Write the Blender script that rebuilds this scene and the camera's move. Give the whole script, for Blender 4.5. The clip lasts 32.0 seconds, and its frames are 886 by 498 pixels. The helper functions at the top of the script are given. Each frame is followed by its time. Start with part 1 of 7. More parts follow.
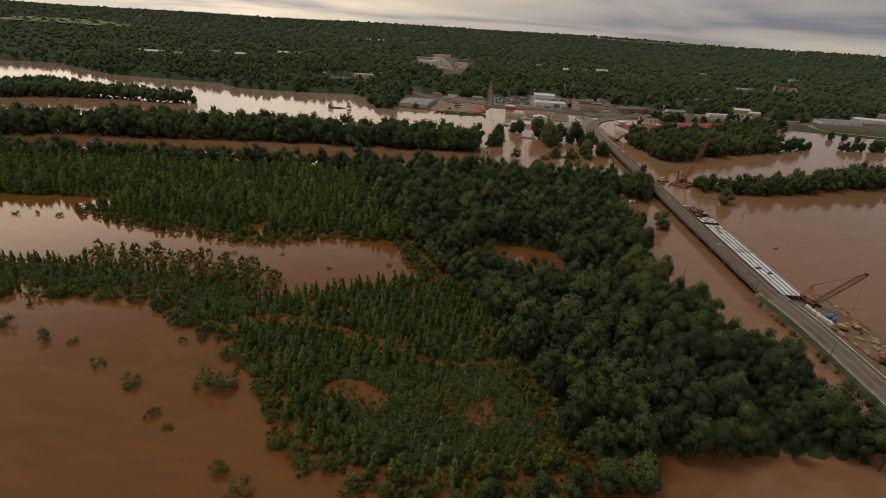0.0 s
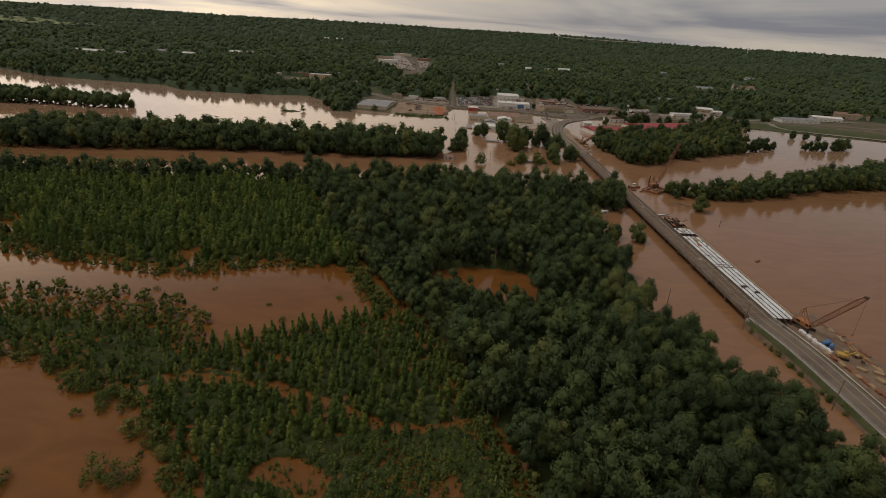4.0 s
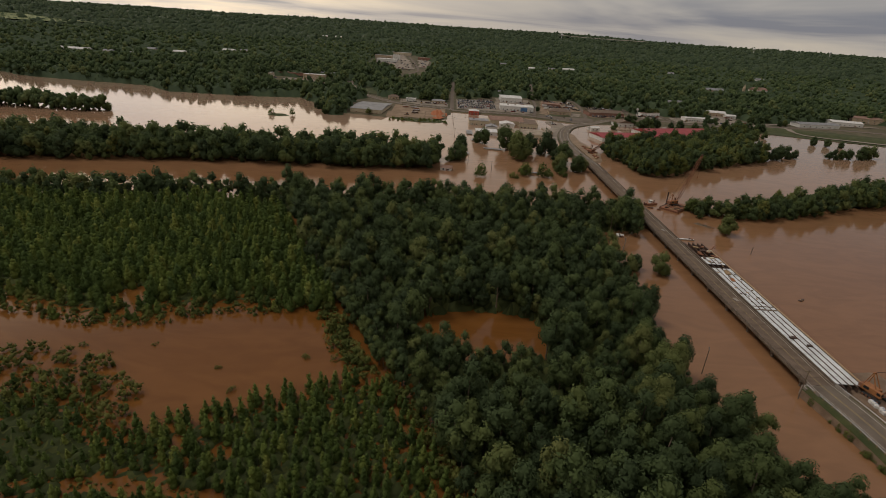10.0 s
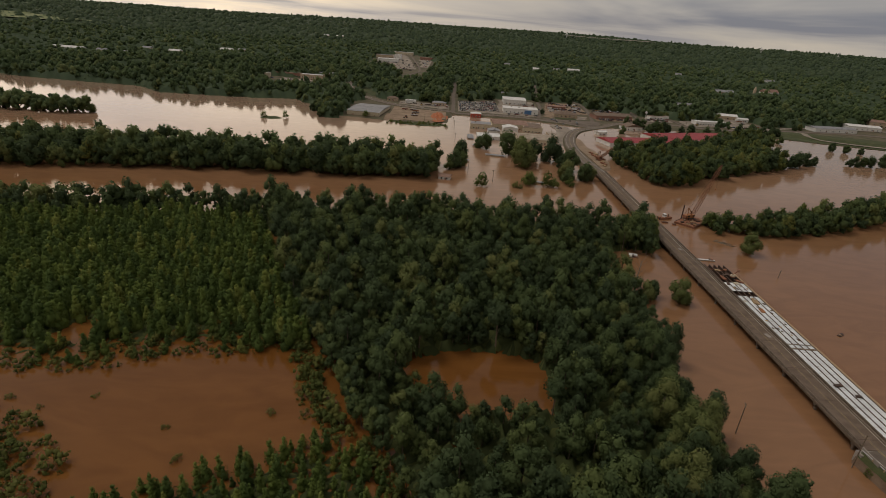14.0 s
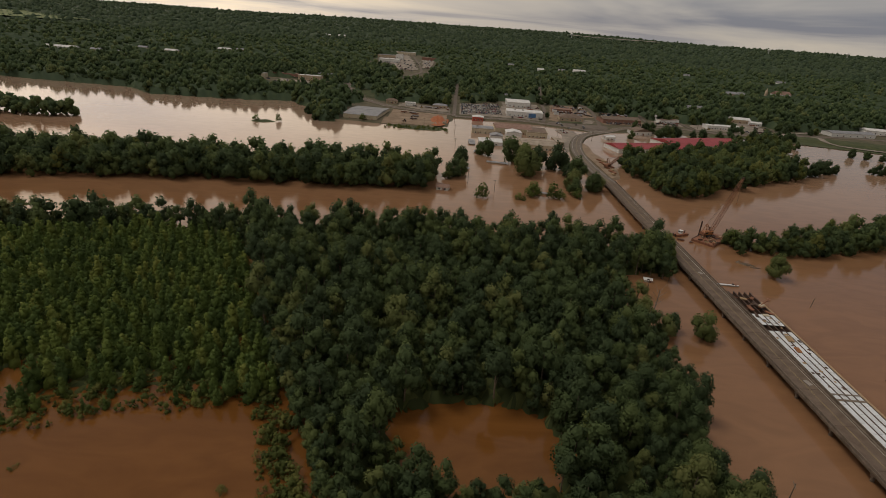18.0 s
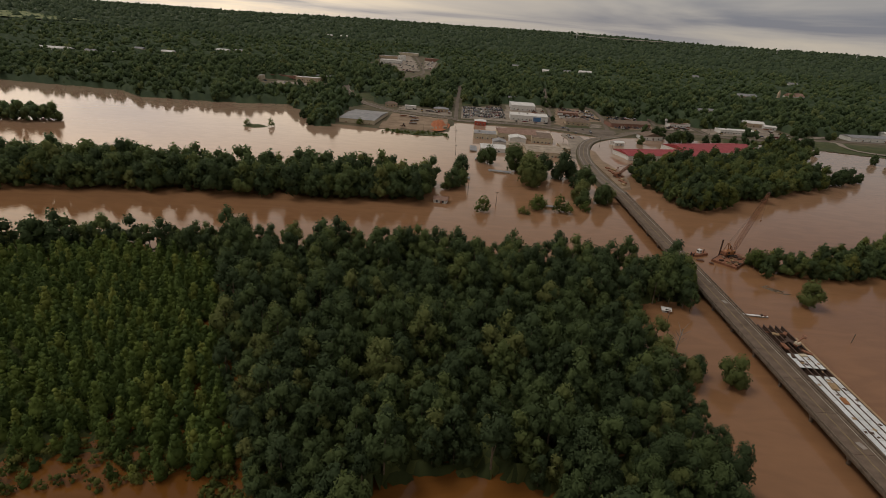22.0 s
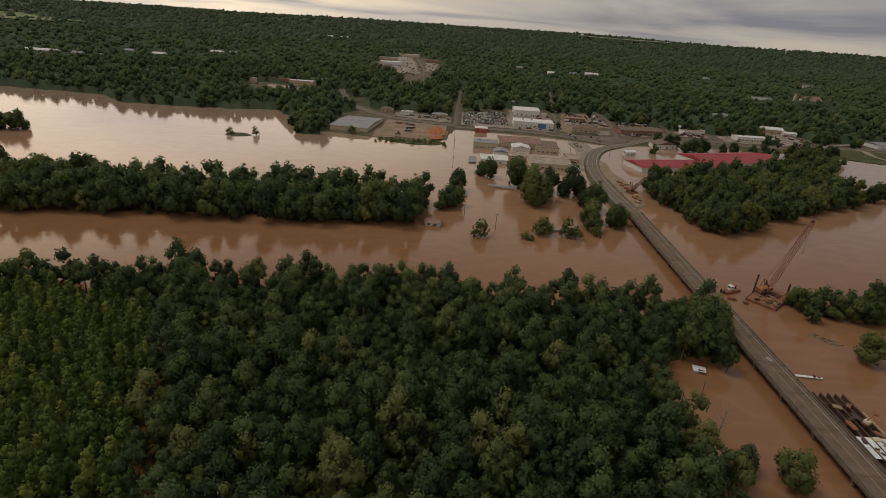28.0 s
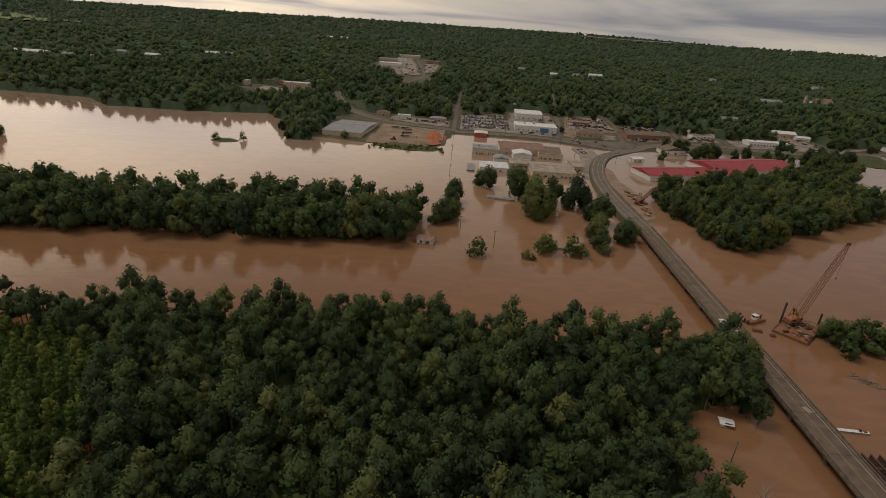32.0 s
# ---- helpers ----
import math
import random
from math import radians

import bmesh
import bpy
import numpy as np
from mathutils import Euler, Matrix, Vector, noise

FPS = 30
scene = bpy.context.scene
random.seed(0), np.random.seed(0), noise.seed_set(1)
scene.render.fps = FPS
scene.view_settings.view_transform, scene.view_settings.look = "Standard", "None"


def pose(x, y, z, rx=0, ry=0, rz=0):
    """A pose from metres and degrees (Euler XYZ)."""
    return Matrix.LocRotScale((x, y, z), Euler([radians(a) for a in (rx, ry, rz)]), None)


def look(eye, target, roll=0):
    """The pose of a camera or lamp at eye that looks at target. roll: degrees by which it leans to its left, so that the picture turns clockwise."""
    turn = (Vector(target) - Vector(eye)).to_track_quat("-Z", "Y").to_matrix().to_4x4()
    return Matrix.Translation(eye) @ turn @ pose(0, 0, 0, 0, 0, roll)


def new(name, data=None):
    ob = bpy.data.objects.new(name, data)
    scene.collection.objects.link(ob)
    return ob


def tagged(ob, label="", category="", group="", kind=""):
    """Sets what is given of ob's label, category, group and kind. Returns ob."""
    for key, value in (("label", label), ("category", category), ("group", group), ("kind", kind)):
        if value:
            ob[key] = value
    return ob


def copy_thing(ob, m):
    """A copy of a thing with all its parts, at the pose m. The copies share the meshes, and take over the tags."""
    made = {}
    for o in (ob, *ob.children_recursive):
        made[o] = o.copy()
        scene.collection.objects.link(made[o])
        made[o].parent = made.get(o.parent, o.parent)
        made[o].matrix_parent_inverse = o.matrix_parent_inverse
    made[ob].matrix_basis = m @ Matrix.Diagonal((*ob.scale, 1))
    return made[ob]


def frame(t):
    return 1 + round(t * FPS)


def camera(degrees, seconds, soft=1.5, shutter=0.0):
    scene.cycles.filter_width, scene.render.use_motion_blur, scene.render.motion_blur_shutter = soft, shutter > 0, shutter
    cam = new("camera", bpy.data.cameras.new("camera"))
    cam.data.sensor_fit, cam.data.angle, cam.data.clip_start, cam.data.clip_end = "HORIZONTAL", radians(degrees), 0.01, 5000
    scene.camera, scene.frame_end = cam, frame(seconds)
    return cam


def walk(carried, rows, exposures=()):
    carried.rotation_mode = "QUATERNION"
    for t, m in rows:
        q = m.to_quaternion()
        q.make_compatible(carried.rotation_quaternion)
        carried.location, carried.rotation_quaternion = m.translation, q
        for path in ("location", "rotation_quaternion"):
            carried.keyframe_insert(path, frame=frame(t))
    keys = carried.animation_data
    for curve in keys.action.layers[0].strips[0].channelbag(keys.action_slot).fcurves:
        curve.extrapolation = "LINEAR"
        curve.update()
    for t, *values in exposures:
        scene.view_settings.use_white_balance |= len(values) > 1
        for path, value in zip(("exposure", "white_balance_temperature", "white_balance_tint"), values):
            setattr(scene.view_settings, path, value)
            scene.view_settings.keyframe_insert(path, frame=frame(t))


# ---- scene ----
# ---------------------------------------------------------------- camera
cam = camera(80.48, 32.0, soft=0.6)
# seconds, place, heading to the right, tilt down, lean: a drone that flies north over the flooded plain
ROWS = [
    (0, 0.00, 0.00, 99.81, -3.232, 23.200, 3.678),
    (0.5, 0.13, 3.76, 99.82, -1.979, 23.151, 3.643),
    (1, 0.18, 7.55, 99.77, -0.831, 23.098, 3.671),
    (1.5, 0.27, 11.37, 99.64, -0.178, 23.067, 3.724),
    (2, 0.46, 15.20, 99.59, 0.207, 23.059, 3.712),
    (3, 0.90, 22.63, 99.67, 0.586, 23.073, 3.755),
    (3.5, 1.12, 26.25, 99.64, 0.667, 23.090, 3.753),
    (6, 2.43, 43.54, 99.79, 0.769, 23.182, 3.896),
    (9, 3.68, 63.12, 100.25, 0.659, 23.279, 3.958),
    (13, 7.02, 89.89, 100.33, 0.260, 23.372, 4.080),
    (14.5, 7.87, 100.13, 100.04, 0.182, 23.398, 4.161),
    (19, 11.58, 129.79, 100.26, -0.339, 23.462, 4.216),
    (23, 14.50, 155.89, 100.46, -0.819, 23.468, 4.115),
    (28, 18.27, 188.35, 100.61, -1.210, 23.448, 4.051),
    (32, 21.41, 213.66, 100.30, -1.487, 23.422, 4.024),
]


def flown(x, y, z, yaw, tilt, lean):
    a, b = radians(yaw), radians(tilt)
    ahead = Vector((math.sin(a) * math.cos(b), math.cos(a) * math.cos(b), -math.sin(b)))
    return look((x, y, z), Vector((x, y, z)) + 100 * ahead, lean)


walk(cam, [(r[0], flown(*r[1:])) for r in ROWS], exposures=[(0, 0.0), (32, 0.0)])

# ---------------------------------------------------------------- world and sun
SUN_AZ, SUN_EL = radians(-75), radians(62)      # high behind cloud, to the west
GLOW_AZ, GLOW_EL = radians(-35), radians(18)     # thin bright cloud low in the north-west
world = bpy.data.worlds.new("overcast_sky")
scene.world = world
world.use_nodes = True
wn, wl = world.node_tree.nodes, world.node_tree.links
wn.clear()


def wnode(kind, **settings):
    n = wn.new(kind)
    for key, value in settings.items():
        n.inputs[key].default_value = value
    return n


w_out = wn.new("ShaderNodeOutputWorld")
w_bg = wnode("ShaderNodeBackground", Strength=1.0)
w_tc = wn.new("ShaderNodeTexCoord")
w_sky = wn.new("ShaderNodeTexSky")
w_sky.sky_type, w_sky.sun_disc = "NISHITA", False
w_sky.sun_elevation, w_sky.sun_rotation = SUN_EL, SUN_AZ
w_dim = wn.new("ShaderNodeVectorMath")
w_dim.operation = "SCALE"
w_dim.inputs["Scale"].default_value = 0.07
wl.new(w_sky.outputs[0], w_dim.inputs[0])
# cloud deck: direction projected on a flat layer, so that the cloud bands flatten towards the horizon
w_sep = wn.new("ShaderNodeSeparateXYZ")
wl.new(w_tc.outputs["Generated"], w_sep.inputs[0])


def wmath(op, a, b=0.0, clamp=False):
    n = wn.new("ShaderNodeMath")
    n.operation, n.use_clamp = op, clamp
    for slot, v in enumerate((a, b)):
        if isinstance(v, (int, float)):
            n.inputs[slot].default_value = v
        else:
            wl.new(v, n.inputs[slot])
    return n.outputs[0]


up = wmath("ADD", wmath("MAXIMUM", w_sep.outputs[2], 0.0), 0.075)
w_comb = wn.new("ShaderNodeCombineXYZ")
wl.new(wmath("DIVIDE", w_sep.outputs[0], up), w_comb.inputs[0])
wl.new(wmath("DIVIDE", w_sep.outputs[1], up), w_comb.inputs[1])
w_n1 = wnode("ShaderNodeTexNoise", Scale=0.20, Detail=5.0, Roughness=0.5, Distortion=0.5)
wl.new(w_comb.outputs[0], w_n1.inputs["Vector"])
w_ramp = wn.new("ShaderNodeValToRGB")
w_ramp.color_ramp.elements[0].position, w_ramp.color_ramp.elements[0].color = 0.36, (0.205, 0.205, 0.230, 1)
w_ramp.color_ramp.elements[1].position, w_ramp.color_ramp.elements[1].color = 0.62, (0.58, 0.505, 0.40, 1)
e = w_ramp.color_ramp.elements.new(0.48)
e.color = (0.405, 0.37, 0.335, 1)
wl.new(w_n1.outputs[0], w_ramp.inputs[0])
# brighter cloud towards the hidden sun
w_dot = wn.new("ShaderNodeVectorMath")
w_dot.operation = "DOT_PRODUCT"
w_dot.inputs[1].default_value = (math.sin(GLOW_AZ) * math.cos(GLOW_EL), math.cos(GLOW_AZ) * math.cos(GLOW_EL), math.sin(GLOW_EL))
wl.new(w_tc.outputs["Generated"], w_dot.inputs[0])
w_deck = wn.new("ShaderNodeMapRange")      # the thick deck begins above the bright gap
w_deck.interpolation_type = "SMOOTHSTEP"
w_deck.inputs[1].default_value, w_deck.inputs[2].default_value, w_deck.inputs[3].default_value, w_deck.inputs[4].default_value = 0.27, 0.50, 1.0, 0.0
wl.new(w_sep.outputs[2], w_deck.inputs[0])
w_rim = wn.new("ShaderNodeMapRange")       # duller again in the thick air over the horizon
w_rim.interpolation_type = "SMOOTHSTEP"
w_rim.inputs[1].default_value, w_rim.inputs[2].default_value, w_rim.inputs[3].default_value, w_rim.inputs[4].default_value = 0.02, 0.15, 0.42, 1.0
wl.new(w_sep.outputs[2], w_rim.inputs[0])
glow = wmath("MULTIPLY", wmath("MULTIPLY", wmath("POWER", wmath("MAXIMUM", w_dot.outputs["Value"], 0.0), 8.0), w_deck.outputs[0]), w_rim.outputs[0])
gain = wn.new("ShaderNodeVectorMath")
gain.operation = "MULTIPLY_ADD"
wl.new(glow, gain.inputs[0])
gain.inputs[1].default_value, gain.inputs[2].default_value = (4.5, 3.9, 3.1), (0.94, 0.94, 0.97)
w_cl = wn.new("ShaderNodeVectorMath")
w_cl.operation = "MULTIPLY"
wl.new(w_ramp.outputs[0], w_cl.inputs[0])
wl.new(gain.outputs[0], w_cl.inputs[1])
w_mix = wn.new("ShaderNodeMix")
w_mix.data_type = "RGBA"
w_mix.inputs[0].default_value = 0.88
wl.new(w_dim.outputs[0], w_mix.inputs[6])
wl.new(w_cl.outputs[0], w_mix.inputs[7])
wl.new(w_mix.outputs[2], w_bg.inputs["Color"])
wl.new(w_bg.outputs[0], w_out.inputs[0])

sun = new("sun", bpy.data.lights.new("sun", "SUN"))
sun.data.energy, sun.data.angle, sun.data.color = 1.0, radians(24), (1.0, 0.93, 0.84)
sun.matrix_world = look((300 * math.sin(SUN_AZ), 300 * math.cos(SUN_AZ), 300 * math.tan(SUN_EL)), (0, 0, 0))

# ---------------------------------------------------------------- materials


def material(name, low, high, size=1.0, rough=0.8, metal=0.0, bump=0.3, fine=8.0, piece=0.0, spec=0.3, bump_dist=0.05):
    """Two-scale mottled surface between two colours; size: metres of the large mottling; piece: share of colour that varies from object to object."""
    m = bpy.data.materials.new(name)
    m.use_nodes = True
    n, l = m.node_tree.nodes, m.node_tree.links
    b = n["Principled BSDF"]
    b.inputs["Metallic"].default_value = metal
    b.inputs["Specular IOR Level"].default_value = spec
    geo = n.new("ShaderNodeNewGeometry")
    big, small = n.new("ShaderNodeTexNoise"), n.new("ShaderNodeTexNoise")
    big.inputs["Scale"].default_value, big.inputs["Detail"].default_value = 1.0 / size, 5.0
    small.inputs["Scale"].default_value, small.inputs["Detail"].default_value = fine / size, 3.0
    for tex in (big, small):
        l.new(geo.outputs["Position"], tex.inputs["Vector"])
    add = n.new("ShaderNodeMath")
    add.operation = "MULTIPLY_ADD"
    l.new(small.outputs[0], add.inputs[0])
    add.inputs[1].default_value = 0.45
    l.new(big.outputs[0], add.inputs[2])
    last = add.outputs[0]
    if piece:
        info = n.new("ShaderNodeObjectInfo")
        p = n.new("ShaderNodeMath")
        p.operation = "MULTIPLY_ADD"
        l.new(info.outputs["Random"], p.inputs[0])
        p.inputs[1].default_value = piece
        l.new(last, p.inputs[2])
        last = p.outputs[0]
    ramp = n.new("ShaderNodeValToRGB")
    ramp.color_ramp.elements[0].position, ramp.color_ramp.elements[0].color = 0.45, (*low, 1)
    ramp.color_ramp.elements[1].position, ramp.color_ramp.elements[1].color = 0.95 + piece * 0.6, (*high, 1)
    l.new(last, ramp.inputs[0])
    l.new(ramp.outputs[0], b.inputs["Base Color"])
    rr = n.new("ShaderNodeMapRange")
    rr.inputs[3].default_value, rr.inputs[4].default_value = max(0.02, rough - 0.12), min(1.0, rough + 0.12)
    l.new(small.outputs[0], rr.inputs[0])
    l.new(rr.outputs[0], b.inputs["Roughness"])
    bp = n.new("ShaderNodeBump")
    bp.inputs["Strength"].default_value, bp.inputs["Distance"].default_value = bump, bump_dist
    l.new(small.outputs[0], bp.inputs["Height"])
    l.new(bp.outputs[0], b.inputs["Normal"])
    return m


def foliage(name, stops, rough=0.75):
    """Leaves: colour goes by tree (tint, or the object) and by leaf clump (island)."""
    m = bpy.data.materials.new(name)
    m.use_nodes = True
    n, l = m.node_tree.nodes, m.node_tree.links
    b = n["Principled BSDF"]
    b.inputs["Roughness"].default_value, b.inputs["Specular IOR Level"].default_value = rough, 0.16
    geo, info, att = n.new("ShaderNodeNewGeometry"), n.new("ShaderNodeObjectInfo"), n.new("ShaderNodeAttribute")
    att.attribute_name = "tint"

    def calc(op, a, b2):
        k = n.new("ShaderNodeMath")
        k.operation = op
        for slot, v in enumerate((a, b2)):
            if isinstance(v, (int, float)):
                k.inputs[slot].default_value = v
            else:
                l.new(v, k.inputs[slot])
        return k.outputs[0]

    tree = calc("FRACT", calc("ADD", att.outputs["Fac"], info.outputs["Random"]), 0)
    tree = calc("MULTIPLY", tree, 0.94)
    leaf = calc("MULTIPLY", geo.outputs["Random Per Island"], 0.06)
    ramp = n.new("ShaderNodeValToRGB")
    els = ramp.color_ramp.elements
    while len(els) < len(stops):
        els.new(0.5)
    for el, (at, col) in zip(els, stops):
        el.position, el.color = at, (*col, 1)
    l.new(calc("ADD", tree, leaf), ramp.inputs[0])
    l.new(ramp.outputs[0], b.inputs["Base Color"])
    # part of the light passes through the leaves
    thin, both = n.new("ShaderNodeBsdfTranslucent"), n.new("ShaderNodeMixShader")
    l.new(ramp.outputs[0], thin.inputs["Color"])
    both.inputs[0].default_value = 0.42
    l.new(b.outputs[0], both.inputs[1])
    l.new(thin.outputs[0], both.inputs[2])
    l.new(both.outputs[0], n["Material Output"].inputs["Surface"])
    return m


LEAF_WOODS = foliage("leaf_woodland", [(0.0, (0.060, 0.087, 0.039)), (0.35, (0.079, 0.112, 0.046)), (0.66, (0.103, 0.139, 0.051)), (0.86, (0.140, 0.172, 0.057)), (1.0, (0.205, 0.213, 0.075))])
LEAF_YOUNG = foliage("leaf_plantation", [(0.0, (0.077, 0.117, 0.033)), (0.4, (0.110, 0.158, 0.039)), (0.8, (0.162, 0.209, 0.047)), (1.0, (0.259, 0.277, 0.068))])
LEAF_LOW = foliage("leaf_undergrowth", [(0.0, (0.054, 0.070, 0.025)), (0.6, (0.080, 0.097, 0.032)), (1.0, (0.113, 0.125, 0.039))])
LEAF_SCRUB = foliage("leaf_scrub", [(0.0, (0.086, 0.108, 0.030)), (0.6, (0.132, 0.150, 0.039)), (1.0, (0.205, 0.205, 0.059))])
LEAF_BUSH = foliage("leaf_bush", [(0.0, (0.097, 0.132, 0.034)), (0.6, (0.138, 0.167, 0.043)), (1.0, (0.211, 0.218, 0.066))])
LEAF_FAR = foliage("leaf_far_woods", [(0.0, (0.069, 0.103, 0.047)), (0.4, (0.093, 0.134, 0.057)), (0.8, (0.125, 0.167, 0.066)), (1.0, (0.186, 0.211, 0.082))])
# far hill leaves a little bluer: a haze tint mixed into their colour
LEAF_HORIZON = foliage("leaf_hazy_hills", [(0.0, (0.060, 0.090, 0.048)), (0.5, (0.080, 0.114, 0.058)), (1.0, (0.110, 0.145, 0.071))])
BARK = material("bark", (0.10, 0.075, 0.05), (0.22, 0.17, 0.12), 0.6, 0.9)
FIELD = material("pasture", (0.105, 0.135, 0.048), (0.185, 0.205, 0.080), 40.0, 0.95)
GRASS = material("grass", (0.034, 0.048, 0.016), (0.085, 0.090, 0.034), 6.0, 0.9, fine=12)
EARTH = material("earth", (0.060, 0.062, 0.030), (0.145, 0.115, 0.072), 14.0, 0.95, fine=10)
BARE = material("bare_earth", (0.175, 0.120, 0.075), (0.31, 0.225, 0.150), 9.0, 0.95, fine=9)
MUD = material("mud", (0.125, 0.080, 0.050), (0.235, 0.165, 0.112), 3.0, 0.8, fine=9)
REDCLAY = material("red_clay", (0.30, 0.085, 0.035), (0.42, 0.16, 0.07), 3.0, 0.9)
ASPHALT = material("asphalt", (0.104, 0.081, 0.062), (0.182, 0.146, 0.113), 5.0, 0.85, fine=14)
LOT = material("worn_pavement", (0.150, 0.122, 0.094), (0.34, 0.285, 0.225), 9.0, 0.85, fine=9)
CONCRETE = material("concrete", (0.20, 0.175, 0.15), (0.34, 0.30, 0.26), 2.5, 0.85, fine=7)
DECK = material("bridge_deck", (0.100, 0.070, 0.049), (0.172, 0.125, 0.090), 3.0, 0.85, fine=10)
PAINT_W = material("road_paint_white", (0.36, 0.33, 0.28), (0.50, 0.47, 0.40), 0.8, 0.7)
PAINT_Y = material("road_paint_yellow", (0.21, 0.155, 0.075), (0.31, 0.235, 0.115), 0.8, 0.7)
FORM = material("galvanised_deck_form", (0.42, 0.43, 0.42), (0.66, 0.68, 0.68), 2.5, 0.5, metal=0.0, spec=0.5, piece=0.3)
STEEL_DARK = material("weathered_girder_steel", (0.045, 0.03, 0.022), (0.11, 0.065, 0.045), 1.5, 0.75)
RUST = material("rusty_steel", (0.16, 0.065, 0.035), (0.30, 0.14, 0.08), 0.9, 0.8)
STAINED = material("stained_concrete", (0.105, 0.078, 0.055), (0.21, 0.165, 0.125), 2.0, 0.9, fine=7)
ORANGE = material("crane_orange_paint", (0.26, 0.105, 0.042), (0.40, 0.175, 0.065), 0.8, 0.6)
RED = material("red_paint", (0.35, 0.06, 0.035), (0.50, 0.11, 0.07), 0.8, 0.55)
YELLOW = material("yellow_paint", (0.36, 0.22, 0.05), (0.52, 0.34, 0.09), 0.8, 0.55)
BLUE = material("blue_paint", (0.05, 0.13, 0.28), (0.10, 0.21, 0.38), 0.8, 0.5)
WHITE = material("white_paint", (0.58, 0.56, 0.52), (0.80, 0.78, 0.74), 1.5, 0.6)
CREAM = material("cream_wall", (0.48, 0.40, 0.28), (0.62, 0.54, 0.40), 2.0, 0.8)
BRICK = material("brick_wall", (0.22, 0.11, 0.08), (0.34, 0.19, 0.14), 1.2, 0.9)
TAN = material("tan_wall", (0.40, 0.30, 0.20), (0.54, 0.43, 0.31), 2.0, 0.85)
ROOF_GREY = material("grey_metal_roof", (0.17, 0.17, 0.175), (0.29, 0.285, 0.28), 4.0, 0.6)
ROOF_WHITE = material("pale_membrane_roof", (0.50, 0.48, 0.45), (0.72, 0.70, 0.66), 4.0, 0.7)
ROOF_BROWN = material("brown_shingle_roof", (0.12, 0.085, 0.06), (0.22, 0.16, 0.12), 2.0, 0.9)
ROOF_RED = material("red_metal_roof", (0.25, 0.034, 0.038), (0.36, 0.060, 0.062), 5.0, 0.5)
ROOF_TAN = material("stained_tan_roof", (0.21, 0.165, 0.12), (0.42, 0.35, 0.27), 5.0, 0.8)
ROOF_RUST = material("rusted_brown_roof", (0.19, 0.11, 0.08), (0.31, 0.20, 0.15), 3.0, 0.8)
DARK = material("dark_rubber", (0.012, 0.012, 0.012), (0.03, 0.03, 0.03), 0.5, 0.7)
GLASS = material("dark_window_glass", (0.015, 0.018, 0.02), (0.03, 0.035, 0.04), 1.0, 0.15, spec=0.6)
TIMBER = material("timber", (0.26, 0.17, 0.09), (0.42, 0.30, 0.17), 0.8, 0.85)
CARPAINT = material("car_paint", (0.03, 0.035, 0.05), (0.62, 0.60, 0.57), 30.0, 0.3, bump=0.0, spec=0.5)
n, l = CARPAINT.node_tree.nodes, CARPAINT.node_tree.links
info, ramp = n.new("ShaderNodeObjectInfo"), n.new("ShaderNodeValToRGB")
ramp.color_ramp.interpolation = "CONSTANT"
paints = [(0.02, 0.02, 0.022), (0.22, 0.03, 0.025), (0.09, 0.09, 0.095), (0.55, 0.54, 0.52), (0.03, 0.05, 0.12), (0.26, 0.26, 0.26), (0.10, 0.035, 0.03), (0.04, 0.045, 0.04), (0.66, 0.64, 0.60), (0.20, 0.16, 0.11)]
for i, col in enumerate(paints):
    el = ramp.color_ramp.elements[i] if i < 2 else ramp.color_ramp.elements.new(i / len(paints))
    el.position, el.color = i / len(paints), (*col, 1)
l.new(info.outputs["Random"], ramp.inputs[0])
l.new(ramp.outputs[0], n["Principled BSDF"].inputs["Base Color"])

WATER = bpy.data.materials.new("muddy_flood_water")
WATER.use_nodes = True
n, l = WATER.node_tree.nodes, WATER.node_tree.links
b = n["Principled BSDF"]
b.inputs["Roughness"].default_value, b.inputs["IOR"].default_value = 0.07, 1.33
geo = n.new("ShaderNodeNewGeometry")
silt, rip, swell, ramp = n.new("ShaderNodeTexNoise"), n.new("ShaderNodeTexNoise"), n.new("ShaderNodeTexNoise"), n.new("ShaderNodeValToRGB")
stretch = n.new("ShaderNodeMapping")
stretch.inputs["Scale"].default_value = (0.38, 1.0, 1.0)
l.new(geo.outputs["Position"], stretch.inputs["Vector"])
silt.inputs["Scale"].default_value, silt.inputs["Detail"].default_value, silt.inputs["Distortion"].default_value = 0.012, 6.0, 1.5
rip.inputs["Scale"].default_value, rip.inputs["Detail"].default_value, rip.inputs["Distortion"].default_value = 0.42, 7.0, 1.0
swell.inputs["Scale"].default_value, swell.inputs["Detail"].default_value = 0.016, 3.0
for tex in (silt, rip, swell):
    l.new(stretch.outputs[0], tex.inputs["Vector"])
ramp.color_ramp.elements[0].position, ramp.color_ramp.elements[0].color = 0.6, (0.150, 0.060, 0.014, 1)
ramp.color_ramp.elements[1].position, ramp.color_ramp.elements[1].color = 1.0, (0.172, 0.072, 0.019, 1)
streak, streaky = n.new("ShaderNodeTexNoise"), n.new("ShaderNodeMath")
streak.inputs["Scale"].default_value, streak.inputs["Detail"].default_value, streak.inputs["Distortion"].default_value = 0.10, 7.0, 1.8
l.new(stretch.outputs[0], streak.inputs["Vector"])
streaky.operation = "MULTIPLY_ADD"
l.new(streak.outputs[0], streaky.inputs[0])
streaky.inputs[1].default_value = 0.7
l.new(silt.outputs[0], streaky.inputs[2])
l.new(streaky.outputs[0], ramp.inputs[0])
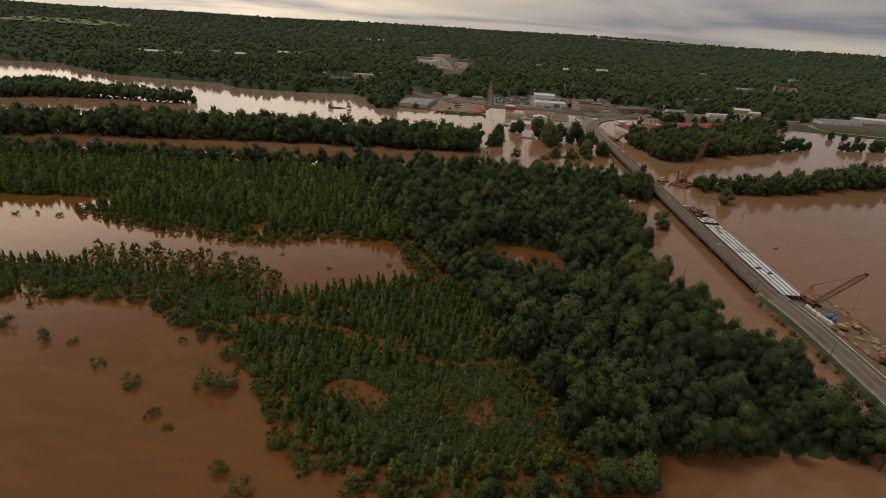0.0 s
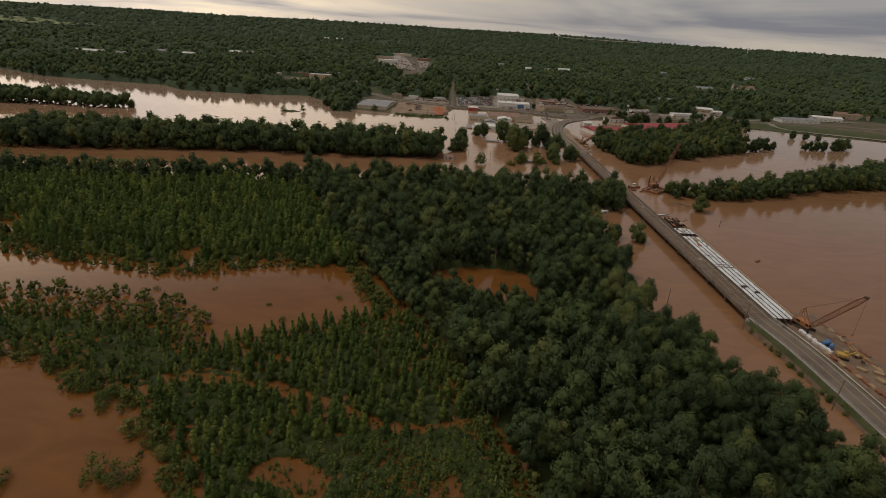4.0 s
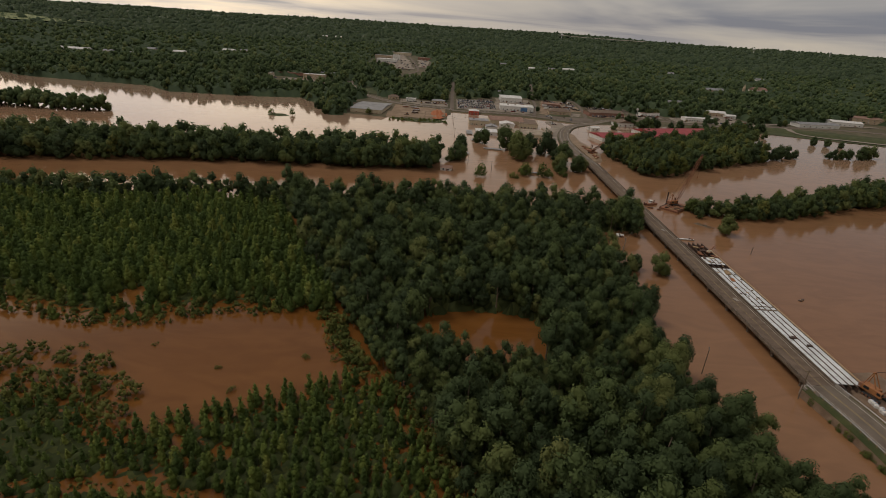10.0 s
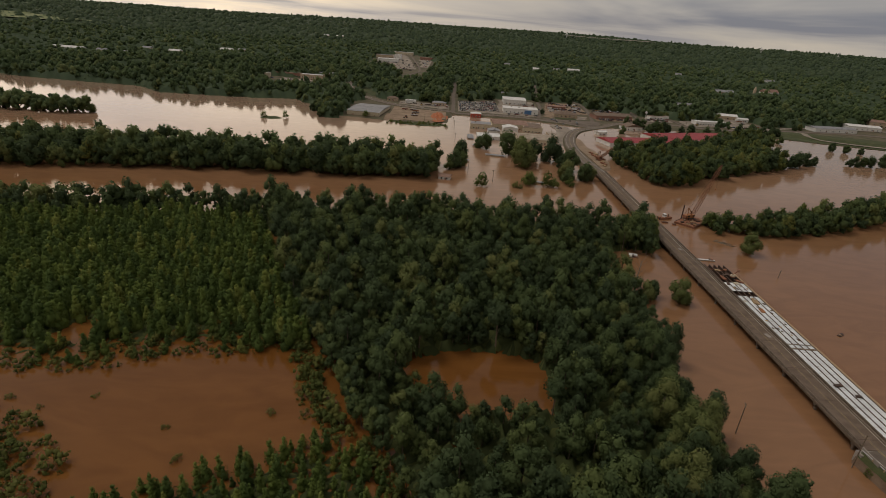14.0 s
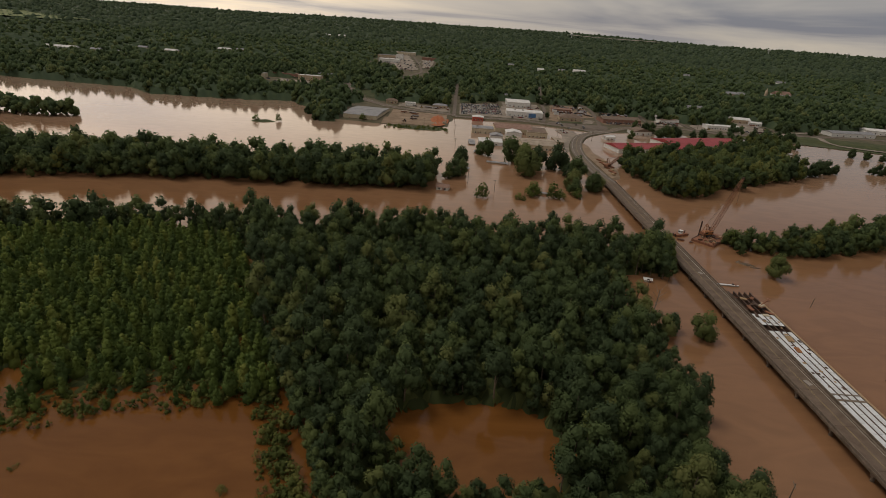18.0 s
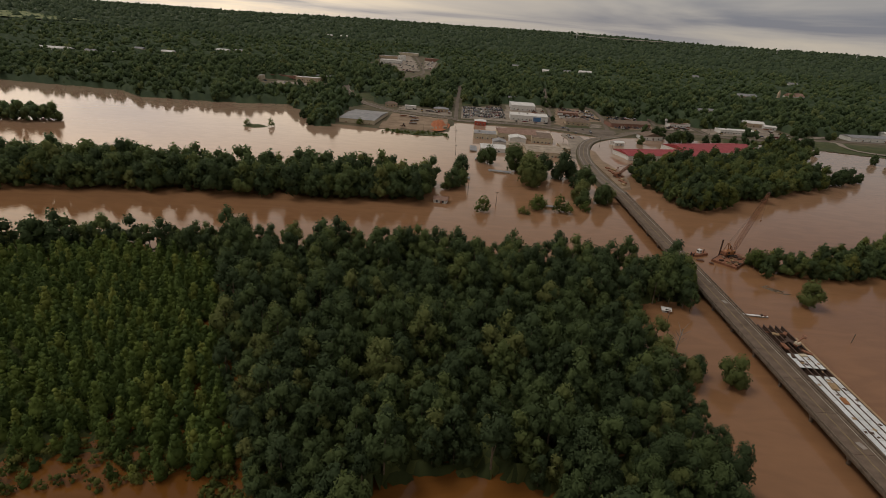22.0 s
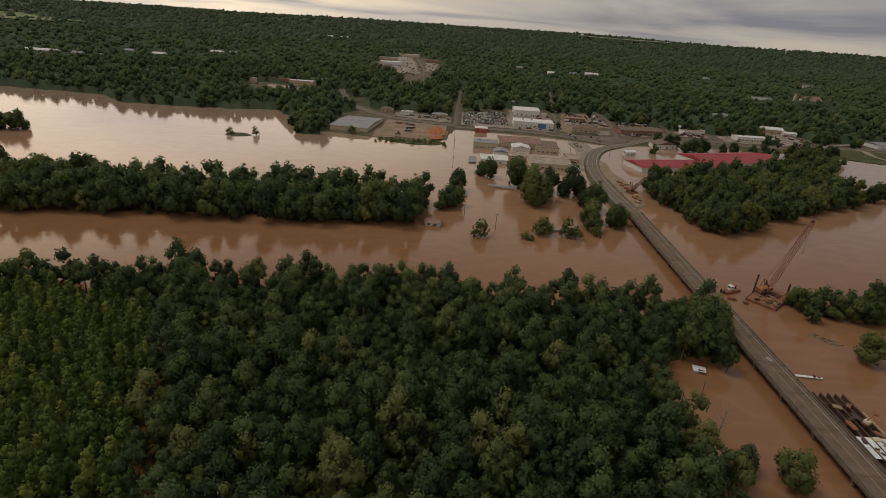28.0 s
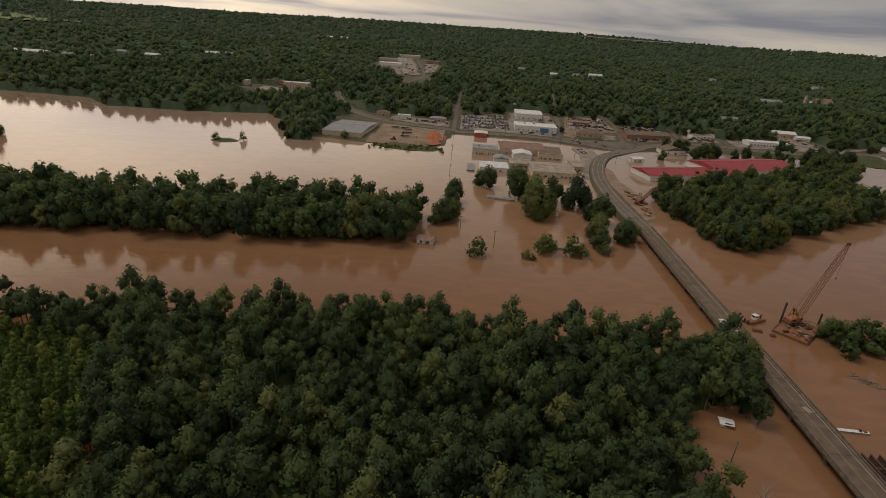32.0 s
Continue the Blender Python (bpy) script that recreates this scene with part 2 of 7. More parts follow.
# paler than the still backwater: river silt, plus sky sheen put into the colour
sep, northward, pale = n.new("ShaderNodeSeparateXYZ"), n.new("ShaderNodeMapRange"), n.new("ShaderNodeMix")
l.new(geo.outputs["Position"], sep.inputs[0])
northward.interpolation_type = "SMOOTHSTEP"
northward.inputs[1].default_value, northward.inputs[2].default_value = 260.0, 540.0
l.new(sep.outputs[1], northward.inputs[0])
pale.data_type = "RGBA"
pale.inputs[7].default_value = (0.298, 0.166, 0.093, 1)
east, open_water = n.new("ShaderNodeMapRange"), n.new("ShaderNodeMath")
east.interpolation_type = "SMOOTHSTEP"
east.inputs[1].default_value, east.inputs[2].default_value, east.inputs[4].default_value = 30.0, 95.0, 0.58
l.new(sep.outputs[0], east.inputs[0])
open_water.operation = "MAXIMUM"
l.new(northward.outputs[0], open_water.inputs[0])
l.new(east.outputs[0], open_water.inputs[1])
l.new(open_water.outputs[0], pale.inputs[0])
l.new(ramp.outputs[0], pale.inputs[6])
# whitish sky reflection round the flooded town, painted into the base colour
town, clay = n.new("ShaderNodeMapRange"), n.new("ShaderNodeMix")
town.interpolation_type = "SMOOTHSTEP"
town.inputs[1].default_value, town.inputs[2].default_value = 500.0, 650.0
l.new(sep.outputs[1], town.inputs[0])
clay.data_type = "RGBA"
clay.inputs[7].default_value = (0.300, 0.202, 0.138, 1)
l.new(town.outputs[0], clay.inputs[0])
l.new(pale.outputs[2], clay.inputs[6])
swirl, shade = n.new("ShaderNodeMapRange"), n.new("ShaderNodeVectorMath")
swirl.inputs[1].default_value, swirl.inputs[2].default_value, swirl.inputs[3].default_value, swirl.inputs[4].default_value = 0.36, 0.64, 0.94, 1.06
l.new(streak.outputs[0], swirl.inputs[0])
shade.operation = "SCALE"
l.new(clay.outputs[2], shade.inputs[0])
l.new(swirl.outputs[0], shade.inputs["Scale"])
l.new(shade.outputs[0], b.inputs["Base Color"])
# the wind ruffles some reaches more than others
reach = n.new("ShaderNodeMapRange")
reach.inputs[1].default_value, reach.inputs[2].default_value = 0.40, 0.66
reach.inputs[3].default_value, reach.inputs[4].default_value = 0.09, 0.36
l.new(swell.outputs[0], reach.inputs[0])
bp = n.new("ShaderNodeBump")
bp.inputs["Distance"].default_value = 0.4
calm = n.new("ShaderNodeMath")
calm.operation = "MULTIPLY"
still = n.new("ShaderNodeMapRange")
still.inputs[1].default_value, still.inputs[2].default_value, still.inputs[3].default_value, still.inputs[4].default_value = 500.0, 640.0, 1.0, 0.22
l.new(sep.outputs[1], still.inputs[0])
l.new(reach.outputs[0], calm.inputs[0])
l.new(still.outputs[0], calm.inputs[1])
shelter, sheltered = n.new("ShaderNodeMapRange"), n.new("ShaderNodeMath")
shelter.inputs[3].default_value, shelter.inputs[4].default_value = 0.35, 1.0
l.new(open_water.outputs[0], shelter.inputs[0])
sheltered.operation = "MULTIPLY"
l.new(calm.outputs[0], sheltered.inputs[0])
l.new(shelter.outputs[0], sheltered.inputs[1])
l.new(sheltered.outputs[0], bp.inputs["Strength"])
l.new(rip.outputs[0], bp.inputs["Height"])
l.new(bp.outputs[0], b.inputs["Normal"])

# ---------------------------------------------------------------- mesh helpers


def mesh_from(name, verts, tris, mats, which=None, tint=None, smooth=False, normals=None):
    """A triangle mesh from arrays."""
    verts, tris = np.asarray(verts, np.float32), np.asarray(tris, np.int32)
    me = bpy.data.meshes.new(name)
    me.vertices.add(len(verts))
    me.vertices.foreach_set("co", verts.ravel())
    me.loops.add(tris.size)
    me.loops.foreach_set("vertex_index", tris.ravel())
    me.polygons.add(len(tris))
    me.polygons.foreach_set("loop_start", np.arange(0, tris.size, 3, dtype=np.int32))
    for m in mats:
        me.materials.append(m)
    if which is not None:
        me.polygons.foreach_set("material_index", np.asarray(which, np.int32))
    if tint is not None:
        me.attributes.new("tint", "FLOAT", "POINT").data.foreach_set("value", np.asarray(tint, np.float32))
    if smooth:
        me.polygons.foreach_set("use_smooth", np.ones(len(tris), bool))
    me.update(calc_edges=True)
    if normals is not None:
        me.polygons.foreach_set("use_smooth", np.ones(len(tris), bool))
        me.normals_split_custom_set_from_vertices(np.asarray(normals, np.float32))
    return me


class Shape:
    """Collects boxes, beams, tubes and prisms into one mesh."""

    def __init__(self):
        self.v, self.f = [], []

    def add(self, verts, faces):
        k = len(self.v)
        self.v += [tuple(p) for p in verts]
        self.f += [tuple(k + i for i in f) for f in faces]
        return self

    def box(self, cx, cy, cz, sx, sy, sz, turn=0.0, chamfer=0.0):
        """A box about its centre, turned in degrees; the top edges may be chamfered."""
        c, s = math.cos(radians(turn)), math.sin(radians(turn))
        k = chamfer
        rings = [(1, 1, -sz / 2, 0), (1, 1, sz / 2 - k, 0)] + ([(1, 1, sz / 2, k)] if k else [])
        pts = []
        for _, _, z, inset in rings:
            for ax, ay in ((-1, -1), (1, -1), (1, 1), (-1, 1)):
                x, y = ax * (sx / 2 - inset), ay * (sy / 2 - inset)
                pts.append((cx + c * x - s * y, cy + s * x + c * y, cz + z))
        faces = [(3, 2, 1, 0)]
        for r in range(len(rings) - 1):
            for i in range(4):
                j = (i + 1) % 4
                faces.append((4 * r + i, 4 * r + j, 4 * r + 4 + j, 4 * r + 4 + i))
        t = 4 * (len(rings) - 1)
        faces.append((t, t + 1, t + 2, t + 3))
        return self.add(pts, faces)

    def tube(self, p, q, r0, r1=None, sides=6):
        p, q, r1 = Vector(p), Vector(q), r0 if r1 is None else r1
        turn = (q - p).to_track_quat("Z", "Y").to_matrix()
        pts = []
        for at, r in ((p, r0), (q, r1)):
            for i in range(sides):
                a = 2 * math.pi * i / sides
                pts.append(at + turn @ Vector((r * math.cos(a), r * math.sin(a), 0)))
        faces = [tuple(reversed(range(sides))), tuple(range(sides, 2 * sides))]
        faces += [(i, (i + 1) % sides, sides + (i + 1) % sides, sides + i) for i in range(sides)]
        return self.add(pts, faces)

    def beam(self, p, q, w, h):
        """A square bar from p to q, w across and h high."""
        p, q = Vector(p), Vector(q)
        side = (q - p).cross(Vector((0, 0, 1)))
        side = side.normalized() if side.length > 1e-4 else Vector((1, 0, 0))
        top = side.cross(q - p).normalized()
        pts = [at + side * (a * w / 2) + top * (b2 * h / 2) for at in (p, q) for a, b2 in ((-1, -1), (1, -1), (1, 1), (-1, 1))]
        return self.add(pts, [(3, 2, 1, 0), (4, 5, 6, 7)] + [(i, (i + 1) % 4, 4 + (i + 1) % 4, 4 + i) for i in range(4)])

    def prism(self, outline, z0, z1):
        k = len(outline)
        pts = [(x, y, z0) for x, y in outline] + [(x, y, z1) for x, y in outline]
        return self.add(pts, [tuple(reversed(range(k))), tuple(range(k, 2 * k))] + [(i, (i + 1) % k, k + (i + 1) % k, k + i) for i in range(k)])

    def mesh(self, name, mat):
        me = bpy.data.meshes.new(name)
        me.from_pydata(self.v, [], self.f)
        me.materials.append(mat)
        me.update()
        return me


def part(name, shape, mat, parent, label="", at=None):
    """Links a shape (or a ready mesh) as one mesh object under a thing or a part."""
    ob = new(name, shape.mesh(name, mat) if isinstance(shape, Shape) else shape)
    if parent is not None:
        ob.parent = parent
    if at is not None:
        ob.matrix_basis = at
    if label:
        ob["label"] = label
    return ob


def thing(name, label, category, at=None, group=""):
    ob = new(name)
    ob.empty_display_size = 0.5
    if at is not None:
        ob.matrix_basis = at
    return tagged(ob, label, category, group)


# ---------------------------------------------------------------- plan
def smooth(x):
    x = np.clip(x, 0, 1)
    return x * x * (3 - 2 * x)


SHORE_X = [-3000, -900, -740, -572, -500, -395, -345, -257, -185, -142, -126, -104, -41, 2, 9, 110, 150, 205, 330, 365, 420, 520, 800, 1500, 3000]
SHORE_Y = [900, 880, 900, 806, 795, 790, 750, 756, 772, 715, 660, 668, 656, 668, 731, 722, 706, 712, 735, 742, 736, 700, 640, 560, 500]


def shore(x):
    return np.interp(x, SHORE_X, SHORE_Y)


def ground_z(x, y):
    """Height of the land over the flood: a low plain under water, the town's bank, hills towards the horizon."""
    x, y = np.asarray(x, float), np.asarray(y, float)
    inland = y - shore(x)
    rad = np.hypot(x - 10, y - 100)
    low = -0.6 + 2.6 * smooth((inland + 4) / 24) + 2.5 * smooth((inland - 30) / 160)
    hills = 0.0225 * np.maximum(0, rad - 880) + 5.0 * np.sin(x / 310 + 1.3) * np.sin(y / 270) * smooth((rad - 950) / 700)
    hills = hills + 6.0 * np.sin(x / 620 - y / 900) * smooth((rad - 1700) / 1500)
    hills = hills - 22.0 * smooth((rad - 2500) / 2000)
    return low + np.where(inland > 0, 1, 0) * np.maximum(0, hills) * smooth(inland / 80) + 60 * smooth((rad - 3300) / 1400) * np.where(inland > 0, 0, 1)


def gz(x, y):
    return float(ground_z(x, y))


def inside(poly, x, y):
    hit = np.zeros(np.shape(x), bool)
    for (x0, y0), (x1, y1) in zip(poly, poly[1:] + poly[:1]):
        if y0 != y1:
            hit ^= ((y0 > y) != (y1 > y)) & (x < (x1 - x0) * (y - y0) / (y1 - y0) + x0)
    return hit


def near_line(line, x, y):
    best = np.full(np.shape(x), 1e9)
    for (x0, y0), (x1, y1) in zip(line, line[1:]):
        dx, dy = x1 - x0, y1 - y0
        t = np.clip(((x - x0) * dx + (y - y0) * dy) / (dx * dx + dy * dy), 0, 1)
        best = np.minimum(best, np.hypot(x - x0 - t * dx, y - y0 - t * dy))
    return best


def curve_points(line, step=6.0):
    """A smooth line through the given points."""
    pts = [Vector(p) for p in line]
    pts = [2 * pts[0] - pts[1], *pts, 2 * pts[-1] - pts[-2]]
    out = []
    for a, b2, c, d in zip(pts, pts[1:], pts[2:], pts[3:]):
        k = max(1, int((c - b2).length / step))
        for i in range(k):
            t = i / k
            out.append(0.5 * (2 * b2 + (c - a) * t + (2 * a - 5 * b2 + 4 * c - d) * t * t + (3 * b2 - a - 3 * c + d) * t ** 3))
    return out + [pts[-2]]


# centre lines of the roads
ROAD_SOUTH = [(142.5, -140), (140, 0), (136.6, 80), (133.8, 130), (132.0, 165), (130.2, 186), (127.2, 205.9)]
ROAD_NORTH = [(124.1, 488), (122.2, 510), (120.6, 546), (122.0, 586), (127.5, 622), (137, 656), (149.5, 682), (172, 706), (205, 733), (244, 756), (279, 757), (313, 748), (357, 752), (395, 759), (430, 772), (520, 780), (640, 760), (800, 700)]
HIGHWAY = [(172, 706), (142, 719), (121, 728), (99, 735), (65, 738), (8, 739), (-27, 745), (-62, 757), (-91, 784), (-114, 812), (-130, 853), (-150, 915), (-150, 948), (-134, 988), (-85, 1040)]
STREETS = [[(10, 742), (10, 852), (11, 1006), (18, 1060)], [(112, 735), (118, 766), (126, 822), (132, 903), (154, 1077)], [(172, 715), (181, 757), (190, 830), (188, 884), (165, 960)],
           [(243, 758), (248, 790), (251, 838), (246, 860), (255, 930)], [(296, 755), (292, 800), (290, 840), (300, 900)], [(-85, 1040), (-70, 1120), (-60, 1190), (-86, 1400), (-116, 1582)]]
# open ground without trees
OPEN = [
    [(-112, 655), (-60, 640), (0, 645), (14, 735), (8, 800), (-72, 798), (-112, 772)],
    [(8, 725), (140, 690), (300, 725), (425, 745), (420, 800), (404, 856), (370, 846), (362, 812), (304, 800), (262, 806), (240, 812), (234, 836), (196, 842), (186, 886), (142, 878), (130, 890), (70, 880), (62, 862), (34, 862), (15, 846)],
    [(-60, 735), (-60, 800), (-88, 800), (-100, 850), (-118, 905), (-128, 860), (-110, 812), (-88, 782)],
    [(-100, 1000), (-45, 1000), (-40, 1120), (-80, 1120)],
    [(-285, 862), (-168, 848), (-165, 955), (-285, 955)],
    [(-178, 1240), (-70, 1060), (-35, 1110), (-38, 1400), (-90, 1565), (-182, 1500)],
    [(350, 690), (440, 690), (700, 640), (700, 790), (600, 850), (430, 800)],
    [(430, 1010), (500, 1010), (500, 1060), (430, 1060)],
    [(255, 850), (292, 850), (292, 905), (255, 905)],
]
LANES = [ROAD_NORTH, HIGHWAY, *STREETS]


def wooded(x, y):
    """Where the far woods grow."""
    ok = (y - shore(x) > -6)
    for poly in OPEN:
        ok &= ~inside(poly, x, y)
    for line in LANES:
        ok &= near_line(line, x, y) > (6.0 if line in STREETS else 8.5)
    return ok


# ---------------------------------------------------------------- ground and water
def fan(angles, radii, height, cx=10.0, cy=100.0):
    a, r = np.meshgrid(angles, radii)
    x, y = cx + r * np.sin(a), cy + r * np.cos(a)
    z = height(x, y, r)
    v = np.stack([x, y, z], -1).reshape(-1, 3)
    na = len(angles)
    i, j = np.meshgrid(np.arange(len(radii) - 1), np.arange(na - 1), indexing="ij")
    k = (i * na + j).ravel()
    return v, np.concatenate([np.stack([k, k + na, k + 1], -1), np.stack([k + 1, k + na, k + na + 1], -1)])


front = np.radians(np.concatenate([np.arange(-180, -56, 4.0), np.arange(-56, 56, 0.4), np.arange(56, 180.1, 4.0)]))
front[0], front[-1] = -math.pi, math.pi
rings = np.concatenate([[0.5, 60, 150, 260, 370, 450], np.arange(500, 1000, 7.0), np.geomspace(1000, 4780, 70)])
v, t = fan(front, rings, lambda x, y, r: ground_z(x, y))
tagged(new("ground", mesh_from("ground", v, t, [EARTH], smooth=True)), "green-brown land rising from the flooded plain to wooded hills", "ground", kind="structure")
far = np.radians(np.arange(-180, 180.1, 6.0))
v, t = fan(far, np.array([0.5, 100, 400, 1000, 2500, 4700.0]), lambda x, y, r: 0 * x)
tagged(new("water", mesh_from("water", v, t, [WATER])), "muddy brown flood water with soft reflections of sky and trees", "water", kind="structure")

# ---------------------------------------------------------------- trees
ICO = bmesh.new()
bmesh.ops.create_icosphere(ICO, subdivisions=1, radius=1.0)
ICO_V = np.array([p.co for p in ICO.verts])
ICO_T = np.array([[p.index for p in f.verts] for f in ICO.faces])
ICO.free()


def crown_arrays(rng, balls, leaves, leaf, core=0.86, low=-0.55):
    """A crown of leaf clumps set round a few boughs: balls are (x, y, z, radius)."""
    vs, ts, ns, k = [], [], [], 0
    middle = np.average([q[:3] for q in balls], axis=0) - np.array([0, 0, 1.0])
    centres, radii = np.array([q[:3] for q in balls]), np.array([q[3] for q in balls])
    for own, (x, y, z, r) in enumerate(balls):
        c = np.array([x, y, z])
        if core:
            vs.append(c + ICO_V * np.array([1, 1, 1.25]) * r * core * rng.uniform(0.62, 1.12, (len(ICO_V), 1)))
            ns.append(ICO_V)
            ts.append(ICO_T + k)
            k += len(ICO_V)
        m = int(leaves * r * r)
        if m < 1:
            continue
        d = rng.normal(size=(m * 3, 3))
        d /= np.linalg.norm(d, axis=1, keepdims=True)
        d = d[d[:, 2] > low][:m]
        m = len(d)
        at = c + d * np.array([1, 1, 1.3]) * r * rng.uniform(0.74, 1.12, (m, 1))
        gap = np.linalg.norm((at[:, None] - centres[None]) / np.array([1, 1, 1.3]), axis=2) / radii
        gap[:, own] = 9
        seen = gap.min(1) > 0.74
        at, d = at[seen], d[seen]
        m = len(d)
        if not m:
            continue
        nrm = d + 0.6 * rng.normal(size=(m, 3)) + np.array([0, 0, 0.2])
        nrm /= np.linalg.norm(nrm, axis=1, keepdims=True)
        u = np.cross(nrm, rng.normal(size=(m, 3)))
        u /= np.linalg.norm(u, axis=1, keepdims=True) + 1e-9
        w = np.cross(nrm, u)
        s = leaf * rng.uniform(0.55, 1.35, (m, 1))
        skew = rng.uniform(-0.5, 0.5, (m, 1))
        q = np.stack([at - u * s - w * s * 0.75, at + u * s - w * s * (0.75 + skew * 0.5) + nrm * s * 0.15, at + w * s * 1.15 + u * s * skew], 1)
        vs.append(q.reshape(-1, 3))
        out = at - middle
        out /= np.linalg.norm(out, axis=1, keepdims=True) + 1e-6
        soft2 = 0.50 * d + 0.60 * out + 0.10 * nrm
        ns.append(np.repeat(soft2 / np.linalg.norm(soft2, axis=1, keepdims=True), 3, axis=0))
        ts.append((k + 3 * np.arange(m))[:, None] + np.arange(3))
        k += 3 * m
    return np.concatenate(vs), np.concatenate(ts), np.concatenate(ns)


def trunk_arrays(rng, height, r, balls, limbs=4, sides=5):
    s = Shape()
    lean = rng.normal(0, 0.03, 2) * height
    s.tube((0, 0, 0), (lean[0], lean[1], height), r, r * 0.4, sides)
    for x, y, z, br in balls[:limbs]:
        h = height * rng.uniform(0.4, 0.75)
        s.tube((lean[0] * h / height, lean[1] * h / height, h), (x, y, z), r * 0.45, r * 0.12, 4)
    tris = []
    for f in s.f:
        tris += [(f[0], f[i], f[i + 1]) for i in range(1, len(f) - 1)]
    return np.array([tuple(p) for p in s.v]), np.array(tris)


def broadleaf_balls(rng, R, H, base, count):
    """Boughs of a round, uneven crown."""
    mid, half = (H + base) / 2, (H - base) / 2
    balls = [(rng.normal(0, 0.1) * R, rng.normal(0, 0.1) * R, H - R * 0.45, R * 0.5)]
    for i in range(count - 1):
        a = 2.4 * i + rng.uniform(-0.5, 0.5)
        u = rng.uniform(-0.75, 0.6)
        ring = math.sqrt(1 - u * u) * rng.uniform(0.45, 0.78)
        balls.append((R * ring * math.cos(a), R * ring * math.sin(a), mid + half * u * 0.85, R * rng.uniform(0.26, 0.52)))
    return balls


def spire_balls(rng, R, H, base, count):
    """Boughs of a young, upright crown, narrowing to the tip."""
    balls = []
    for i in range(count):
        f = i / (count - 1)
        a = 2.4 * i
        r = R * (1 - 0.66 * f) * rng.uniform(0.8, 1.15)
        balls.append((0.35 * R * (1 - f) * math.cos(a), 0.35 * R * (1 - f) * math.sin(a), base + (H - base) * (0.12 + 0.84 * f), max(0.3, r)))
    return balls


def ragged_balls(rng, R, H, base, count):
    """Sprays of a drowned bush: small uneven clumps at the ends of its stems."""
    balls = []
    for i in range(count):
        a, f = 2.4 * i + rng.uniform(-0.6, 0.6), rng.uniform(0.1, 1.0) ** 0.7
        balls.append((R * f * math.cos(a), 0.8 * R * f * math.sin(a), base + (H - base) * rng.uniform(0.25, 1.0) * (1.1 - 0.5 * f), R * rng.uniform(0.14, 0.32)))
    return balls


class Kind:
    """A tree form at full size: crown and trunk arrays, one mesh with two materials."""

    def __init__(self, seed, balls_of, R, H, base, count, leaves, leaf, leaf_mat, core=0.86, limbs=4, trunk_r=0.28, low=-0.55):
        rng = np.random.default_rng(seed)
        balls = balls_of(rng, R, H, base, count)
        self.cv, self.ct, self.cn = crown_arrays(rng, balls, leaves, leaf, core, low)
        self.tv, self.tt = trunk_arrays(rng, H * 0.72, trunk_r, balls[1:], limbs)
        self.mat = leaf_mat

    def meshes(self):
        if not hasattr(self, "made"):
            self.made = mesh_from("trunk", self.tv, self.tt, [BARK], smooth=True), mesh_from("crown", self.cv, self.ct, [self.mat], normals=self.cn)
        return self.made


def plant(name, kind, x, y, z, scale, turn, label, category, group):
    ob = thing(name, label, category, Matrix.Translation((x, y, z)) @ Matrix.Rotation(turn, 4, "Z") @ Matrix.Scale(scale, 4), group)
    trunk, crown = kind.meshes()
    part("trunk", trunk, BARK, ob)
    part("crown", crown, kind.mat, ob)
    return ob


def grove(name, kinds, xs, ys, zs, scales, seed, label, category="woods", trunks=False):
    """Many trees nobody could count, as one object."""
    rng = np.random.default_rng(seed)
    which = rng.integers(0, len(kinds), len(xs))
    turn, stretch2 = rng.uniform(0, 6.283, len(xs)), rng.uniform(0.88, 1.14, len(xs))
    vs, ts, ms, tn, ns, off = [], [], [], [], [], 0
    for k, kind in enumerate(kinds):
        sel = np.nonzero(which == k)[0]
        if not len(sel):
            continue
        if trunks:
            base, tri = np.concatenate([kind.cv, kind.tv]), np.concatenate([kind.ct, kind.tt + len(kind.cv)])
            aim = np.concatenate([kind.cn, kind.tv * np.array([1, 1, 0]) + np.array([1e-3, 0, 0])])
            idx = np.r_[np.zeros(len(kind.ct), int), np.ones(len(kind.tt), int)]
        else:
            base, tri, idx, aim = kind.cv, kind.ct, np.zeros(len(kind.ct), int), kind.cn
        c, s, sc = np.cos(turn[sel])[:, None], np.sin(turn[sel])[:, None], scales[sel][:, None]
        X = (base[None, :, 0] * c - base[None, :, 1] * s) * sc + xs[sel][:, None]
        Y = (base[None, :, 0] * s + base[None, :, 1] * c) * sc + ys[sel][:, None]
        Z = base[None, :, 2] * sc * stretch2[sel][:, None] + zs[sel][:, None]
        vs.append(np.stack([X, Y, Z], -1).reshape(-1, 3))
        ns.append(np.stack([aim[None, :, 0] * c - aim[None, :, 1] * s, aim[None, :, 0] * s + aim[None, :, 1] * c, np.broadcast_to(aim[None, :, 2], (len(sel), len(aim)))], -1).reshape(-1, 3))
        ts.append((tri[None] + off + (np.arange(len(sel)) * len(base))[:, None, None]).reshape(-1, 3))
        ms.append(np.tile(idx, len(sel)))
        tn.append(np.repeat(rng.uniform(0, 1, len(sel)), len(base)))
        off += len(sel) * len(base)
    me = mesh_from(name, np.concatenate(vs), np.concatenate(ts), [kinds[0].mat, BARK], np.concatenate(ms), np.concatenate(tn), normals=np.concatenate(ns))
    return tagged(new(name, me), label, category, kind="stuff")


